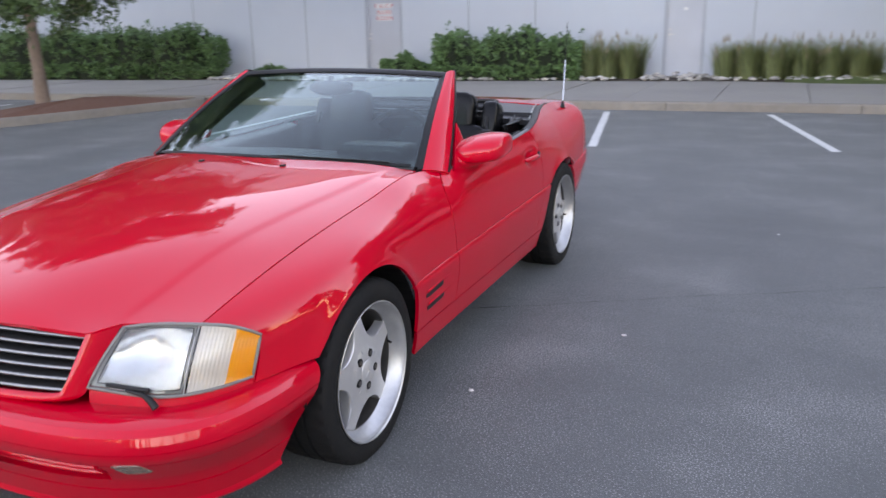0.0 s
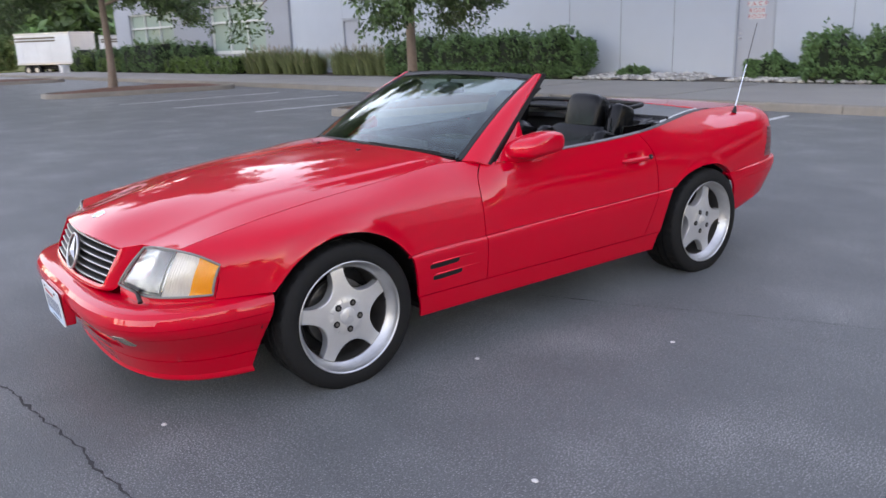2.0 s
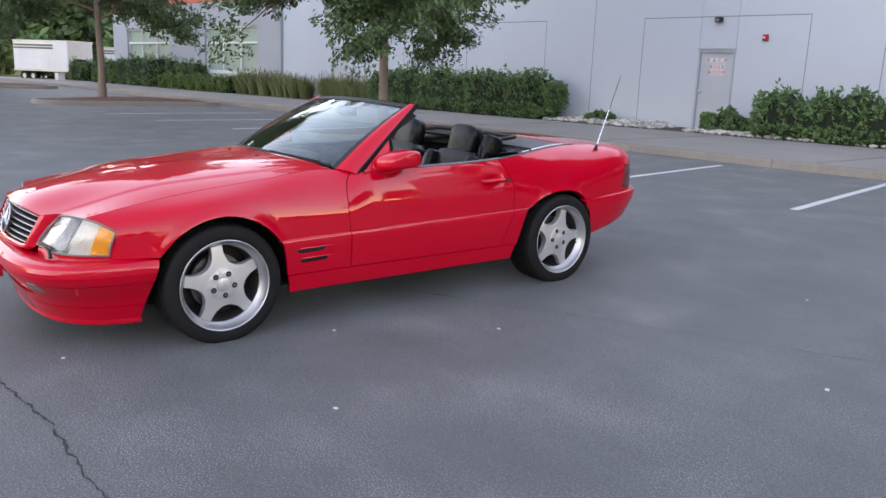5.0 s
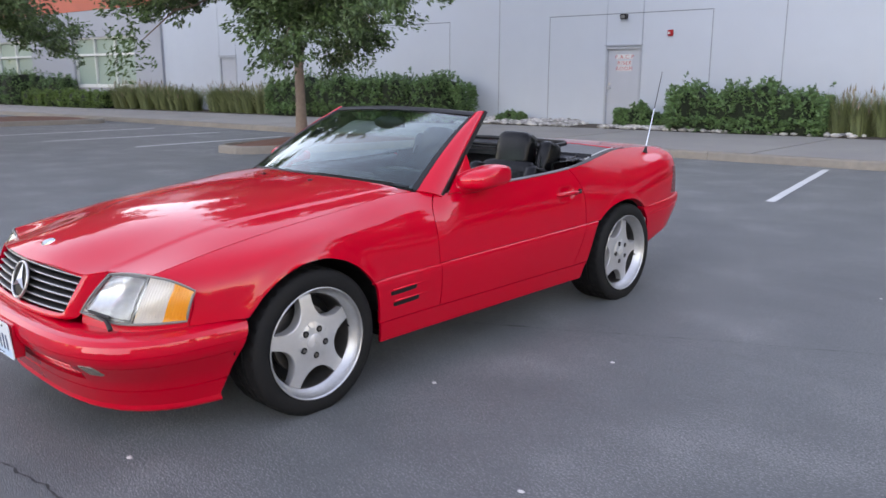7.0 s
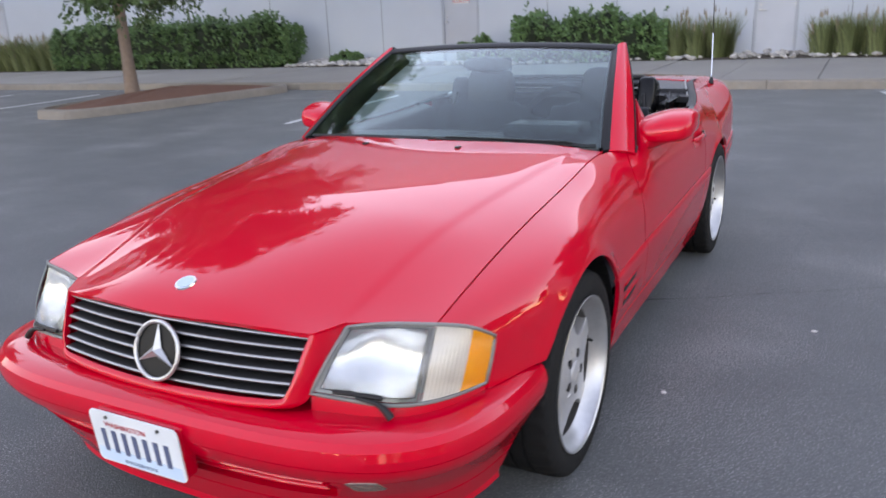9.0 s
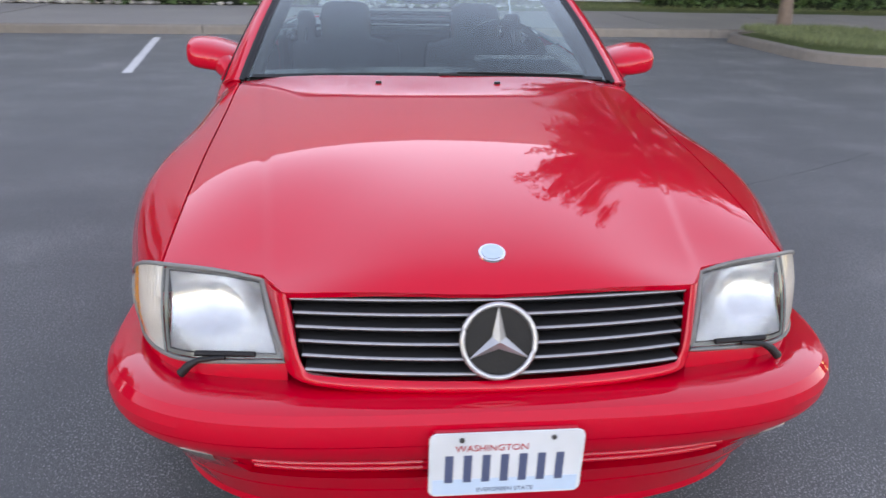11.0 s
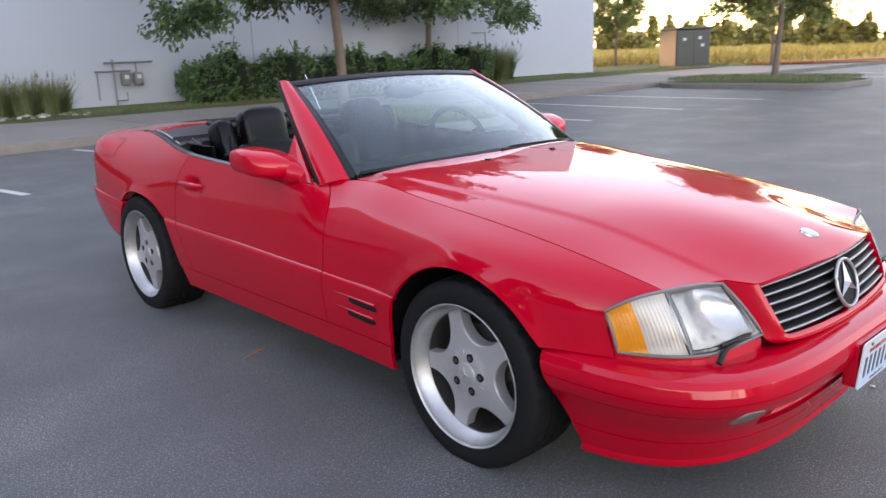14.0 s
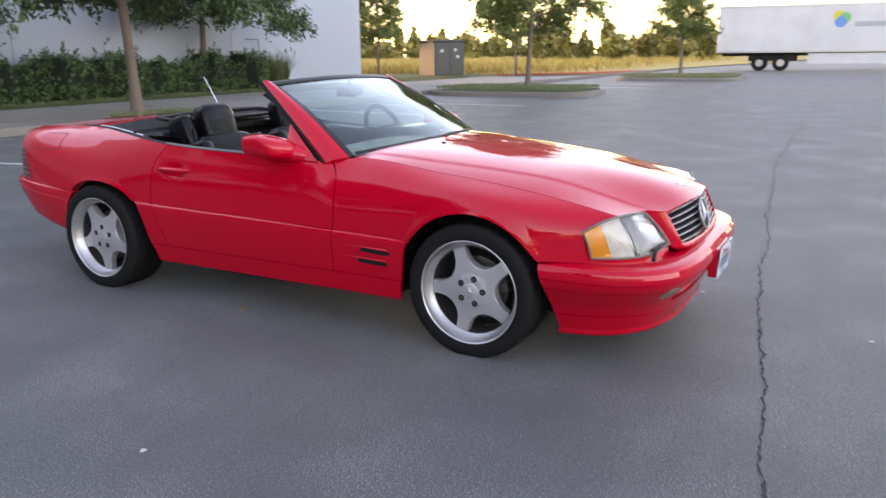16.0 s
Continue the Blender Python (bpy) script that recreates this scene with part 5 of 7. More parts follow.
for sx in (1, -1):
    out = (sx, 0, 0.4)
    wing = panel("front_wing", mirrored(wing_pt, sx), ys_wing, lin(0, 1, 26), PAINT, car, out)
    wc = clad("wing_cladding", lambda v: -0.955 + 0.055 * v, lambda v: cut_front(1) - 0.0025 + 0.012 * v, None, 0.326, sx, wing)
    door = panel("door", mirrored(door_pt, sx), lin(0, 1, 64), lin(0, 1, 34), PAINT, car, out)
    clad("door_cladding", lambda v: cut_front(1) + 0.0025 + 0.012 * v, lambda v: cut_rear(1) - 0.0025 - 0.09 * v**2, None, 0.326, sx, door, 24)
    quarter = panel("rear_wing", mirrored(quarter_pt, sx), ys_q, lin(0, 1, 26), PAINT, car, out)
    clad("wing_cladding", lambda v: cut_rear(1) + 0.0025 - 0.09 * v**2, lambda v: 0.905 - 0.085 * v, None, 0.326, sx, quarter)
    clad("sill", lambda v: -0.900 + 0.022 * v, lambda v: 0.818 - 0.030 * v, 0.321, 0.222, sx, car, 30, 6)
    # vents in the wing: flat black patches, recess shade put into their colour
    for z0, y0 in ((0.457, -0.846), (0.400, -0.826)):
        def P(u, v, z0=z0, y0=y0):
            y, z = y0 + 0.168 * u, z0 + 0.006 * u + (v - 0.5) * 0.024 * (1 - 0.35 * abs(2 * u - 1) ** 6)
            return low_x(y, z) + 0.0025, y, z
        panel("vent", mirrored(P, sx), lin(0, 1, 12), lin(0, 1, 4), TRIM, wc, out, 0.003, "flat black patch, the louvre slot's shade put into its colour")
        def P(u, v, z0=z0, y0=y0):
            y = y0 + 0.01 + 0.27 * u
            z = z0 + 0.006 * u + 0.013 + (v - 0.5) * 0.012 * (1 - u)
            return low_x(y, z) + 0.006 * math.sin(math.pi * v) * (1 - u), y, z
        panel("louvre_lip", mirrored(P, sx), lin(0, 1, 14), lin(0, 1, 5), PAINT, wc, out, 0.003)
    # handle and lock
    bm = bmesh.new()
    hp = [(sx * (side_x(y, 0.772) + o), y, 0.770) for y, o in ((0.475, 0.001), (0.49, 0.012), (0.53, 0.017), (0.60, 0.017), (0.66, 0.014), (0.683, 0.004))]
    tube(bm, hp, [0.007, 0.012, 0.0135, 0.0135, 0.0125, 0.008], 10)
    part("door_handle", bm, PAINT, door, "body-coloured pull handle", 50)
    if sx == 1:
        xk = side_x(0.705, 0.772)
        bm = bmesh.new()
        tube(bm, [(xk - 0.004, 0.705, 0.772), (xk + 0.008, 0.705, 0.772)], 0.014, 16)
        lk = part("key_lock", bm, TRIM, door, "small black key lock", 40)
        bm = bmesh.new()
        tube(bm, [(xk + 0.004, 0.705, 0.772), (xk + 0.0105, 0.705, 0.772)], 0.006, 12)
        part("lock_barrel", bm, CHROME, lk, "bright key barrel", 40)
    # belt strip and inner door
    def P(u, v):
        y = -0.37 + (0.66 + 0.37) * u
        return edge_x(y) + 0.004 - 0.028 * v, y, edge_z(y) + 0.004 + 0.009 * math.sin(math.pi * v) - 0.002 * v
    panel("belt_strip", mirrored(P, sx), lin(0, 1, 24), lin(0, 1, 5), GREYDECK, door, (0, 0, 1), 0.01, "grey rubber window strip")
    def P(u, v):
        y = -0.42 + 1.10 * u
        x = edge_x(y) - 0.028 - 0.085 * min(1, v / 0.25) - 0.02 * v
        z = edge_z(y) - 0.004 - 0.02 * (v / 0.25) ** 2 if v < 0.25 else edge_z(y) - 0.024 - 0.55 * (v - 0.25)
        return x, y, z
    panel("door_card", mirrored(P, sx), lin(0, 1, 20), lin(0, 1, 17), LEATHER, door, (-sx, 0, 1), 0.01, "black leather door lining")

# -- bonnet --
nose_z = spline((-2.095, 0.698), (-2.06, 0.722), (-1.996, 0.750), (-1.9, 0.777), (-1.7, 0.817), (-1.4, 0.860), (-1.1, 0.893), (-0.8, 0.917), (-0.6, 0.929))
nose_y = ramp((0, -2.093), (0.1, -2.090), (0.2, -2.081), (0.3, -2.066), (0.38, -2.049), (0.43, -2.035), (0.455, -1.995), (0.475, -1.962), (0.52, -1.944), (0.60, -1.925), (0.69, -1.898))


def bonnet_z(x, y):
    ax = abs(x)
    w = min(max((-1.45 - y) / 0.55, 0), 1)
    w = w * w * (3 - 2 * w)
    g = w * (1 - math.exp(-((ax / 0.37) ** 3))) / (1 - math.exp(-((0.694 / 0.37) ** 3))) + (1 - w) * (0.40 * (ax / 0.694) ** 2 + 0.60 * (ax / 0.694) ** 4)
    xc = 0.465 + (y + 1.95) / 1.35 * 0.150
    return nose_z(y) - (nose_z(y) - edge_z(min(y, -0.58))) * g - 0.0040 * 0.5 * (1 + math.tanh((ax - xc) / 0.012)) * min(1, max(0, (y + 2.02) / 0.15)) * (1 - max(0, (ax - xc) / (0.70 - xc)))


def bonnet_pt(u, v):
    x = 0.6915 * u
    y0, y1 = nose_y(abs(x)), -0.676 + 0.128 * (x / 0.69) ** 2
    s = v**1.35
    y = y0 + (y1 - y0) * s
    return x, y, bonnet_z(x, y)


bonnet = panel("bonnet", bonnet_pt, lin(-1, 1, 161), lin(0, 1, 52), PAINT, car, (0, 0, 1), 0.014, "long red bonnet with two soft creases")
for sx in (1, -1):
    bm = bmesh.new()
    zj = bonnet_z(0.205, -0.785)
    box(bm, sx * 0.205 - 0.010, sx * 0.205 + 0.010, -0.795, -0.775, zj - 0.003, zj + 0.007, 0.003, seg=2)
    part("washer_jet", bm, BLACKP, bonnet, "small black washer nozzle", 50)
zb = bonnet_z(0, -1.996)
bm = bmesh.new()
mb = Matrix.Translation((0, -1.996, zb + 0.001)) @ Matrix.Rotation(radians(-19), 4, "X").inverted()
bmesh.ops.create_cone(bm, cap_ends=True, segments=32, radius1=0.030, radius2=0.028, depth=0.006, matrix=mb)
bd = part("badge", bm, CHROME, bonnet, "round silver badge on the bonnet", 40)
bm = bmesh.new()
bmesh.ops.create_cone(bm, cap_ends=True, segments=32, radius1=0.024, radius2=0.023, depth=0.003, matrix=mb @ Matrix.Translation((0, 0, 0.0035)))
part("badge_face", bm, BADGE, bd, "pale blue enamel face")

# -- grille in its red surround --
GT, GB = 0.690, 0.546
gy = lambda x, z: -2.086 - 0.046 * (GT - z) / (GT - GB) + (0.052 - 0.022 * (GT - z) / (GT - GB)) * (x / 0.41) ** 2
gw = lambda z: 0.420 - 0.031 * (GT - z) / (GT - GB)
gz = lambda x, z: z - 0.012 * (x / 0.42) ** 2 * (z - GB) / (GT - GB) + 0.010 * ((x / 0.42) ** 2 - 0.6) * (GT - z) / (GT - GB)
panel("grille_back", lambda u, v: (gw(GT) * 1.04 * u, gy(gw(GT) * u, GT - (GT - GB) * v) + 0.085, gz(gw(GT) * u, GT + 0.012 - (GT - GB + 0.024) * v)), lin(-1, 1, 15), lin(0, 1, 5), TRIM, car, (0, -1, 0), 0, "black mesh behind the slats")
for k in range(6):
    z = GT - 0.008 - k * (GT - GB - 0.006) / 5
    def P(u, v, z=z):
        x = (gw(z) - 0.003) * u
        prof = ((0.050, 0.004), (0.006, 0.0055), (0.0, 0.001), (0.003, -0.004), (0.048, -0.009))[int(round(v))]
        return x, gy(x, z) + 0.004 + prof[0], gz(x, z) + prof[1]
    sl = panel("grille_slat", P, lin(-1, 1, 25), range(5), SLAT, car, (0, -1, 0.2), 0, "dark slat with a bright front edge")
    def P(u, v, z=z):
        x = (gw(z) - 0.003) * u
        prof = ((0.004, 0.0052), (-0.0012, 0.0030), (-0.0005, 0.0008))[int(round(v))]
        return x, gy(x, z) + 0.004 + prof[0], gz(x, z) + prof[1]
    panel("slat_edge", P, lin(-1, 1, 25), range(3), SLATEDGE, sl, (0, -1, 0.5), 0, "bright edge strip")
inn_c = [(0.424, -2.036, 0.686), (0.411, -2.066, 0.630), (0.398, -2.094, 0.575), (0.385, -2.105, 0.548), (0.345, -2.113, 0.538), (0.18, -2.129, 0.531), (0.0, -2.134, 0.528)]
out_c = [(0.474, -1.962, 0.690), (0.457, -2.000, 0.635), (0.440, -2.038, 0.580), (0.428, -2.062, 0.536), (0.375, -2.100, 0.512), (0.19, -2.124, 0.500), (0.0, -2.130, 0.497)]


def around(c):
    full = [(-x, y, z) for x, y, z in c[:-1]] + c[::-1]
    f = [spline(*[(i, p[k]) for i, p in enumerate(full)]) for k in range(3)]
    return lambda s: np.array([g(s * (len(full) - 1)) for g in f])


inn, outr = around(inn_c), around(out_c)
def P(u, v):
    p = inn(u) + (outr(u) - inn(u)) * v
    return p + np.array((0, -0.014, -0.002)) * math.sin(math.pi * min(1, v * 1.08)) ** 0.7
panel("grille_surround", P, lin(0, 1, 90), lin(0, 1, 9), PAINT, bonnet, (0, -1, 0), 0.02, "red frame round the grille")
# ring and three-armed star
star_m = Matrix.Translation((0, -2.122, 0.611)) @ Matrix.Rotation(radians(90 - 17), 4, "X")
bm = bmesh.new()
ring = []
for k in range(49):
    a = 2 * math.pi * k / 48
    ring.append(star_m @ Vector((0.074 * math.cos(a), 0.074 * math.sin(a), 0)))
tube(bm, ring, 0.0060, 10, False)
emb = part("grille_emblem", bm, LIP, car, "bright round ring emblem", 60)
bm = bmesh.new()
for k in range(3):
    a = radians(90 + 120 * k)
    c, s = math.cos(a), math.sin(a)
    tip = bm.verts.new(star_m @ Vector((0.072 * c, 0.072 * s, 0.002)))
    mid = bm.verts.new(star_m @ Vector((0, 0, 0.014)))
    for sg in (1, -1):
        b = a + sg * radians(60)
        e = bm.verts.new(star_m @ Vector((0.016 * math.cos(b), 0.016 * math.sin(b), 0.0)))
        bm.faces.new((tip, mid, e))
part("emblem_star", bm, LIP, emb, "three bright tapering arms")
bm = bmesh.new()
bmesh.ops.create_cone(bm, cap_ends=True, segments=40, radius1=0.072, radius2=0.072, depth=0.004, matrix=star_m @ Matrix.Translation((0, 0, -0.006)))
part("emblem_disc", bm, TRIM, emb, "black disc behind the star")

# -- head lamps --
lamp_top = [spline(*p) for p in (((0, 0.478), (0.35, 0.582), (0.68, 0.690), (0.86, 0.757), (1, 0.788)), ((0, -1.956), (0.35, -1.935), (0.68, -1.902), (0.86, -1.842), (1, -1.776)), ((0, 0.685), (0.35, 0.700), (0.68, 0.702), (0.86, 0.682), (1, 0.640)))]
lamp_bot = [spline(*p) for p in (((0, 0.430), (0.35, 0.565), (0.68, 0.683), (0.86, 0.742), (1, 0.776)), ((0, -2.060), (0.35, -2.038), (0.68, -1.986), (0.86, -1.902), (1, -1.812)), ((0, 0.545), (0.35, 0.538), (0.68, 0.533), (0.86, 0.530), (1, 0.527)))]


def lamp_pt(u, v, inset=0.0):
    t, b = np.array([f(u) for f in lamp_top]), np.array([f(u) for f in lamp_bot])
    return t + (b - t) * v + np.array((0.55 * u, -0.9, 0.15)) * (0.010 * math.sin(math.pi * v) - inset)


for sx in (1, -1):
    o = (sx * 0.4, -1, 0.2)
    def P(u, v, sx=sx):
        x, y, z = lamp_pt(u, v, 0.085 - 0.045 * abs(2 * v - 1) ** 2 - 0.035 * abs(2 * min(1, u / 0.66) - 1) ** 2)
        return sx * x, y, z
    hl = panel("headlamp", P, lin(0.01, 0.66, 20), lin(0.02, 0.98, 12), REFLECTOR, car, o, 0, "clear headlamp with bright reflector and amber side lens")
    def P(u, v, sx=sx):
        x, y, z = lamp_pt(u, v, 0.001 + 0.008 * max(0.0, min(1, 7 * v, 7 * (1 - v), 9 * (1 - u))) + 0.0006 * math.sin(u * 330))
        return sx * x, y, z
    panel("indicator_reflector", P, lin(0.69, 0.868, 55), lin(0.0, 1.0, 15), CLEARLENS, hl, o, 0, "ribbed clear indicator")
    panel("side_marker", P, lin(0.868, 1.0, 24), lin(0.0, 1.0, 15), AMBER, hl, o, 0, "amber side lens")
    def P(u, v, sx=sx):
        x, y, z = lamp_pt(u, v)
        return sx * x, y, z
    def ring_uv(s, d):
        s = (s % 1.0) * 4
        k, q = int(s), s - int(s)
        a0, a1, b0, b1 = 0.012 + 0.050 * d, 0.668 - 0.040 * d, 0.03 + 0.10 * d, 0.97 - 0.09 * d
        return ((a0 + (a1 - a0) * q, b0), (a1, b0 + (b1 - b0) * q), (a1 - (a1 - a0) * q, b1), (a0, b1 - (b1 - b0) * q))[k]
    def PB(s, d, sx=sx):
        x, y, z = lamp_pt(*ring_uv(s, d), 0.006 + 0.018 * d)
        return sx * x, y, z
    panel("lamp_bezel", PB, lin(0, 1, 41), (0, 0.40), BEZEL, hl, o, 0, "grey inner bezel")
    panel("lamp_frame", PB, lin(0, 1, 41), (0.40, 0.54), TRIM, hl, o, 0, "thin black inner frame")
    ln = panel("lens", P, lin(0.012, 0.99, 34), lin(0.03, 0.97, 14), LENS, hl, o, 0.004, "clear fluted lens")
    ln.visible_shadow = False
    bm = bmesh.new()
    cyc = [lamp_pt(u, 0) for u in lin(0, 1, 18)] + [lamp_pt(1, v) for v in lin(0.12, 0.88, 6)] + [lamp_pt(u, 1) for u in lin(1, 0, 18)] + [lamp_pt(0, v) for v in lin(0.88, 0.12, 6)]
    cyc.append(cyc[0])
    tube(bm, [(sx * p[0], p[1], p[2]) for p in cyc], 0.0048, 6, False)
    part("gasket", bm, BEZEL, hl, "grey rubber gasket", 60)
    bm = bmesh.new()
    tube(bm, [(sx * p[0], p[1], p[2]) for p in [lamp_pt(0.68, v, 0.001) for v in lin(0, 1, 8)]], 0.0030, 6)
    part("divider", bm, BEZEL, hl, "grey bar between the lenses", 60)
    def P(u, v, sx=sx):
        b = [f(u) for f in lamp_bot]
        return sx * (b[0] - 0.004), b[1] + 0.006 - 0.004 * v, b[2] - 0.004 - 0.045 * v
    panel("lamp_panel", P, lin(0, 1, 24), lin(0, 1, 3), PAINT, car, o, 0.01, "narrow red strip below the lamp")
    def P(u, v, sx=sx):
        b, t = lamp_pt(1.0, v), wing_pt(-1.862, 0.58 + 0.42 * v)
        q = b + (np.array(t) - b) * u
        return sx * (q[0] - 0.004), q[1], q[2]
    panel("lamp_side_panel", P, lin(0, 1, 3), lin(0, 1, 8), PAINT, car, (sx, 0, 0), 0.006, "narrow red strip beside the lamp")
    # lamp wiper
    bm = bmesh.new()
    w0, w1, w2 = lamp_pt(0.14, 0.90, -0.008), lamp_pt(0.47, 0.90, -0.010), lamp_pt(0.50, 1.02, -0.018)
    tube(bm, [(sx * p[0], p[1], p[2]) for p in (lamp_pt(0.3, 0.93, -0.014), lamp_pt(0.44, 0.96, -0.016), w2, lamp_pt(0.555, 1.13, -0.02))], [0.004, 0.006, 0.009, 0.010], 8)
    lw = part("lamp_wiper", bm, BLACKP, car, "small black headlamp wiper arm", 60)
    bm = bmesh.new()
    tube(bm, [(sx * p[0], p[1], p[2]) for p in (w0, w1)], 0.006, 6)
    part("wiper_blade", bm, TRIM, lw)


# -- bumpers --
def bumper(name, a, y0, L, n, prof, y_end, sgn, label, dent=None, kx=1.0, lift=None):
    """A sheet swept round the end of the car: prof gives its inset and height, row by row."""
    prof = list(prof)
    def at(v, t):
        o, z = prof[v]
        aa, ll, nn = a - o * kx, L - o, n(z)
        ye = y_end(z)
        c = min(max((ye - y0) * sgn / ll, 0.0), 1.0)
        t0 = math.asin(min(1, c ** (nn / 2)))
        side = -1 if t < 0 else 1
        th = t0 + (math.pi / 2 - t0) * (1 - abs(t)) ** 0.85
        x = side * aa * max(math.cos(th), 0) ** (2 / nn)
        y = y0 + sgn * ll * max(math.sin(th), 0) ** (2 / nn)
        if dent:
            y -= sgn * dent(x, z)
        return x, y, z + (lift(y, z) if lift else 0)
    ob = panel(name, lambda u, v: at(v, u), lin(-1, 1, 141), range(len(prof)), PAINT, car, (0, sgn, 0), 0.015, label)
    ob.data.set_sharp_from_angle(angle=radians(24))
    return ob


F_A, F_Y, F_L, F_KX = 0.860, -1.50, 0.715, 0.90
f_n = ramp((0.14, 3.0), (0.30, 3.4), (0.42, 4.0), (0.52, 4.0))
F_PROF = ((0.27, 0.482), (0.14, 0.500), (0.085, 0.506), (0.045, 0.503), (0.02, 0.494), (0.006, 0.478), (0.0, 0.455), (0.002, 0.432), (0.0025, 0.4285), (0.0095, 0.4270), (0.0035, 0.4255), (0.007, 0.41), (0.016, 0.390), (0.0215, 0.3785),
          (0.0285, 0.3770), (0.0235, 0.3755), (0.050, 0.340), (0.0745, 0.3035), (0.076, 0.301), (0.090, 0.275), (0.0965, 0.2615), (0.1045, 0.2590), (0.0985, 0.2565), (0.110, 0.23), (0.124, 0.198), (0.130, 0.184), (0.129, 0.172), (0.129, 0.165), (0.137, 0.155), (0.17, 0.151), (0.25, 0.158))

F_PROF = [(o, z + 0.012 * max(0, 1 - abs(z - 0.37) / 0.11)) for o, z in F_PROF]


def intake(x, z):
    """The shallow cooling slot across the lower front."""
    return 0.045 if abs(x) < 0.50 and 0.3075 < z < 0.3885 else 0.0


f_off = ramp(*sorted((z, o) for o, z in F_PROF[6:29]))


def bumper_y(x, z):
    o, n = f_off(z), f_n(z)
    return F_Y - (F_L - o) * max(1 - (abs(x) / (F_A - o * F_KX)) ** n, 0) ** (1 / n)


fb = bumper("front_bumper", F_A, F_Y, F_L, f_n, F_PROF, ramp((0.14, -1.655), (0.19, -1.668), (0.506, -1.592)), -1, "red front bumper with a slotted lower intake", intake, F_KX)
for z0 in (0.335, 0.361):
    def P(u, v, z0=z0):
        x = 0.498 * u
        return x, bumper_y(x, z0) + 0.012 + (0.0, -0.004, 0.012)[int(v)], z0 + (-0.006, 0.0, 0.005)[int(v)]
    panel("intake_slat", P, lin(-1, 1, 31), range(3), PAINT, fb, (0, -1, 0), 0.004)
for sx in (1, -1):
    def P(u, v, sx=sx):
        x = 0.572 + 0.070 * u
        z = 0.391 + 0.003 * u - 0.050 * v * (1 - 0.25 * abs(2 * u - 1) ** 4) - 0.004 * abs(2 * u - 1) ** 4
        return sx * x, bumper_y(x, z) - 0.003, z
    fl = panel("fog_lamp", P, lin(0, 1, 14), lin(0, 1, 6), FOG, fb, (0, -1, 0), 0.004, "small grey glass fog lamp")
# number plate on its red carrier
bm = bmesh.new()
box(bm, -0.140, 0.152, -2.224, -2.18, 0.330, 0.470, 0.008, seg=2)
part("plate_carrier", bm, PAINT, fb, "red plate carrier")
pl_m = Matrix.Translation((0.006, -2.231, 0.400)) @ Matrix.Rotation(radians(5), 4, "X")
bm = bmesh.new()
loop_pts = rounded(-0.1525, 0.1525, -0.076, 0.076, 0.016, 5)
fa, fb2 = [[bm.verts.new((x, y, z)) for x, z in loop_pts] for y in (-0.002, 0.002)]
bm.faces.new(fa)
bm.faces.new(fb2[::-1])
for k in range(len(fa)):
    bm.faces.new((fa[k], fa[k - 1], fb2[k - 1], fb2[k]))
bmesh.ops.transform(bm, matrix=pl_m, verts=bm.verts)
npl = part("number_plate", bm, PLATE, car, "white and pale blue number plate with dark bars")
def plate_bar(name, x0, x1, z0, z1, material, y=-0.0035):
    bm = bmesh.new()
    box(bm, x0, x1, y, y + 0.001, z0, z1, m=pl_m)
    return part(name, bm, material, npl)
plate_bar("plate_tint", -0.145, 0.145, -0.072, -0.035, PLATEB, -0.0028)
for k in range(7):
    plate_bar("plate_bar", -0.121 + 0.0365 * k, -0.121 + 0.0365 * k + 0.016, -0.042, 0.024, INK)
for xb in (-0.09, 0.09):
    bm = bmesh.new()
    tube(bm, [pl_m @ Vector((xb, -0.006, 0.062)), pl_m @ Vector((xb, 0, 0.062))], 0.005, 10)
    part("plate_screw", bm, DISC, npl)
fd = bpy.data.curves.new("state_name", "FONT")
fd.body, fd.size, fd.align_x, fd.extrude = "WASHINGTON", 0.021, "CENTER", 0.0004
fd.materials.append(SIGNRED)
to = new("state_name", fd)
to.parent = npl
to.matrix_basis = pl_m @ Matrix.Translation((-0.03, -0.003, 0.034)) @ Matrix.Rotation(math.pi / 2, 4, "X")
fd = bpy.data.curves.new("state_motto", "FONT")
fd.body, fd.size, fd.align_x, fd.extrude = "EVERGREEN STATE", 0.0135, "CENTER", 0.0004
fd.materials.append(INK)
to = new("state_motto", fd)
to.parent = npl
to.matrix_basis = pl_m @ Matrix.Translation((0.0, -0.003, -0.067)) @ Matrix.Rotation(math.pi / 2, 4, "X")

R_PROF = ((0.10, 0.594), (0.03, 0.593), (0.008, 0.584), (0.0, 0.565), (0.001, 0.53), (0.007, 0.525), (0.002, 0.52), (0.010, 0.48), (0.030, 0.43), (0.052, 0.38), (0.070, 0.34), (0.088, 0.305), (0.12, 0.285), (0.2, 0.285))
r_rise = ramp((1.5, 0.02), (1.6, 0.03), (1.9, 0.092), (2.1, 0.13), (2.25, 0.135))


def r_lift(y, z):
    """The rear bumper follows the body crease above and sweeps up to the tail below."""
    k = (z - 0.285) / (0.594 - 0.285)
    return k * (crease_z(y) - 0.592) + (1 - k) * r_rise(y)


bumper("rear_bumper", 0.846, 1.45, 0.85, lambda z: 4.2, R_PROF, ramp((0.28, 1.572), (0.4, 1.565), (0.5, 1.532), (0.55, 1.499), (0.575, 1.476), (0.594, 1.458)), 1, "red rear bumper", None, 0.4, r_lift)

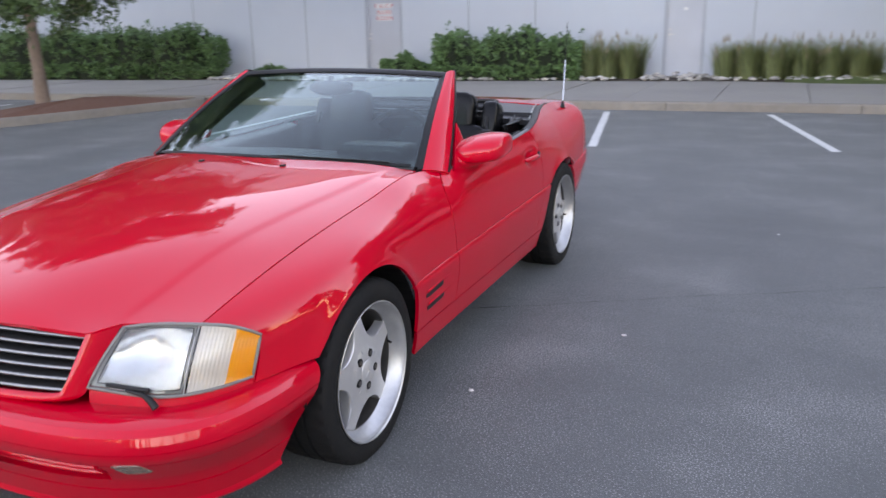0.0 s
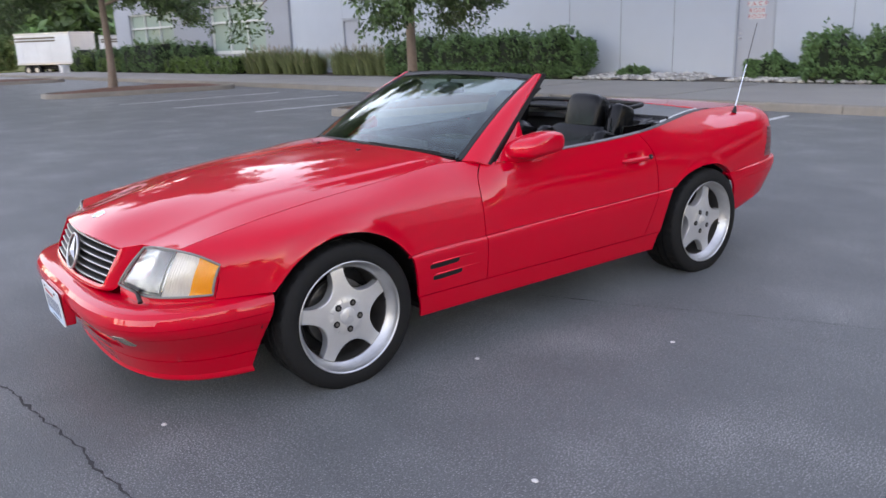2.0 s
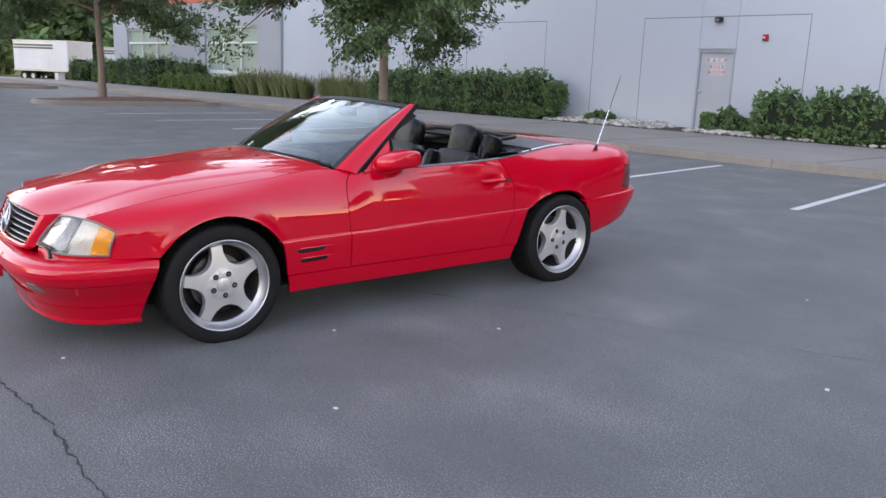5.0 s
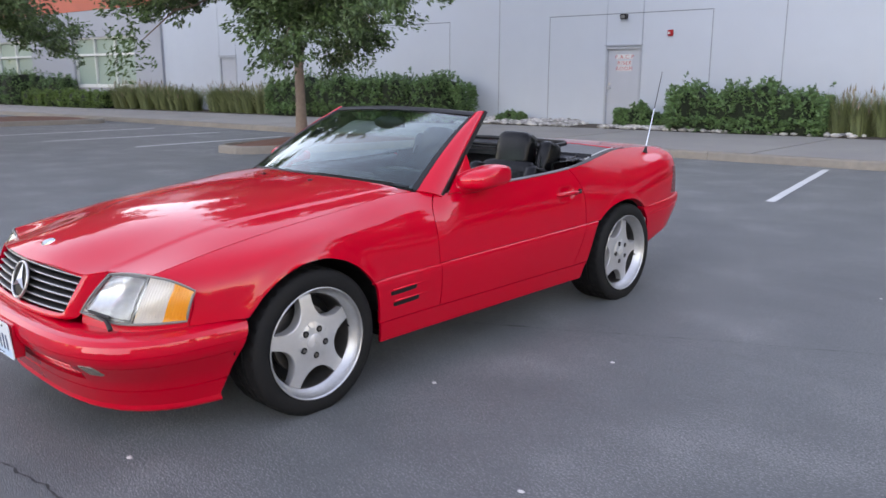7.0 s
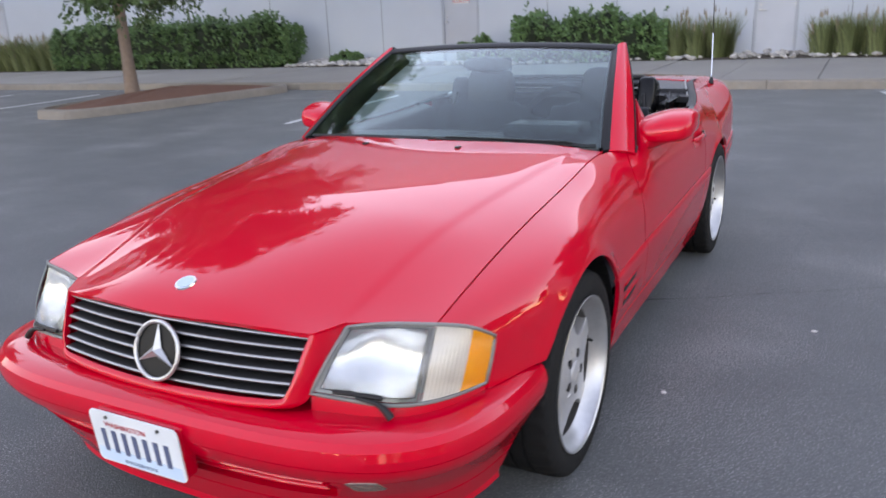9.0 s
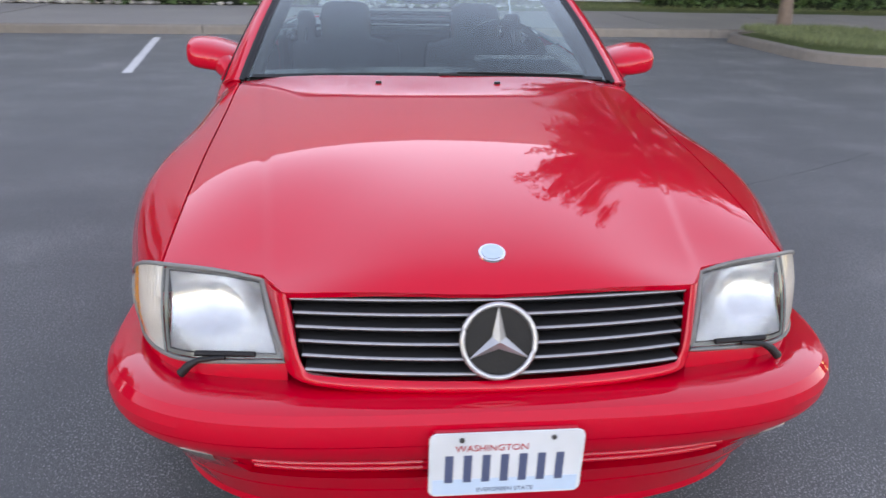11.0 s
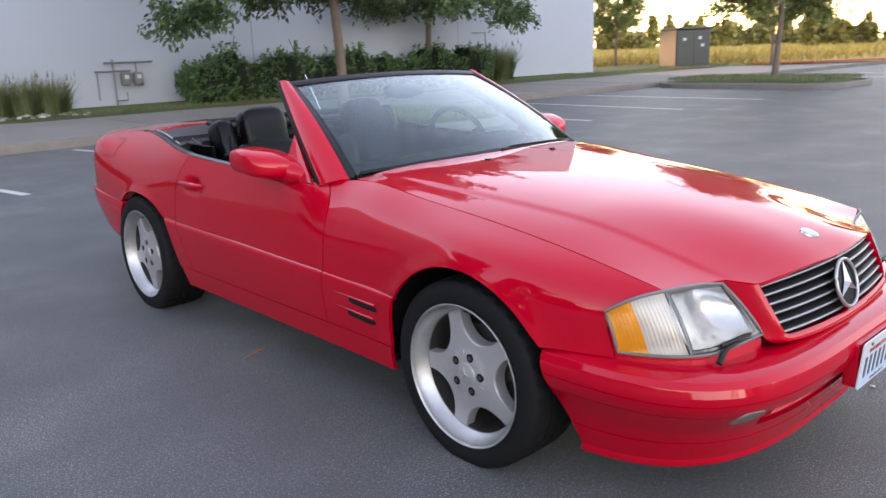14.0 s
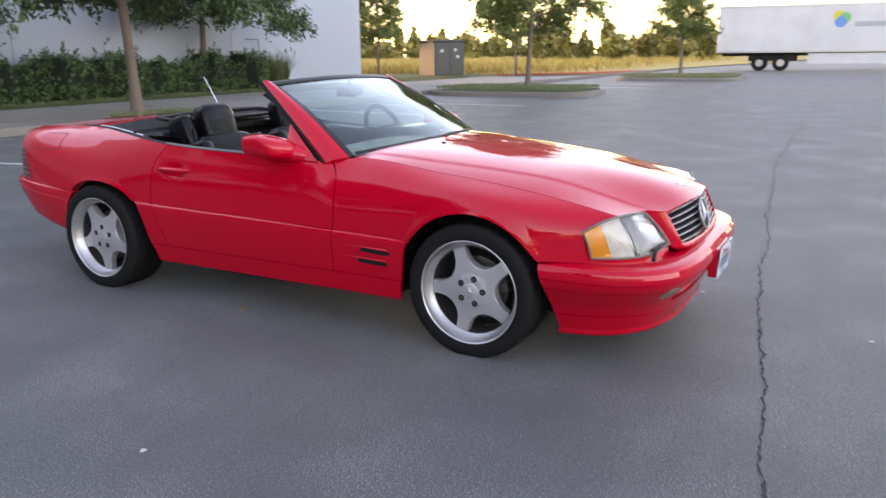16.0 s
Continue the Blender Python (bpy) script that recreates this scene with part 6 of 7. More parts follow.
# -- rear lamps, boot lid, tail --
for sx in (1, -1):
    def P(u, v, sx=sx):
        y, z = 1.932 - 0.045 * v + (0.193 + 0.045 * v) * u, 0.824 - 0.186 * v
        return sx * (side_x(y, z) + 0.0030 + 0.0022 * math.sin(v * math.pi * 12)), y, z
    panel("tail_lamp", P, lin(0, 1, 10), lin(0, 1, 43), TAIL, car, (sx, 0, 0), 0.006, "ribbed dark red tail lamp")
    if sx == 1:
        bm = bmesh.new()
        tube(bm, [(0.712, 1.688, 0.925), (0.711, 1.698, 0.95), (0.709, 1.705, 0.968)], [0.017, 0.011, 0.005], 12)
        an = part("antenna", bm, BLACKP, car, "thin silver telescopic aerial", 60)
        bm = bmesh.new()
        tube(bm, [(0.709, 1.705, 0.966), (0.684, 1.84, 1.22)], [0.0042, 0.0036], 8)
        part("antenna_rod", bm, CHROME, an, smooth=60)
        bm = bmesh.new()
        tube(bm, [(0.684, 1.84, 1.22), (0.658, 1.972, 1.47)], [0.0026, 0.0020], 8)
        part("antenna_tip", bm, BLACKP, an, smooth=60)


def boot_pt(u, v):
    y = 1.462 + (2.125 - 1.462) * v
    x = (edge_x(y) - 0.004) * u
    return x, y, edge_z(y) + 0.020 * (1 - u * u) * (1 - 0.4 * v) - 0.03 * max(0, (v - 0.85) / 0.15) ** 2


boot = panel("boot_lid", boot_pt, lin(-1, 1, 31), lin(0, 1, 22), PAINT, car, (0, 0, 1), 0.014)
panel("tail_panel", lambda u, v: (0.625 * u, 2.134 - 0.008 * abs(u) ** 4, 0.900 - 0.32 * v), lin(-1, 1, 17), lin(0, 1, 5), PAINT, car, (0, 1, 0), 0.01)

# fuel flap on the passenger's rear wing
def flap_pt(u, v, grow=0.0, out=0.0016):
    y, z = 1.608 - grow + (0.165 + 2 * grow) * u, 0.918 + grow - (0.086 + 2 * grow) * v
    return -(side_x(y, z) + out), y, z + 0.4 * out
flap = panel("fuel_flap", flap_pt, lin(0, 1, 12), lin(0, 1, 10), PAINT, car, (-1, 0, 0.5), 0.003, "red fuel filler flap")
panel("flap_gap", lambda u, v: flap_pt(u, v, 0.0032, 0.0007), lin(0, 1, 12), lin(0, 1, 10), TRIM, flap, (-1, 0, 0.5), 0.002, "dark gap round the flap")

# -- soft-top lid and folded wind screen --
def deck_pt(u, v):
    y = 0.93 + (1.456 - 0.93) * v
    return (edge_x(y) - 0.040) * u, y, edge_z(y) - 0.004 + 0.022 * (1 - u * u)
deck = panel("soft_top_lid", deck_pt, lin(-1, 1, 25), lin(0, 1, 12), VINYL, car, (0, 0, 1), 0.03, "flat black lid over the folded roof")
for sx in (1, -1):
    def P(u, v, sx=sx):
        y = 0.66 + (1.50 - 0.66) * u
        w = 0.040 * (1 - max(0, (u - 0.85) / 0.15))
        return sx * (edge_x(y) - 0.003 - w * v), y, edge_z(y) + 0.001 + 0.006 * math.sin(math.pi * v)
    panel("deck_trim", P, lin(0, 1, 30), lin(0, 1, 5), TRIM, deck, (0, 0, 1), 0.012, "black rubber edge trim")
    def P(u, v, sx=sx):
        y = 0.94 + (1.44 - 0.94) * u
        return sx * (edge_x(y) - 0.044 - 0.011 * v), y, edge_z(y) + 0.003 + 0.005 * math.sin(math.pi * v)
    panel("lid_moulding", P, lin(0, 1, 24), lin(0, 1, 5), STEEL, deck, (0, 0, 1), 0.006, "satin silver strip along the lid")
wd = [(-0.47, 0.93, 0.985), (-0.47, 1.08, 0.998), (-0.44, 1.12, 1.000), (-0.2, 1.125, 1.004), (0.2, 1.125, 1.004), (0.44, 1.12, 1.000), (0.47, 1.08, 0.998), (0.47, 0.93, 0.985), (0.44, 0.88, 0.98), (-0.44, 0.88, 0.98), (-0.47, 0.93, 0.985)]
bm = bmesh.new()
tube(bm, [(x, y, z + 0.012) for x, y, z in wd], 0.014, 10, False)
wf = part("wind_deflector", bm, TRIM, car, "black framed wind deflector folded behind the seats", 60)
panel("deflector_net", lambda u, v: (0.46 * u, 0.885 + 0.235 * v, 0.982 + 0.02 * v), (-1, 0, 1), (0, 0.5, 1), NET, wf, (0, 0, 1), 0)
for sx in (1, -1):
    bm = bmesh.new()
    tube(bm, [(sx * 0.62, 0.80, 0.895), (sx * 0.625, 0.92, 0.925), (sx * 0.60, 1.04, 0.945)], [0.008, 0.012, 0.007], 10)
    tube(bm, [(sx * 0.60, 0.80, 0.90), (sx * 0.655, 0.90, 0.925), (sx * 0.66, 0.98, 0.93)], [0.007, 0.010, 0.006], 8)
    tube(bm, [(sx * 0.655, 0.82, 0.905), (sx * 0.605, 0.92, 0.935)], 0.008, 8)
    part("roof_latch", bm, BLACKP, wf, "black roof hinge links", 60)

# -- windscreen --
ws_b = lambda u: np.array((0.688 * u, -0.655 + 0.133 * u * u, 0.922 - 0.030 * u * u))
ws_t = lambda u: np.array((0.556 * u, 0.028 + 0.045 * u * u, 1.256 - 0.020 * u * u))
def ws_pt(u, v, off=0.0):
    return ws_b(u) + (ws_t(u) - ws_b(u)) * v + np.array((0, -0.55, 0.83)) * (0.020 * math.sin(math.pi * v) + off)
ws = panel("windscreen", ws_pt, lin(-1, 1, 31), lin(0, 1, 17), GLASS, car, (0, -0.5, 0.8), 0, "raked clear windscreen")
md = ws.modifiers.new("thickness", "SOLIDIFY")
md.thickness, md.offset, md.use_rim = 0.005, -1, False
ws.visible_shadow = False
panel("screen_border", lambda u, v: ws_pt(u, 0.0 + 0.022 * v, 0.0015), lin(-0.96, 0.96, 31), lin(0, 1, 4), TRIM, ws, (0, -0.5, 0.8), 0, "black printed lower border")
panel("header_rail", lambda u, v: ws_t(u) + np.array((0, -0.034 + 0.085 * v, -0.010 + 0.022 * math.sin(math.pi * v) - 0.008 * v)), lin(-1.03, 1.03, 25), lin(0, 1, 8), TRIM, car, (0, 0, 1), 0.02, "black upper windscreen rail")
panel("cowl", lambda u, v: (0.52 * u, -0.690 + 0.105 * u * u + 0.06 * v, 0.904 - 0.032 * u * u - 0.004 * v), lin(-1, 1, 25), lin(0, 1, 4), TRIM, car, (0, 0, 1), 0.01, "black cowl below the windscreen")
for sx in (1, -1):
    pb, pt = np.array((0.784, -0.410, 0.866)), np.array((0.600, 0.112, 1.240))
    def pillar(k, v, off=0.0, sx=sx, pb=pb, pt=pt):
        g = ws_pt(1.0, v)
        o = pb + (pt - pb) * v + np.array((0.010, 0, 0.012)) * math.sin(math.pi * v)
        p = g + (o - g) * k + np.array((0.62, -0.45, 0.64)) * (0.020 * math.sin(math.pi * k) ** 0.8 + off)
        return sx * p[0], p[1], p[2]
    P = lambda u, v: pillar(0.13 + 0.87 * u, v)
    pil = panel("windscreen_pillar", P, lin(0, 1, 10), lin(-0.03, 1.0, 22), PAINT, car, (sx, -0.5, 0.5), 0.012, "red windscreen pillar")
    panel("pillar_border", lambda u, v: pillar(0.14 * u, v, 0.002), lin(0, 1, 5), lin(-0.02, 1.0, 22), TRIM, pil, (sx, -0.5, 0.5), 0.006, "black strip beside the glass")
    panel("pillar_liner", lambda u, v: pillar(0.98 * u, v, -0.014), lin(0, 1, 8), lin(-0.02, 1.0, 22), TRIM, pil, (-sx, 0.5, -0.5), 0.004, "black inner face of the pillar")
    def P(u, v, sx=sx):
        k = min(1.0, 0.945 + 0.07 * u)
        g = ws_pt(1.0, v)
        o = pb + (pt - pb) * v + np.array((0.010, 0, 0.012)) * math.sin(math.pi * v)
        p = g + (o - g) * k + np.array((0.62, -0.45, 0.64)) * (0.020 * math.sin(math.pi * k) ** 0.8 + 0.004) + np.array((-0.01, 0.03, -0.01)) * max(0, u - 0.70) / 0.30
        return sx * p[0], p[1], p[2]
    panel("window_seal", P, lin(0, 1, 7), lin(-0.02, 1.02, 18), TRIM, pil, (sx, -0.4, 0.4), 0.012, "black rubber door window seal")
    def P(u, v, sx=sx):
        g = ws_pt(0.975, v, -0.006)
        p = g + u * np.array((-0.012, 0.095, -0.066)) + np.array((-0.012, 0, 0)) * math.sin(math.pi * u)
        return sx * p[0], p[1], p[2]
    panel("pillar_lining", P, lin(0, 1, 6), lin(-0.02, 1.0, 16), TRIM, pil, (-sx, -0.4, -0.2), 0.004, "black inner pillar lining")
    panel("side_border", lambda u, v, sx=sx: ws_pt(sx * (0.986 + 0.018 * u), v, 0.0015), (0, 0.5, 1), lin(0, 1, 14), TRIM, ws, (0, -0.5, 0.8), 0, "black printed side border")
    # quarter triangle at the mirror foot
    def P(u, v, sx=sx):
        a, b, c = np.array((0.800, -0.392, 0.866)), np.array((0.715, -0.165, 1.040)), np.array((0.800, -0.185, 0.874))
        p = (a + (b - a) * v) * (1 - u) + (c + (b - c) * v) * u
        return sx * (p[0] + 0.006 * math.sin(math.pi * u) * (1 - v)), p[1], p[2]
    foot = panel("mirror_foot", P, lin(0, 1, 7), lin(0, 0.98, 9), PAINT, car, (sx, 0, 0.3), 0.015, "red triangular mirror mount")
    # mirror housing; the passenger's sits a little further back
    m_y = -0.175 if sx > 0 else -0.125
    vs, fs = [], []
    nu, nv = 40, 24
    for i in range(nu):
        for j in range(nv + 1):
            a, b = 2 * math.pi * i / nu, math.pi * (j / nv - 0.5)
            ca, sa, cb, sb = math.cos(a), math.sin(a), math.cos(b), math.sin(b)
            pw = lambda t, e: math.copysign(abs(t) ** e, t)
            x, z, y = 0.112 * pw(sb, 0.62), 0.057 * pw(cb, 0.45) * pw(sa, 0.62), (0.150 if ca < 0 else 0.115) * pw(cb, 0.5) * pw(ca, 0.85)
            y = min(y, 0.072)
            k = 1 - 0.26 * max(0, -x / 0.098)
            vs.append((sx * (0.852 + x), m_y + y * (0.92 if x > 0 else 1.0) + 0.18 * (x + 0.098) * 0.35, 0.940 + z * k + 0.08 * x - 0.026 * max(0, -y / 0.158) ** 1.3))
    for i in range(nu):
        for j in range(nv):
            i2 = (i + 1) % nu
            q = (i * (nv + 1) + j, i2 * (nv + 1) + j, i2 * (nv + 1) + j + 1, i * (nv + 1) + j + 1)
            fs.append(q if sx > 0 else q[::-1])
    mh = mesh("door_mirror", vs, fs, PAINT, car, "rounded red door mirror", True)
    mh.data.set_sharp_from_angle(angle=radians(50))
    def P(u, v, sx=sx, m_y=m_y):
        return sx * (0.805 + 0.110 * u), m_y + 0.0755 + 0.004 * u, 0.912 + 0.050 * v + 0.011 * u
    panel("mirror_glass", P, (0, 0.5, 1), (0, 0.5, 1), MIRROR, mh, (0, 1, 0), 0.002, "silvered mirror glass")
    bm = bmesh.new()
    tube(bm, [(sx * 0.765, -0.315, 0.876), (sx * 0.785, -0.275, 0.890), (sx * 0.815, m_y - 0.055, 0.908), (sx * 0.87, m_y - 0.015, 0.928)], [0.026, 0.044, 0.054, 0.054], 14)
    part("mirror_arm", bm, PAINT, mh, smooth=60)
# wipers
bm = bmesh.new()
tube(bm, [ws_pt(0.02, -0.005, 0.008), ws_pt(0.35, -0.01, 0.007), ws_pt(0.80, 0.0, 0.004)], [0.007, 0.005, 0.004], 6)
wp = part("wiper_arm", bm, TRIM, car, "black windscreen wiper lying at the base", 60)
bm = bmesh.new()
tube(bm, [ws_pt(u, 0.02, 0.005) for u in lin(0.12, 0.84, 10)], 0.0035, 6)
part("wiper_rubber", bm, BLACKP, wp)
bm = bmesh.new()
bmesh.ops.create_uvsphere(bm, u_segments=20, v_segments=12, radius=1, matrix=Matrix.Translation((0, -0.045, 1.168)) @ Matrix.Diagonal((0.125, 0.026, 0.036, 1)))
im = part("rear_view_mirror", bm, BLACKP, car, "black inside mirror", 60)
bm = bmesh.new()
tube(bm, [(0, -0.045, 1.19), (0, -0.04, 1.205), (0, -0.03, 1.222)], 0.012, 8)
part("mirror_stalk", bm, BLACKP, im)
panel("inner_mirror_glass", lambda u, v: (0.11 * u, -0.0185, 1.168 + 0.028 * v), (-1, 0, 1), (-1, 0, 1), MIRROR, im, (0, 1, 0), 0.001)

# -- cabin --
bm = bmesh.new()
box(bm, -0.70, 0.70, -0.45, 1.02, 0.24, 0.28, 0.01)
part("cabin_floor", bm, FABRIC, car, "black carpet")
panel("rear_bulkhead", lambda u, v: (0.70 * u, 0.86 + 0.16 * v, 0.30 + 0.66 * v), lin(-1, 1, 9), lin(0, 1, 7), FABRIC, car, (0, -1, 0.3), 0.02, "black lined rear shelf")
for sx in (1, -1):
    panel("rear_lining", lambda u, v, sx=sx: (sx * (0.66 - 0.02 * v), 0.66 + 0.42 * u, 0.93 - 0.60 * v), (0, 0.5, 1), (0, 0.5, 1), LEATHER, car, (-sx, 0, 0), 0.02, "black side lining")
dash = panel("dashboard", lambda u, v: ((0.650 + 0.035 * v) * u, -0.615 + 0.125 * u * u * (1 - v) + 0.435 * v, 0.902 - 0.024 * u * u * (1 - v) + 0.012 * math.cos(2 * u) - 0.02 * v**2 - (0.20 * ((v - 0.8) / 0.2) ** 1.5 if v > 0.8 else 0)), lin(-1, 1, 25), lin(0, 1, 21), LEATHER, car, (0, 0, 1), 0.03, "black padded dashboard")
bm = bmesh.new()
box(bm, -0.65, 0.65, -0.24, -0.16, 0.45, 0.74, 0.03, seg=2)
part("lower_dash", bm, LEATHER, dash)
bm = bmesh.new()
box(bm, 0.20, 0.54, -0.36, -0.18, 0.885, 0.945, 0.028, seg=3)
part("instrument_hood", bm, LEATHER, dash, smooth=50)
bm = bmesh.new()
box(bm, -0.11, 0.11, -0.2, 0.72, 0.28, 0.56, 0.03, seg=2)
part("centre_console", bm, LEATHER, car, "black centre console", 50)
sw_m = Matrix.Translation((0.355, -0.055, 0.885)) @ Matrix.Rotation(radians(65), 4, "X")
bm = bmesh.new()
tube(bm, [sw_m @ Vector((0.19 * math.cos(a), 0.19 * math.sin(a), 0)) for a in lin(0, 2 * math.pi, 41)], 0.015, 10, False)
sw = part("steering_wheel", bm, LEATHER, car, "black leather steering wheel", 60)
bm = bmesh.new()
box(bm, -0.075, 0.075, -0.065, 0.055, -0.02, 0.025, 0.02, sw_m, 2)
part("wheel_hub", bm, LEATHER, sw, smooth=50)
for a in (20, 160, 215, 325):
    bm = bmesh.new()
    tube(bm, [sw_m @ Vector((0.05 * math.cos(radians(a)), 0.05 * math.sin(radians(a)), 0)), sw_m @ Vector((0.185 * math.cos(radians(a)), 0.185 * math.sin(radians(a)), 0))], [0.018, 0.013], 8)
    part("wheel_spoke", bm, LEATHER, sw)


def soft_box(name, sx0, sy0, sz0, m, material, parent, label="", e=0.35, n=22):
    """A padded cushion shape."""
    vs, fs = [], []
    pw = lambda t, k: math.copysign(abs(t) ** k, t)
    for i in range(n):
        for j in range(n // 2 + 1):
            a, b = 2 * math.pi * i / n, math.pi * (j / (n // 2) - 0.5)
            vs.append(m @ Vector((sx0 * pw(math.cos(b), e) * pw(math.cos(a), e), sy0 * pw(math.cos(b), e) * pw(math.sin(a), e), sz0 * pw(math.sin(b), e))))
    h = n // 2 + 1
    for i in range(n):
        for j in range(h - 1):
            i2 = (i + 1) % n
            fs.append((i * h + j, i2 * h + j, i2 * h + j + 1, i * h + j + 1))
    ob = mesh(name, vs, fs, material, parent, label, True)
    return ob


for cx in (0.335, -0.335):
    back = Matrix.Translation((cx, 0.62, 0.62)) @ Matrix.Rotation(radians(-17), 4, "X")
    seat = soft_box("seat", 0.26, 0.27, 0.085, pose(cx, 0.34, 0.44, 6), LEATHER, car, "black leather sports seat with large headrest")
    soft_box("backrest", 0.245, 0.075, 0.31, back, LEATHER, seat, "padded black leather backrest")
    for s in (1, -1):
        soft_box("side_bolster", 0.045, 0.095, 0.30, back @ Matrix.Translation((s * 0.225, -0.035, -0.02)), LEATHER, seat, n=16)
        soft_box("cushion_bolster", 0.05, 0.25, 0.075, pose(cx + s * 0.235, 0.33, 0.47, 6), LEATHER, seat, n=16)
    for k in range(4):
        soft_box("backrest_rib", 0.17, 0.02, 0.052, back @ Matrix.Translation((0, -0.068, -0.2 + 0.115 * k)), LEATHER, seat, e=0.5, n=14)
    soft_box("headrest", 0.130, 0.068, 0.128, Matrix.Translation((cx, 0.735, 0.968)) @ Matrix.Rotation(radians(-14), 4, "X"), LEATHER, seat, "broad padded black headrest", 0.45)
    s = 1 if cx > 0 else -1
    tw = soft_box("belt_guide", 0.048, 0.080, 0.135, Matrix.Translation((cx + s * 0.205, 0.785, 0.905)) @ Matrix.Rotation(radians(-18), 4, "X"), LEATHER, seat, "leather-covered belt guide", 0.4, 16)
    bm = bmesh.new()
    tube(bm, [(cx + s * 0.20, 0.715, 0.965), (cx + s * 0.225, 0.66, 0.80), (cx + s * 0.25, 0.50, 0.52)], 0.008, 6)
    part("seat_belt", bm, FABRIC, seat, "black seat belt")

# -- underside and wheel housings --
bm = bmesh.new()
box(bm, -0.56, 0.56, -1.95, 1.45, 0.19, 0.25)
part("underbody", bm, TRIM, car, "black underside")
bm = bmesh.new()
box(bm, -0.78, 0.78, -0.84, 0.76, 0.235, 0.26)
part("floor_pan", bm, TRIM, car)
for sx in (1, -1):
    for yc, zc_, rr in ((-1.262, 0.31, 0.400), (1.225, 0.31, 0.40)):
        vs, fs = [], []
        n = 24
        for k in range(n + 1):
            a = radians(8 + 164 * k / n)
            for x in (0.835 if yc < 0 else 0.800, 0.50):
                vs.append((sx * x, yc + rr * math.cos(a) * (1.0 if x < 0.79 else 0.985), zc_ + rr * math.sin(a) * (0.98 if yc < 0 else 0.90)))
            if k:
                fs.append((2 * k - 2, 2 * k - 1, 2 * k + 1, 2 * k))
        fs.append(tuple(range(1, 2 * n + 2, 2)))
        mesh("wheel_housing", vs, fs, TRIM, car, "black wheel arch liner")


# -- wheels --
TY, HUB = 0.3235, 0.310


def tread(k, j):
    if j in (6, 7, 17, 18) and k % 4 == 0:
        return 0.007
    if 7 < j < 17 and (k + j // 3 * 2) % 6 == 0:
        return 0.004
    return 0


ty_prof = [(0.236, 0.028), (0.244, 0.036), (0.262, 0.0405), (0.280, 0.040), (0.297, 0.036), (0.3085, 0.027), (0.3132, 0.010), (0.3145, -0.012), (0.3147, -0.035), (0.307, -0.037), (0.307, -0.046), (0.3150, -0.048),
           (0.3150, -0.085), (0.307, -0.087), (0.307, -0.097), (0.3150, -0.099), (0.3147, -0.140), (0.3145, -0.165), (0.3125, -0.182), (0.3065, -0.200), (0.29, -0.214), (0.262, -0.218), (0.236, -0.205)]
rim_prof = [(0.2365, 0.030), (0.2445, 0.0375), (0.2455, 0.041), (0.2425, 0.0425), (0.2375, 0.038), (0.2345, 0.020), (0.222, 0.002), (0.2135, -0.010), (0.2105, -0.0125), (0.2085, -0.020), (0.2065, -0.06), (0.205, -0.10), (0.215, -0.15), (0.235, -0.205)]


def star_outline():
    """Five broad spokes with round bays between them."""
    pts = []
    for k in range(5):
        a = radians(90 + 72 * k)
        r, w = 0.2115, radians(8.6)
        A, B = (r, a + w), (r, a + radians(72) - w)
        pts += [(r, a - w * 0.6), (r, a), (r, a + w * 0.6)]
        pa, pb = np.array((r * math.cos(A[1]), r * math.sin(A[1]))), np.array((r * math.cos(B[1]), r * math.sin(B[1])))
        m = a + radians(36)
        c1 = np.array((math.cos(a + radians(13)), math.sin(a + radians(13)))) * 0.105
        c2 = np.array((math.cos(a + radians(59)), math.sin(a + radians(59)))) * 0.105
        c1, c2 = c1 * 1.0, c2 * 1.0
        for s in lin(0, 1, 15):
            p = (1 - s) ** 3 * pa + 3 * (1 - s) ** 2 * s * c1 + 3 * (1 - s) * s * s * c2 + s**3 * pb
            pts.append((float(np.hypot(*p)), math.atan2(p[1], p[0])))
    return pts


def spoke_disc(parent):
    ol = star_outline()
    n = len(ol)
    vs, fs = [], []
    def face_x(r):
        return 0.006 - 0.016 * (r / 0.21) ** 2 + (0.004 if r < 0.075 else 0)
    rows = []
    for sc in (0.10, 0.16, 0.22, 0.28, 0.34, 0.40, 0.46, 0.52, 0.58, 0.64, 0.70, 0.76, 0.82, 0.87, 0.91, 0.94, 0.965, 0.985, 1.0):
        row = []
        for r, a in ol:
            rr = r * sc
            drop = {0.985: 0.0025, 1.0: 0.008}.get(sc, 0.0)
            row.append(len(vs))
            vs.append((face_x(rr) - drop, rr * math.cos(a), rr * math.sin(a)))
        rows.append(row)
    back = []
    for r, a in ol:
        back.append(len(vs))
        vs.append((-0.045, r * math.cos(a), r * math.sin(a)))
    rows.append(back)
    for ra, rb in zip(rows, rows[1:]):
        for k in range(n):
            fs.append((ra[k], ra[(k + 1) % n], rb[(k + 1) % n], rb[k]))
    fs.append(tuple(rows[0])[::-1])
    ob = mesh("spoke_star", vs, fs, SATIN, parent, "satin silver five-spoke star", True)
    ob.data.set_sharp_from_angle(angle=radians(50))
    return ob


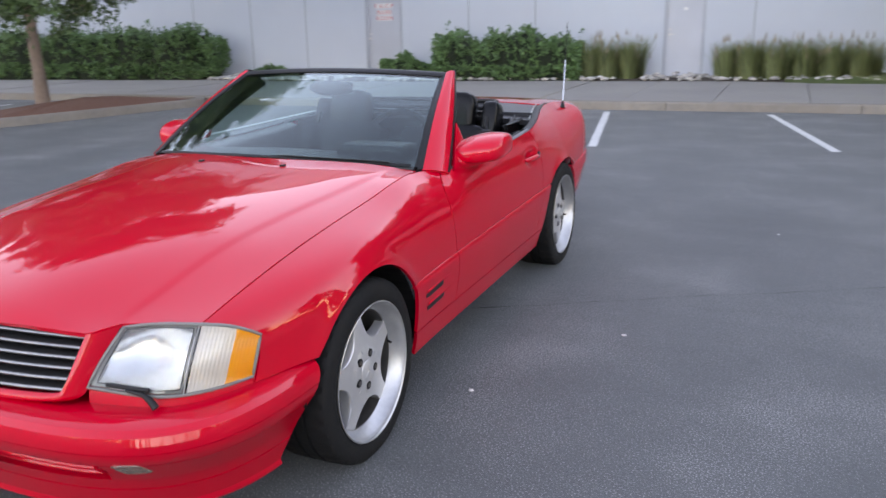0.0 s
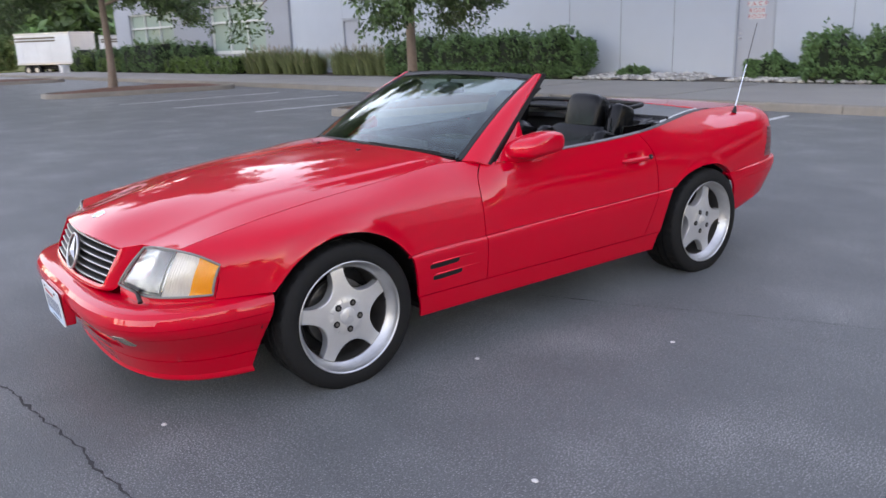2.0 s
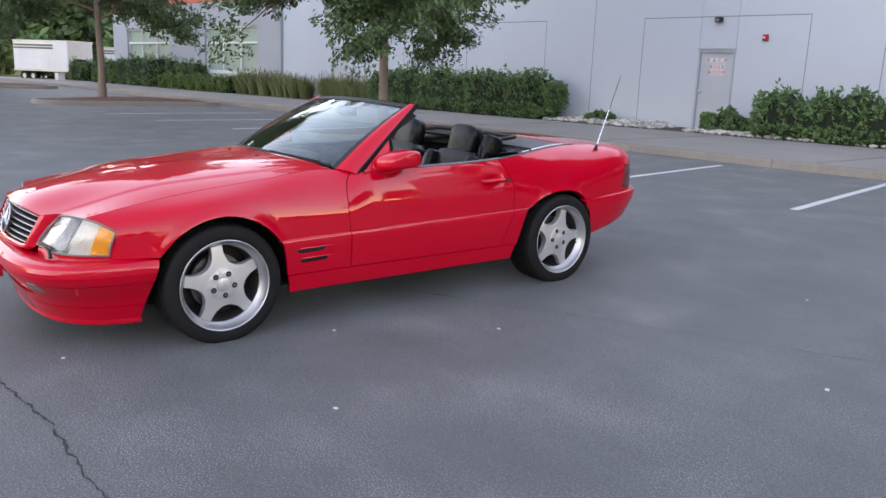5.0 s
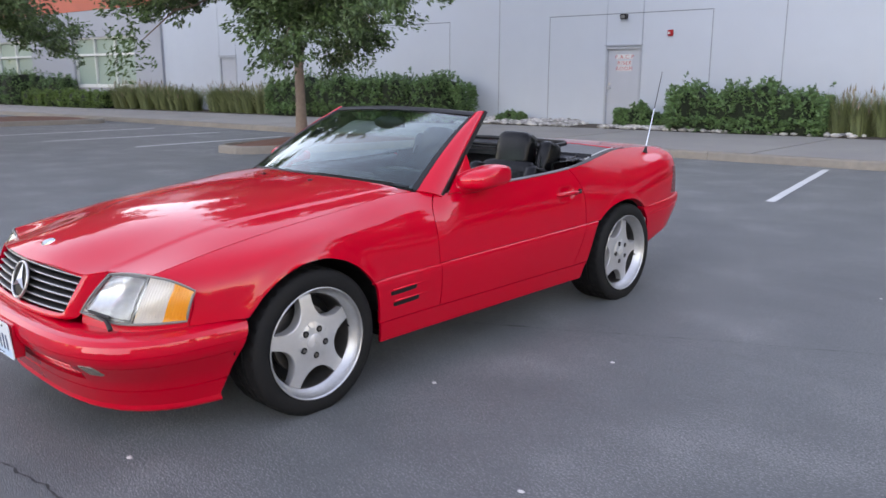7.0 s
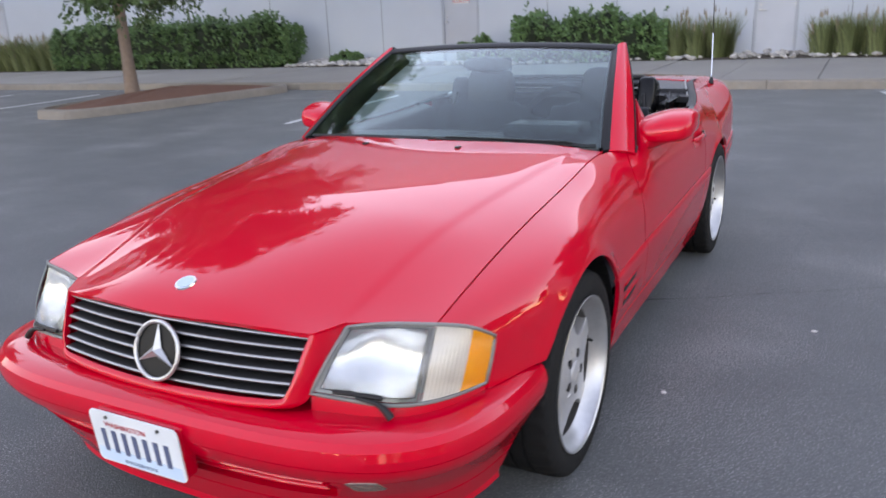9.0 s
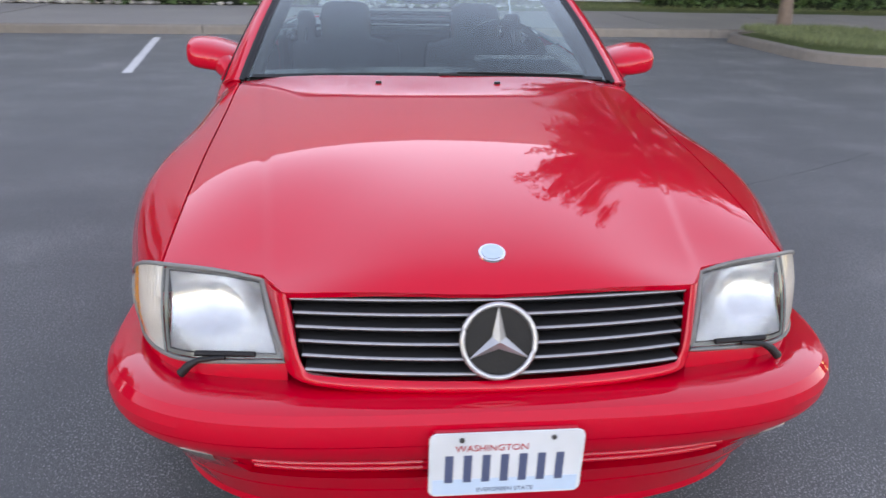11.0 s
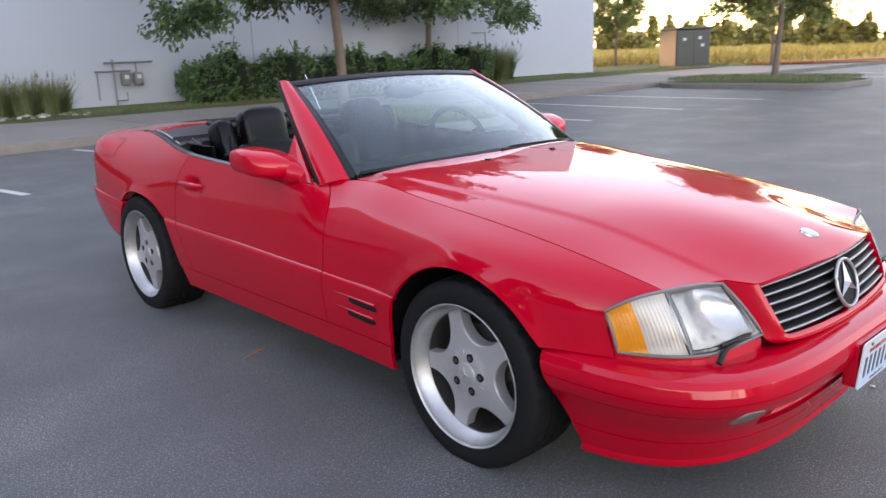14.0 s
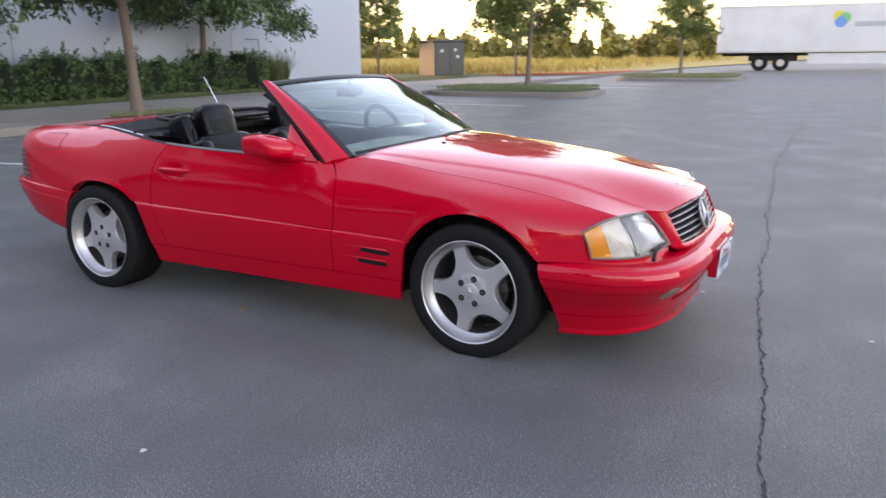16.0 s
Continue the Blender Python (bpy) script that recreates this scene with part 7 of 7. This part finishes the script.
def wheel(sx, y):
    w = lathe("wheel", rim_prof, 96, LIP, car, "silver five-spoke alloy wheel with low black tyre")
    w.matrix_basis = Matrix.Translation((sx * (0.814 if y < 0 else 0.813), y, HUB)) @ (Matrix.Identity(4) if sx > 0 else Matrix.Rotation(math.pi, 4, "Z")) @ Matrix.Rotation(radians(WROT[(sx, y > 0)]), 4, "X")
    k = TY / 0.315
    ty = lathe("tyre", [(0.236 + (r - 0.236) * (TY - 0.236) / (0.315 - 0.236), x) for r, x in ty_prof], 144, RUBBER, w, "low-profile black tyre", 50, tread)
    rot, inv = w.matrix_basis.to_3x3(), w.matrix_basis.to_3x3().inverted()
    for v in ty.data.vertices:
        p = rot @ v.co
        if p.z < -HUB:
            p.z = -HUB
            v.co = inv @ p
    lathe("rim_barrel", [(0.2045, -0.012), (0.2035, -0.06), (0.2, -0.10), (0.2, -0.2)], 48, DISC, w, "dark inner barrel")
    spoke_disc(w)
    lathe("brake_disc", [(0.05, -0.075), (0.148, -0.075), (0.150, -0.08), (0.150, -0.095)], 48, DISC, w, "steel brake disc")
    # added black disc stands in for the shade behind the spokes
    lathe("shade_disc", [(0.02, -0.12), (0.198, -0.12)], 32, TRIM, w, "black disc standing in for the shade inside the wheel")
    bm = bmesh.new()
    box(bm, -0.11, -0.06, 0.06, 0.15, -0.06, 0.07, 0.01)
    part("brake_caliper", bm, DISC, w)
    cap = lathe("centre_cap", [(0.0005, 0.0165), (0.028, 0.0155), (0.0365, 0.012), (0.039, 0.005)], 32, SATIN, w, "silver centre cap")
    bm = bmesh.new()
    for k in range(3):
        a = radians(90 + 120 * k)
        p = [bm.verts.new((0.0165, 0.029 * math.cos(a), 0.029 * math.sin(a))), bm.verts.new((0.0165, 0.005 * math.cos(a + 1.05), 0.004 * math.sin(a + 1.05))), bm.verts.new((0.019, 0, 0)), bm.verts.new((0.0165, 0.004 * math.cos(a - 1.05), 0.004 * math.sin(a - 1.05)))]
        bm.faces.new(p[:3])
        bm.faces.new((p[0], p[2], p[3]))
    part("cap_star", bm, LIP, cap)
    for k in range(5):
        a = radians(54 + 72 * k)
        # black disc just proud of the face: the bolt hole's shade as colour
        bm = bmesh.new()
        tube(bm, [(-0.01, 0.0605 * math.cos(a), 0.0605 * math.sin(a)), (0.0098, 0.0605 * math.cos(a), 0.0605 * math.sin(a))], [0.0150, 0.0150], 14)
        part("lug_shade", bm, TRIM, w)
        bm = bmesh.new()
        tube(bm, [(0.0, 0.0605 * math.cos(a), 0.0605 * math.sin(a)), (0.013, 0.0605 * math.cos(a), 0.0605 * math.sin(a))], [0.0085, 0.0075], 6)
        part("lug_bolt", bm, DISC, w)
    bm = bmesh.new()
    tube(bm, [(-0.012, 0.203, 0.0), (0.004, 0.196, 0.0)], 0.0045, 8)
    part("valve", bm, BLACKP, w)
    return w


WROT = {(1, False): 8, (1, True): -14, (-1, False): 20, (-1, True): 35}
for sx in (1, -1):
    for y in (-1.256, 1.250 if sx > 0 else 1.268):
        wheel(sx, y)

# the body sits a touch lower at the nose on its springs
sag = Matrix.Translation((0, 0.004, -0.006)) @ Matrix.Rotation(0.0016, 4, "X")
for ob in car.children:
    if not ob.name.startswith("wheel.") and ob.name != "wheel":
        ob.matrix_basis = sag @ ob.matrix_basis
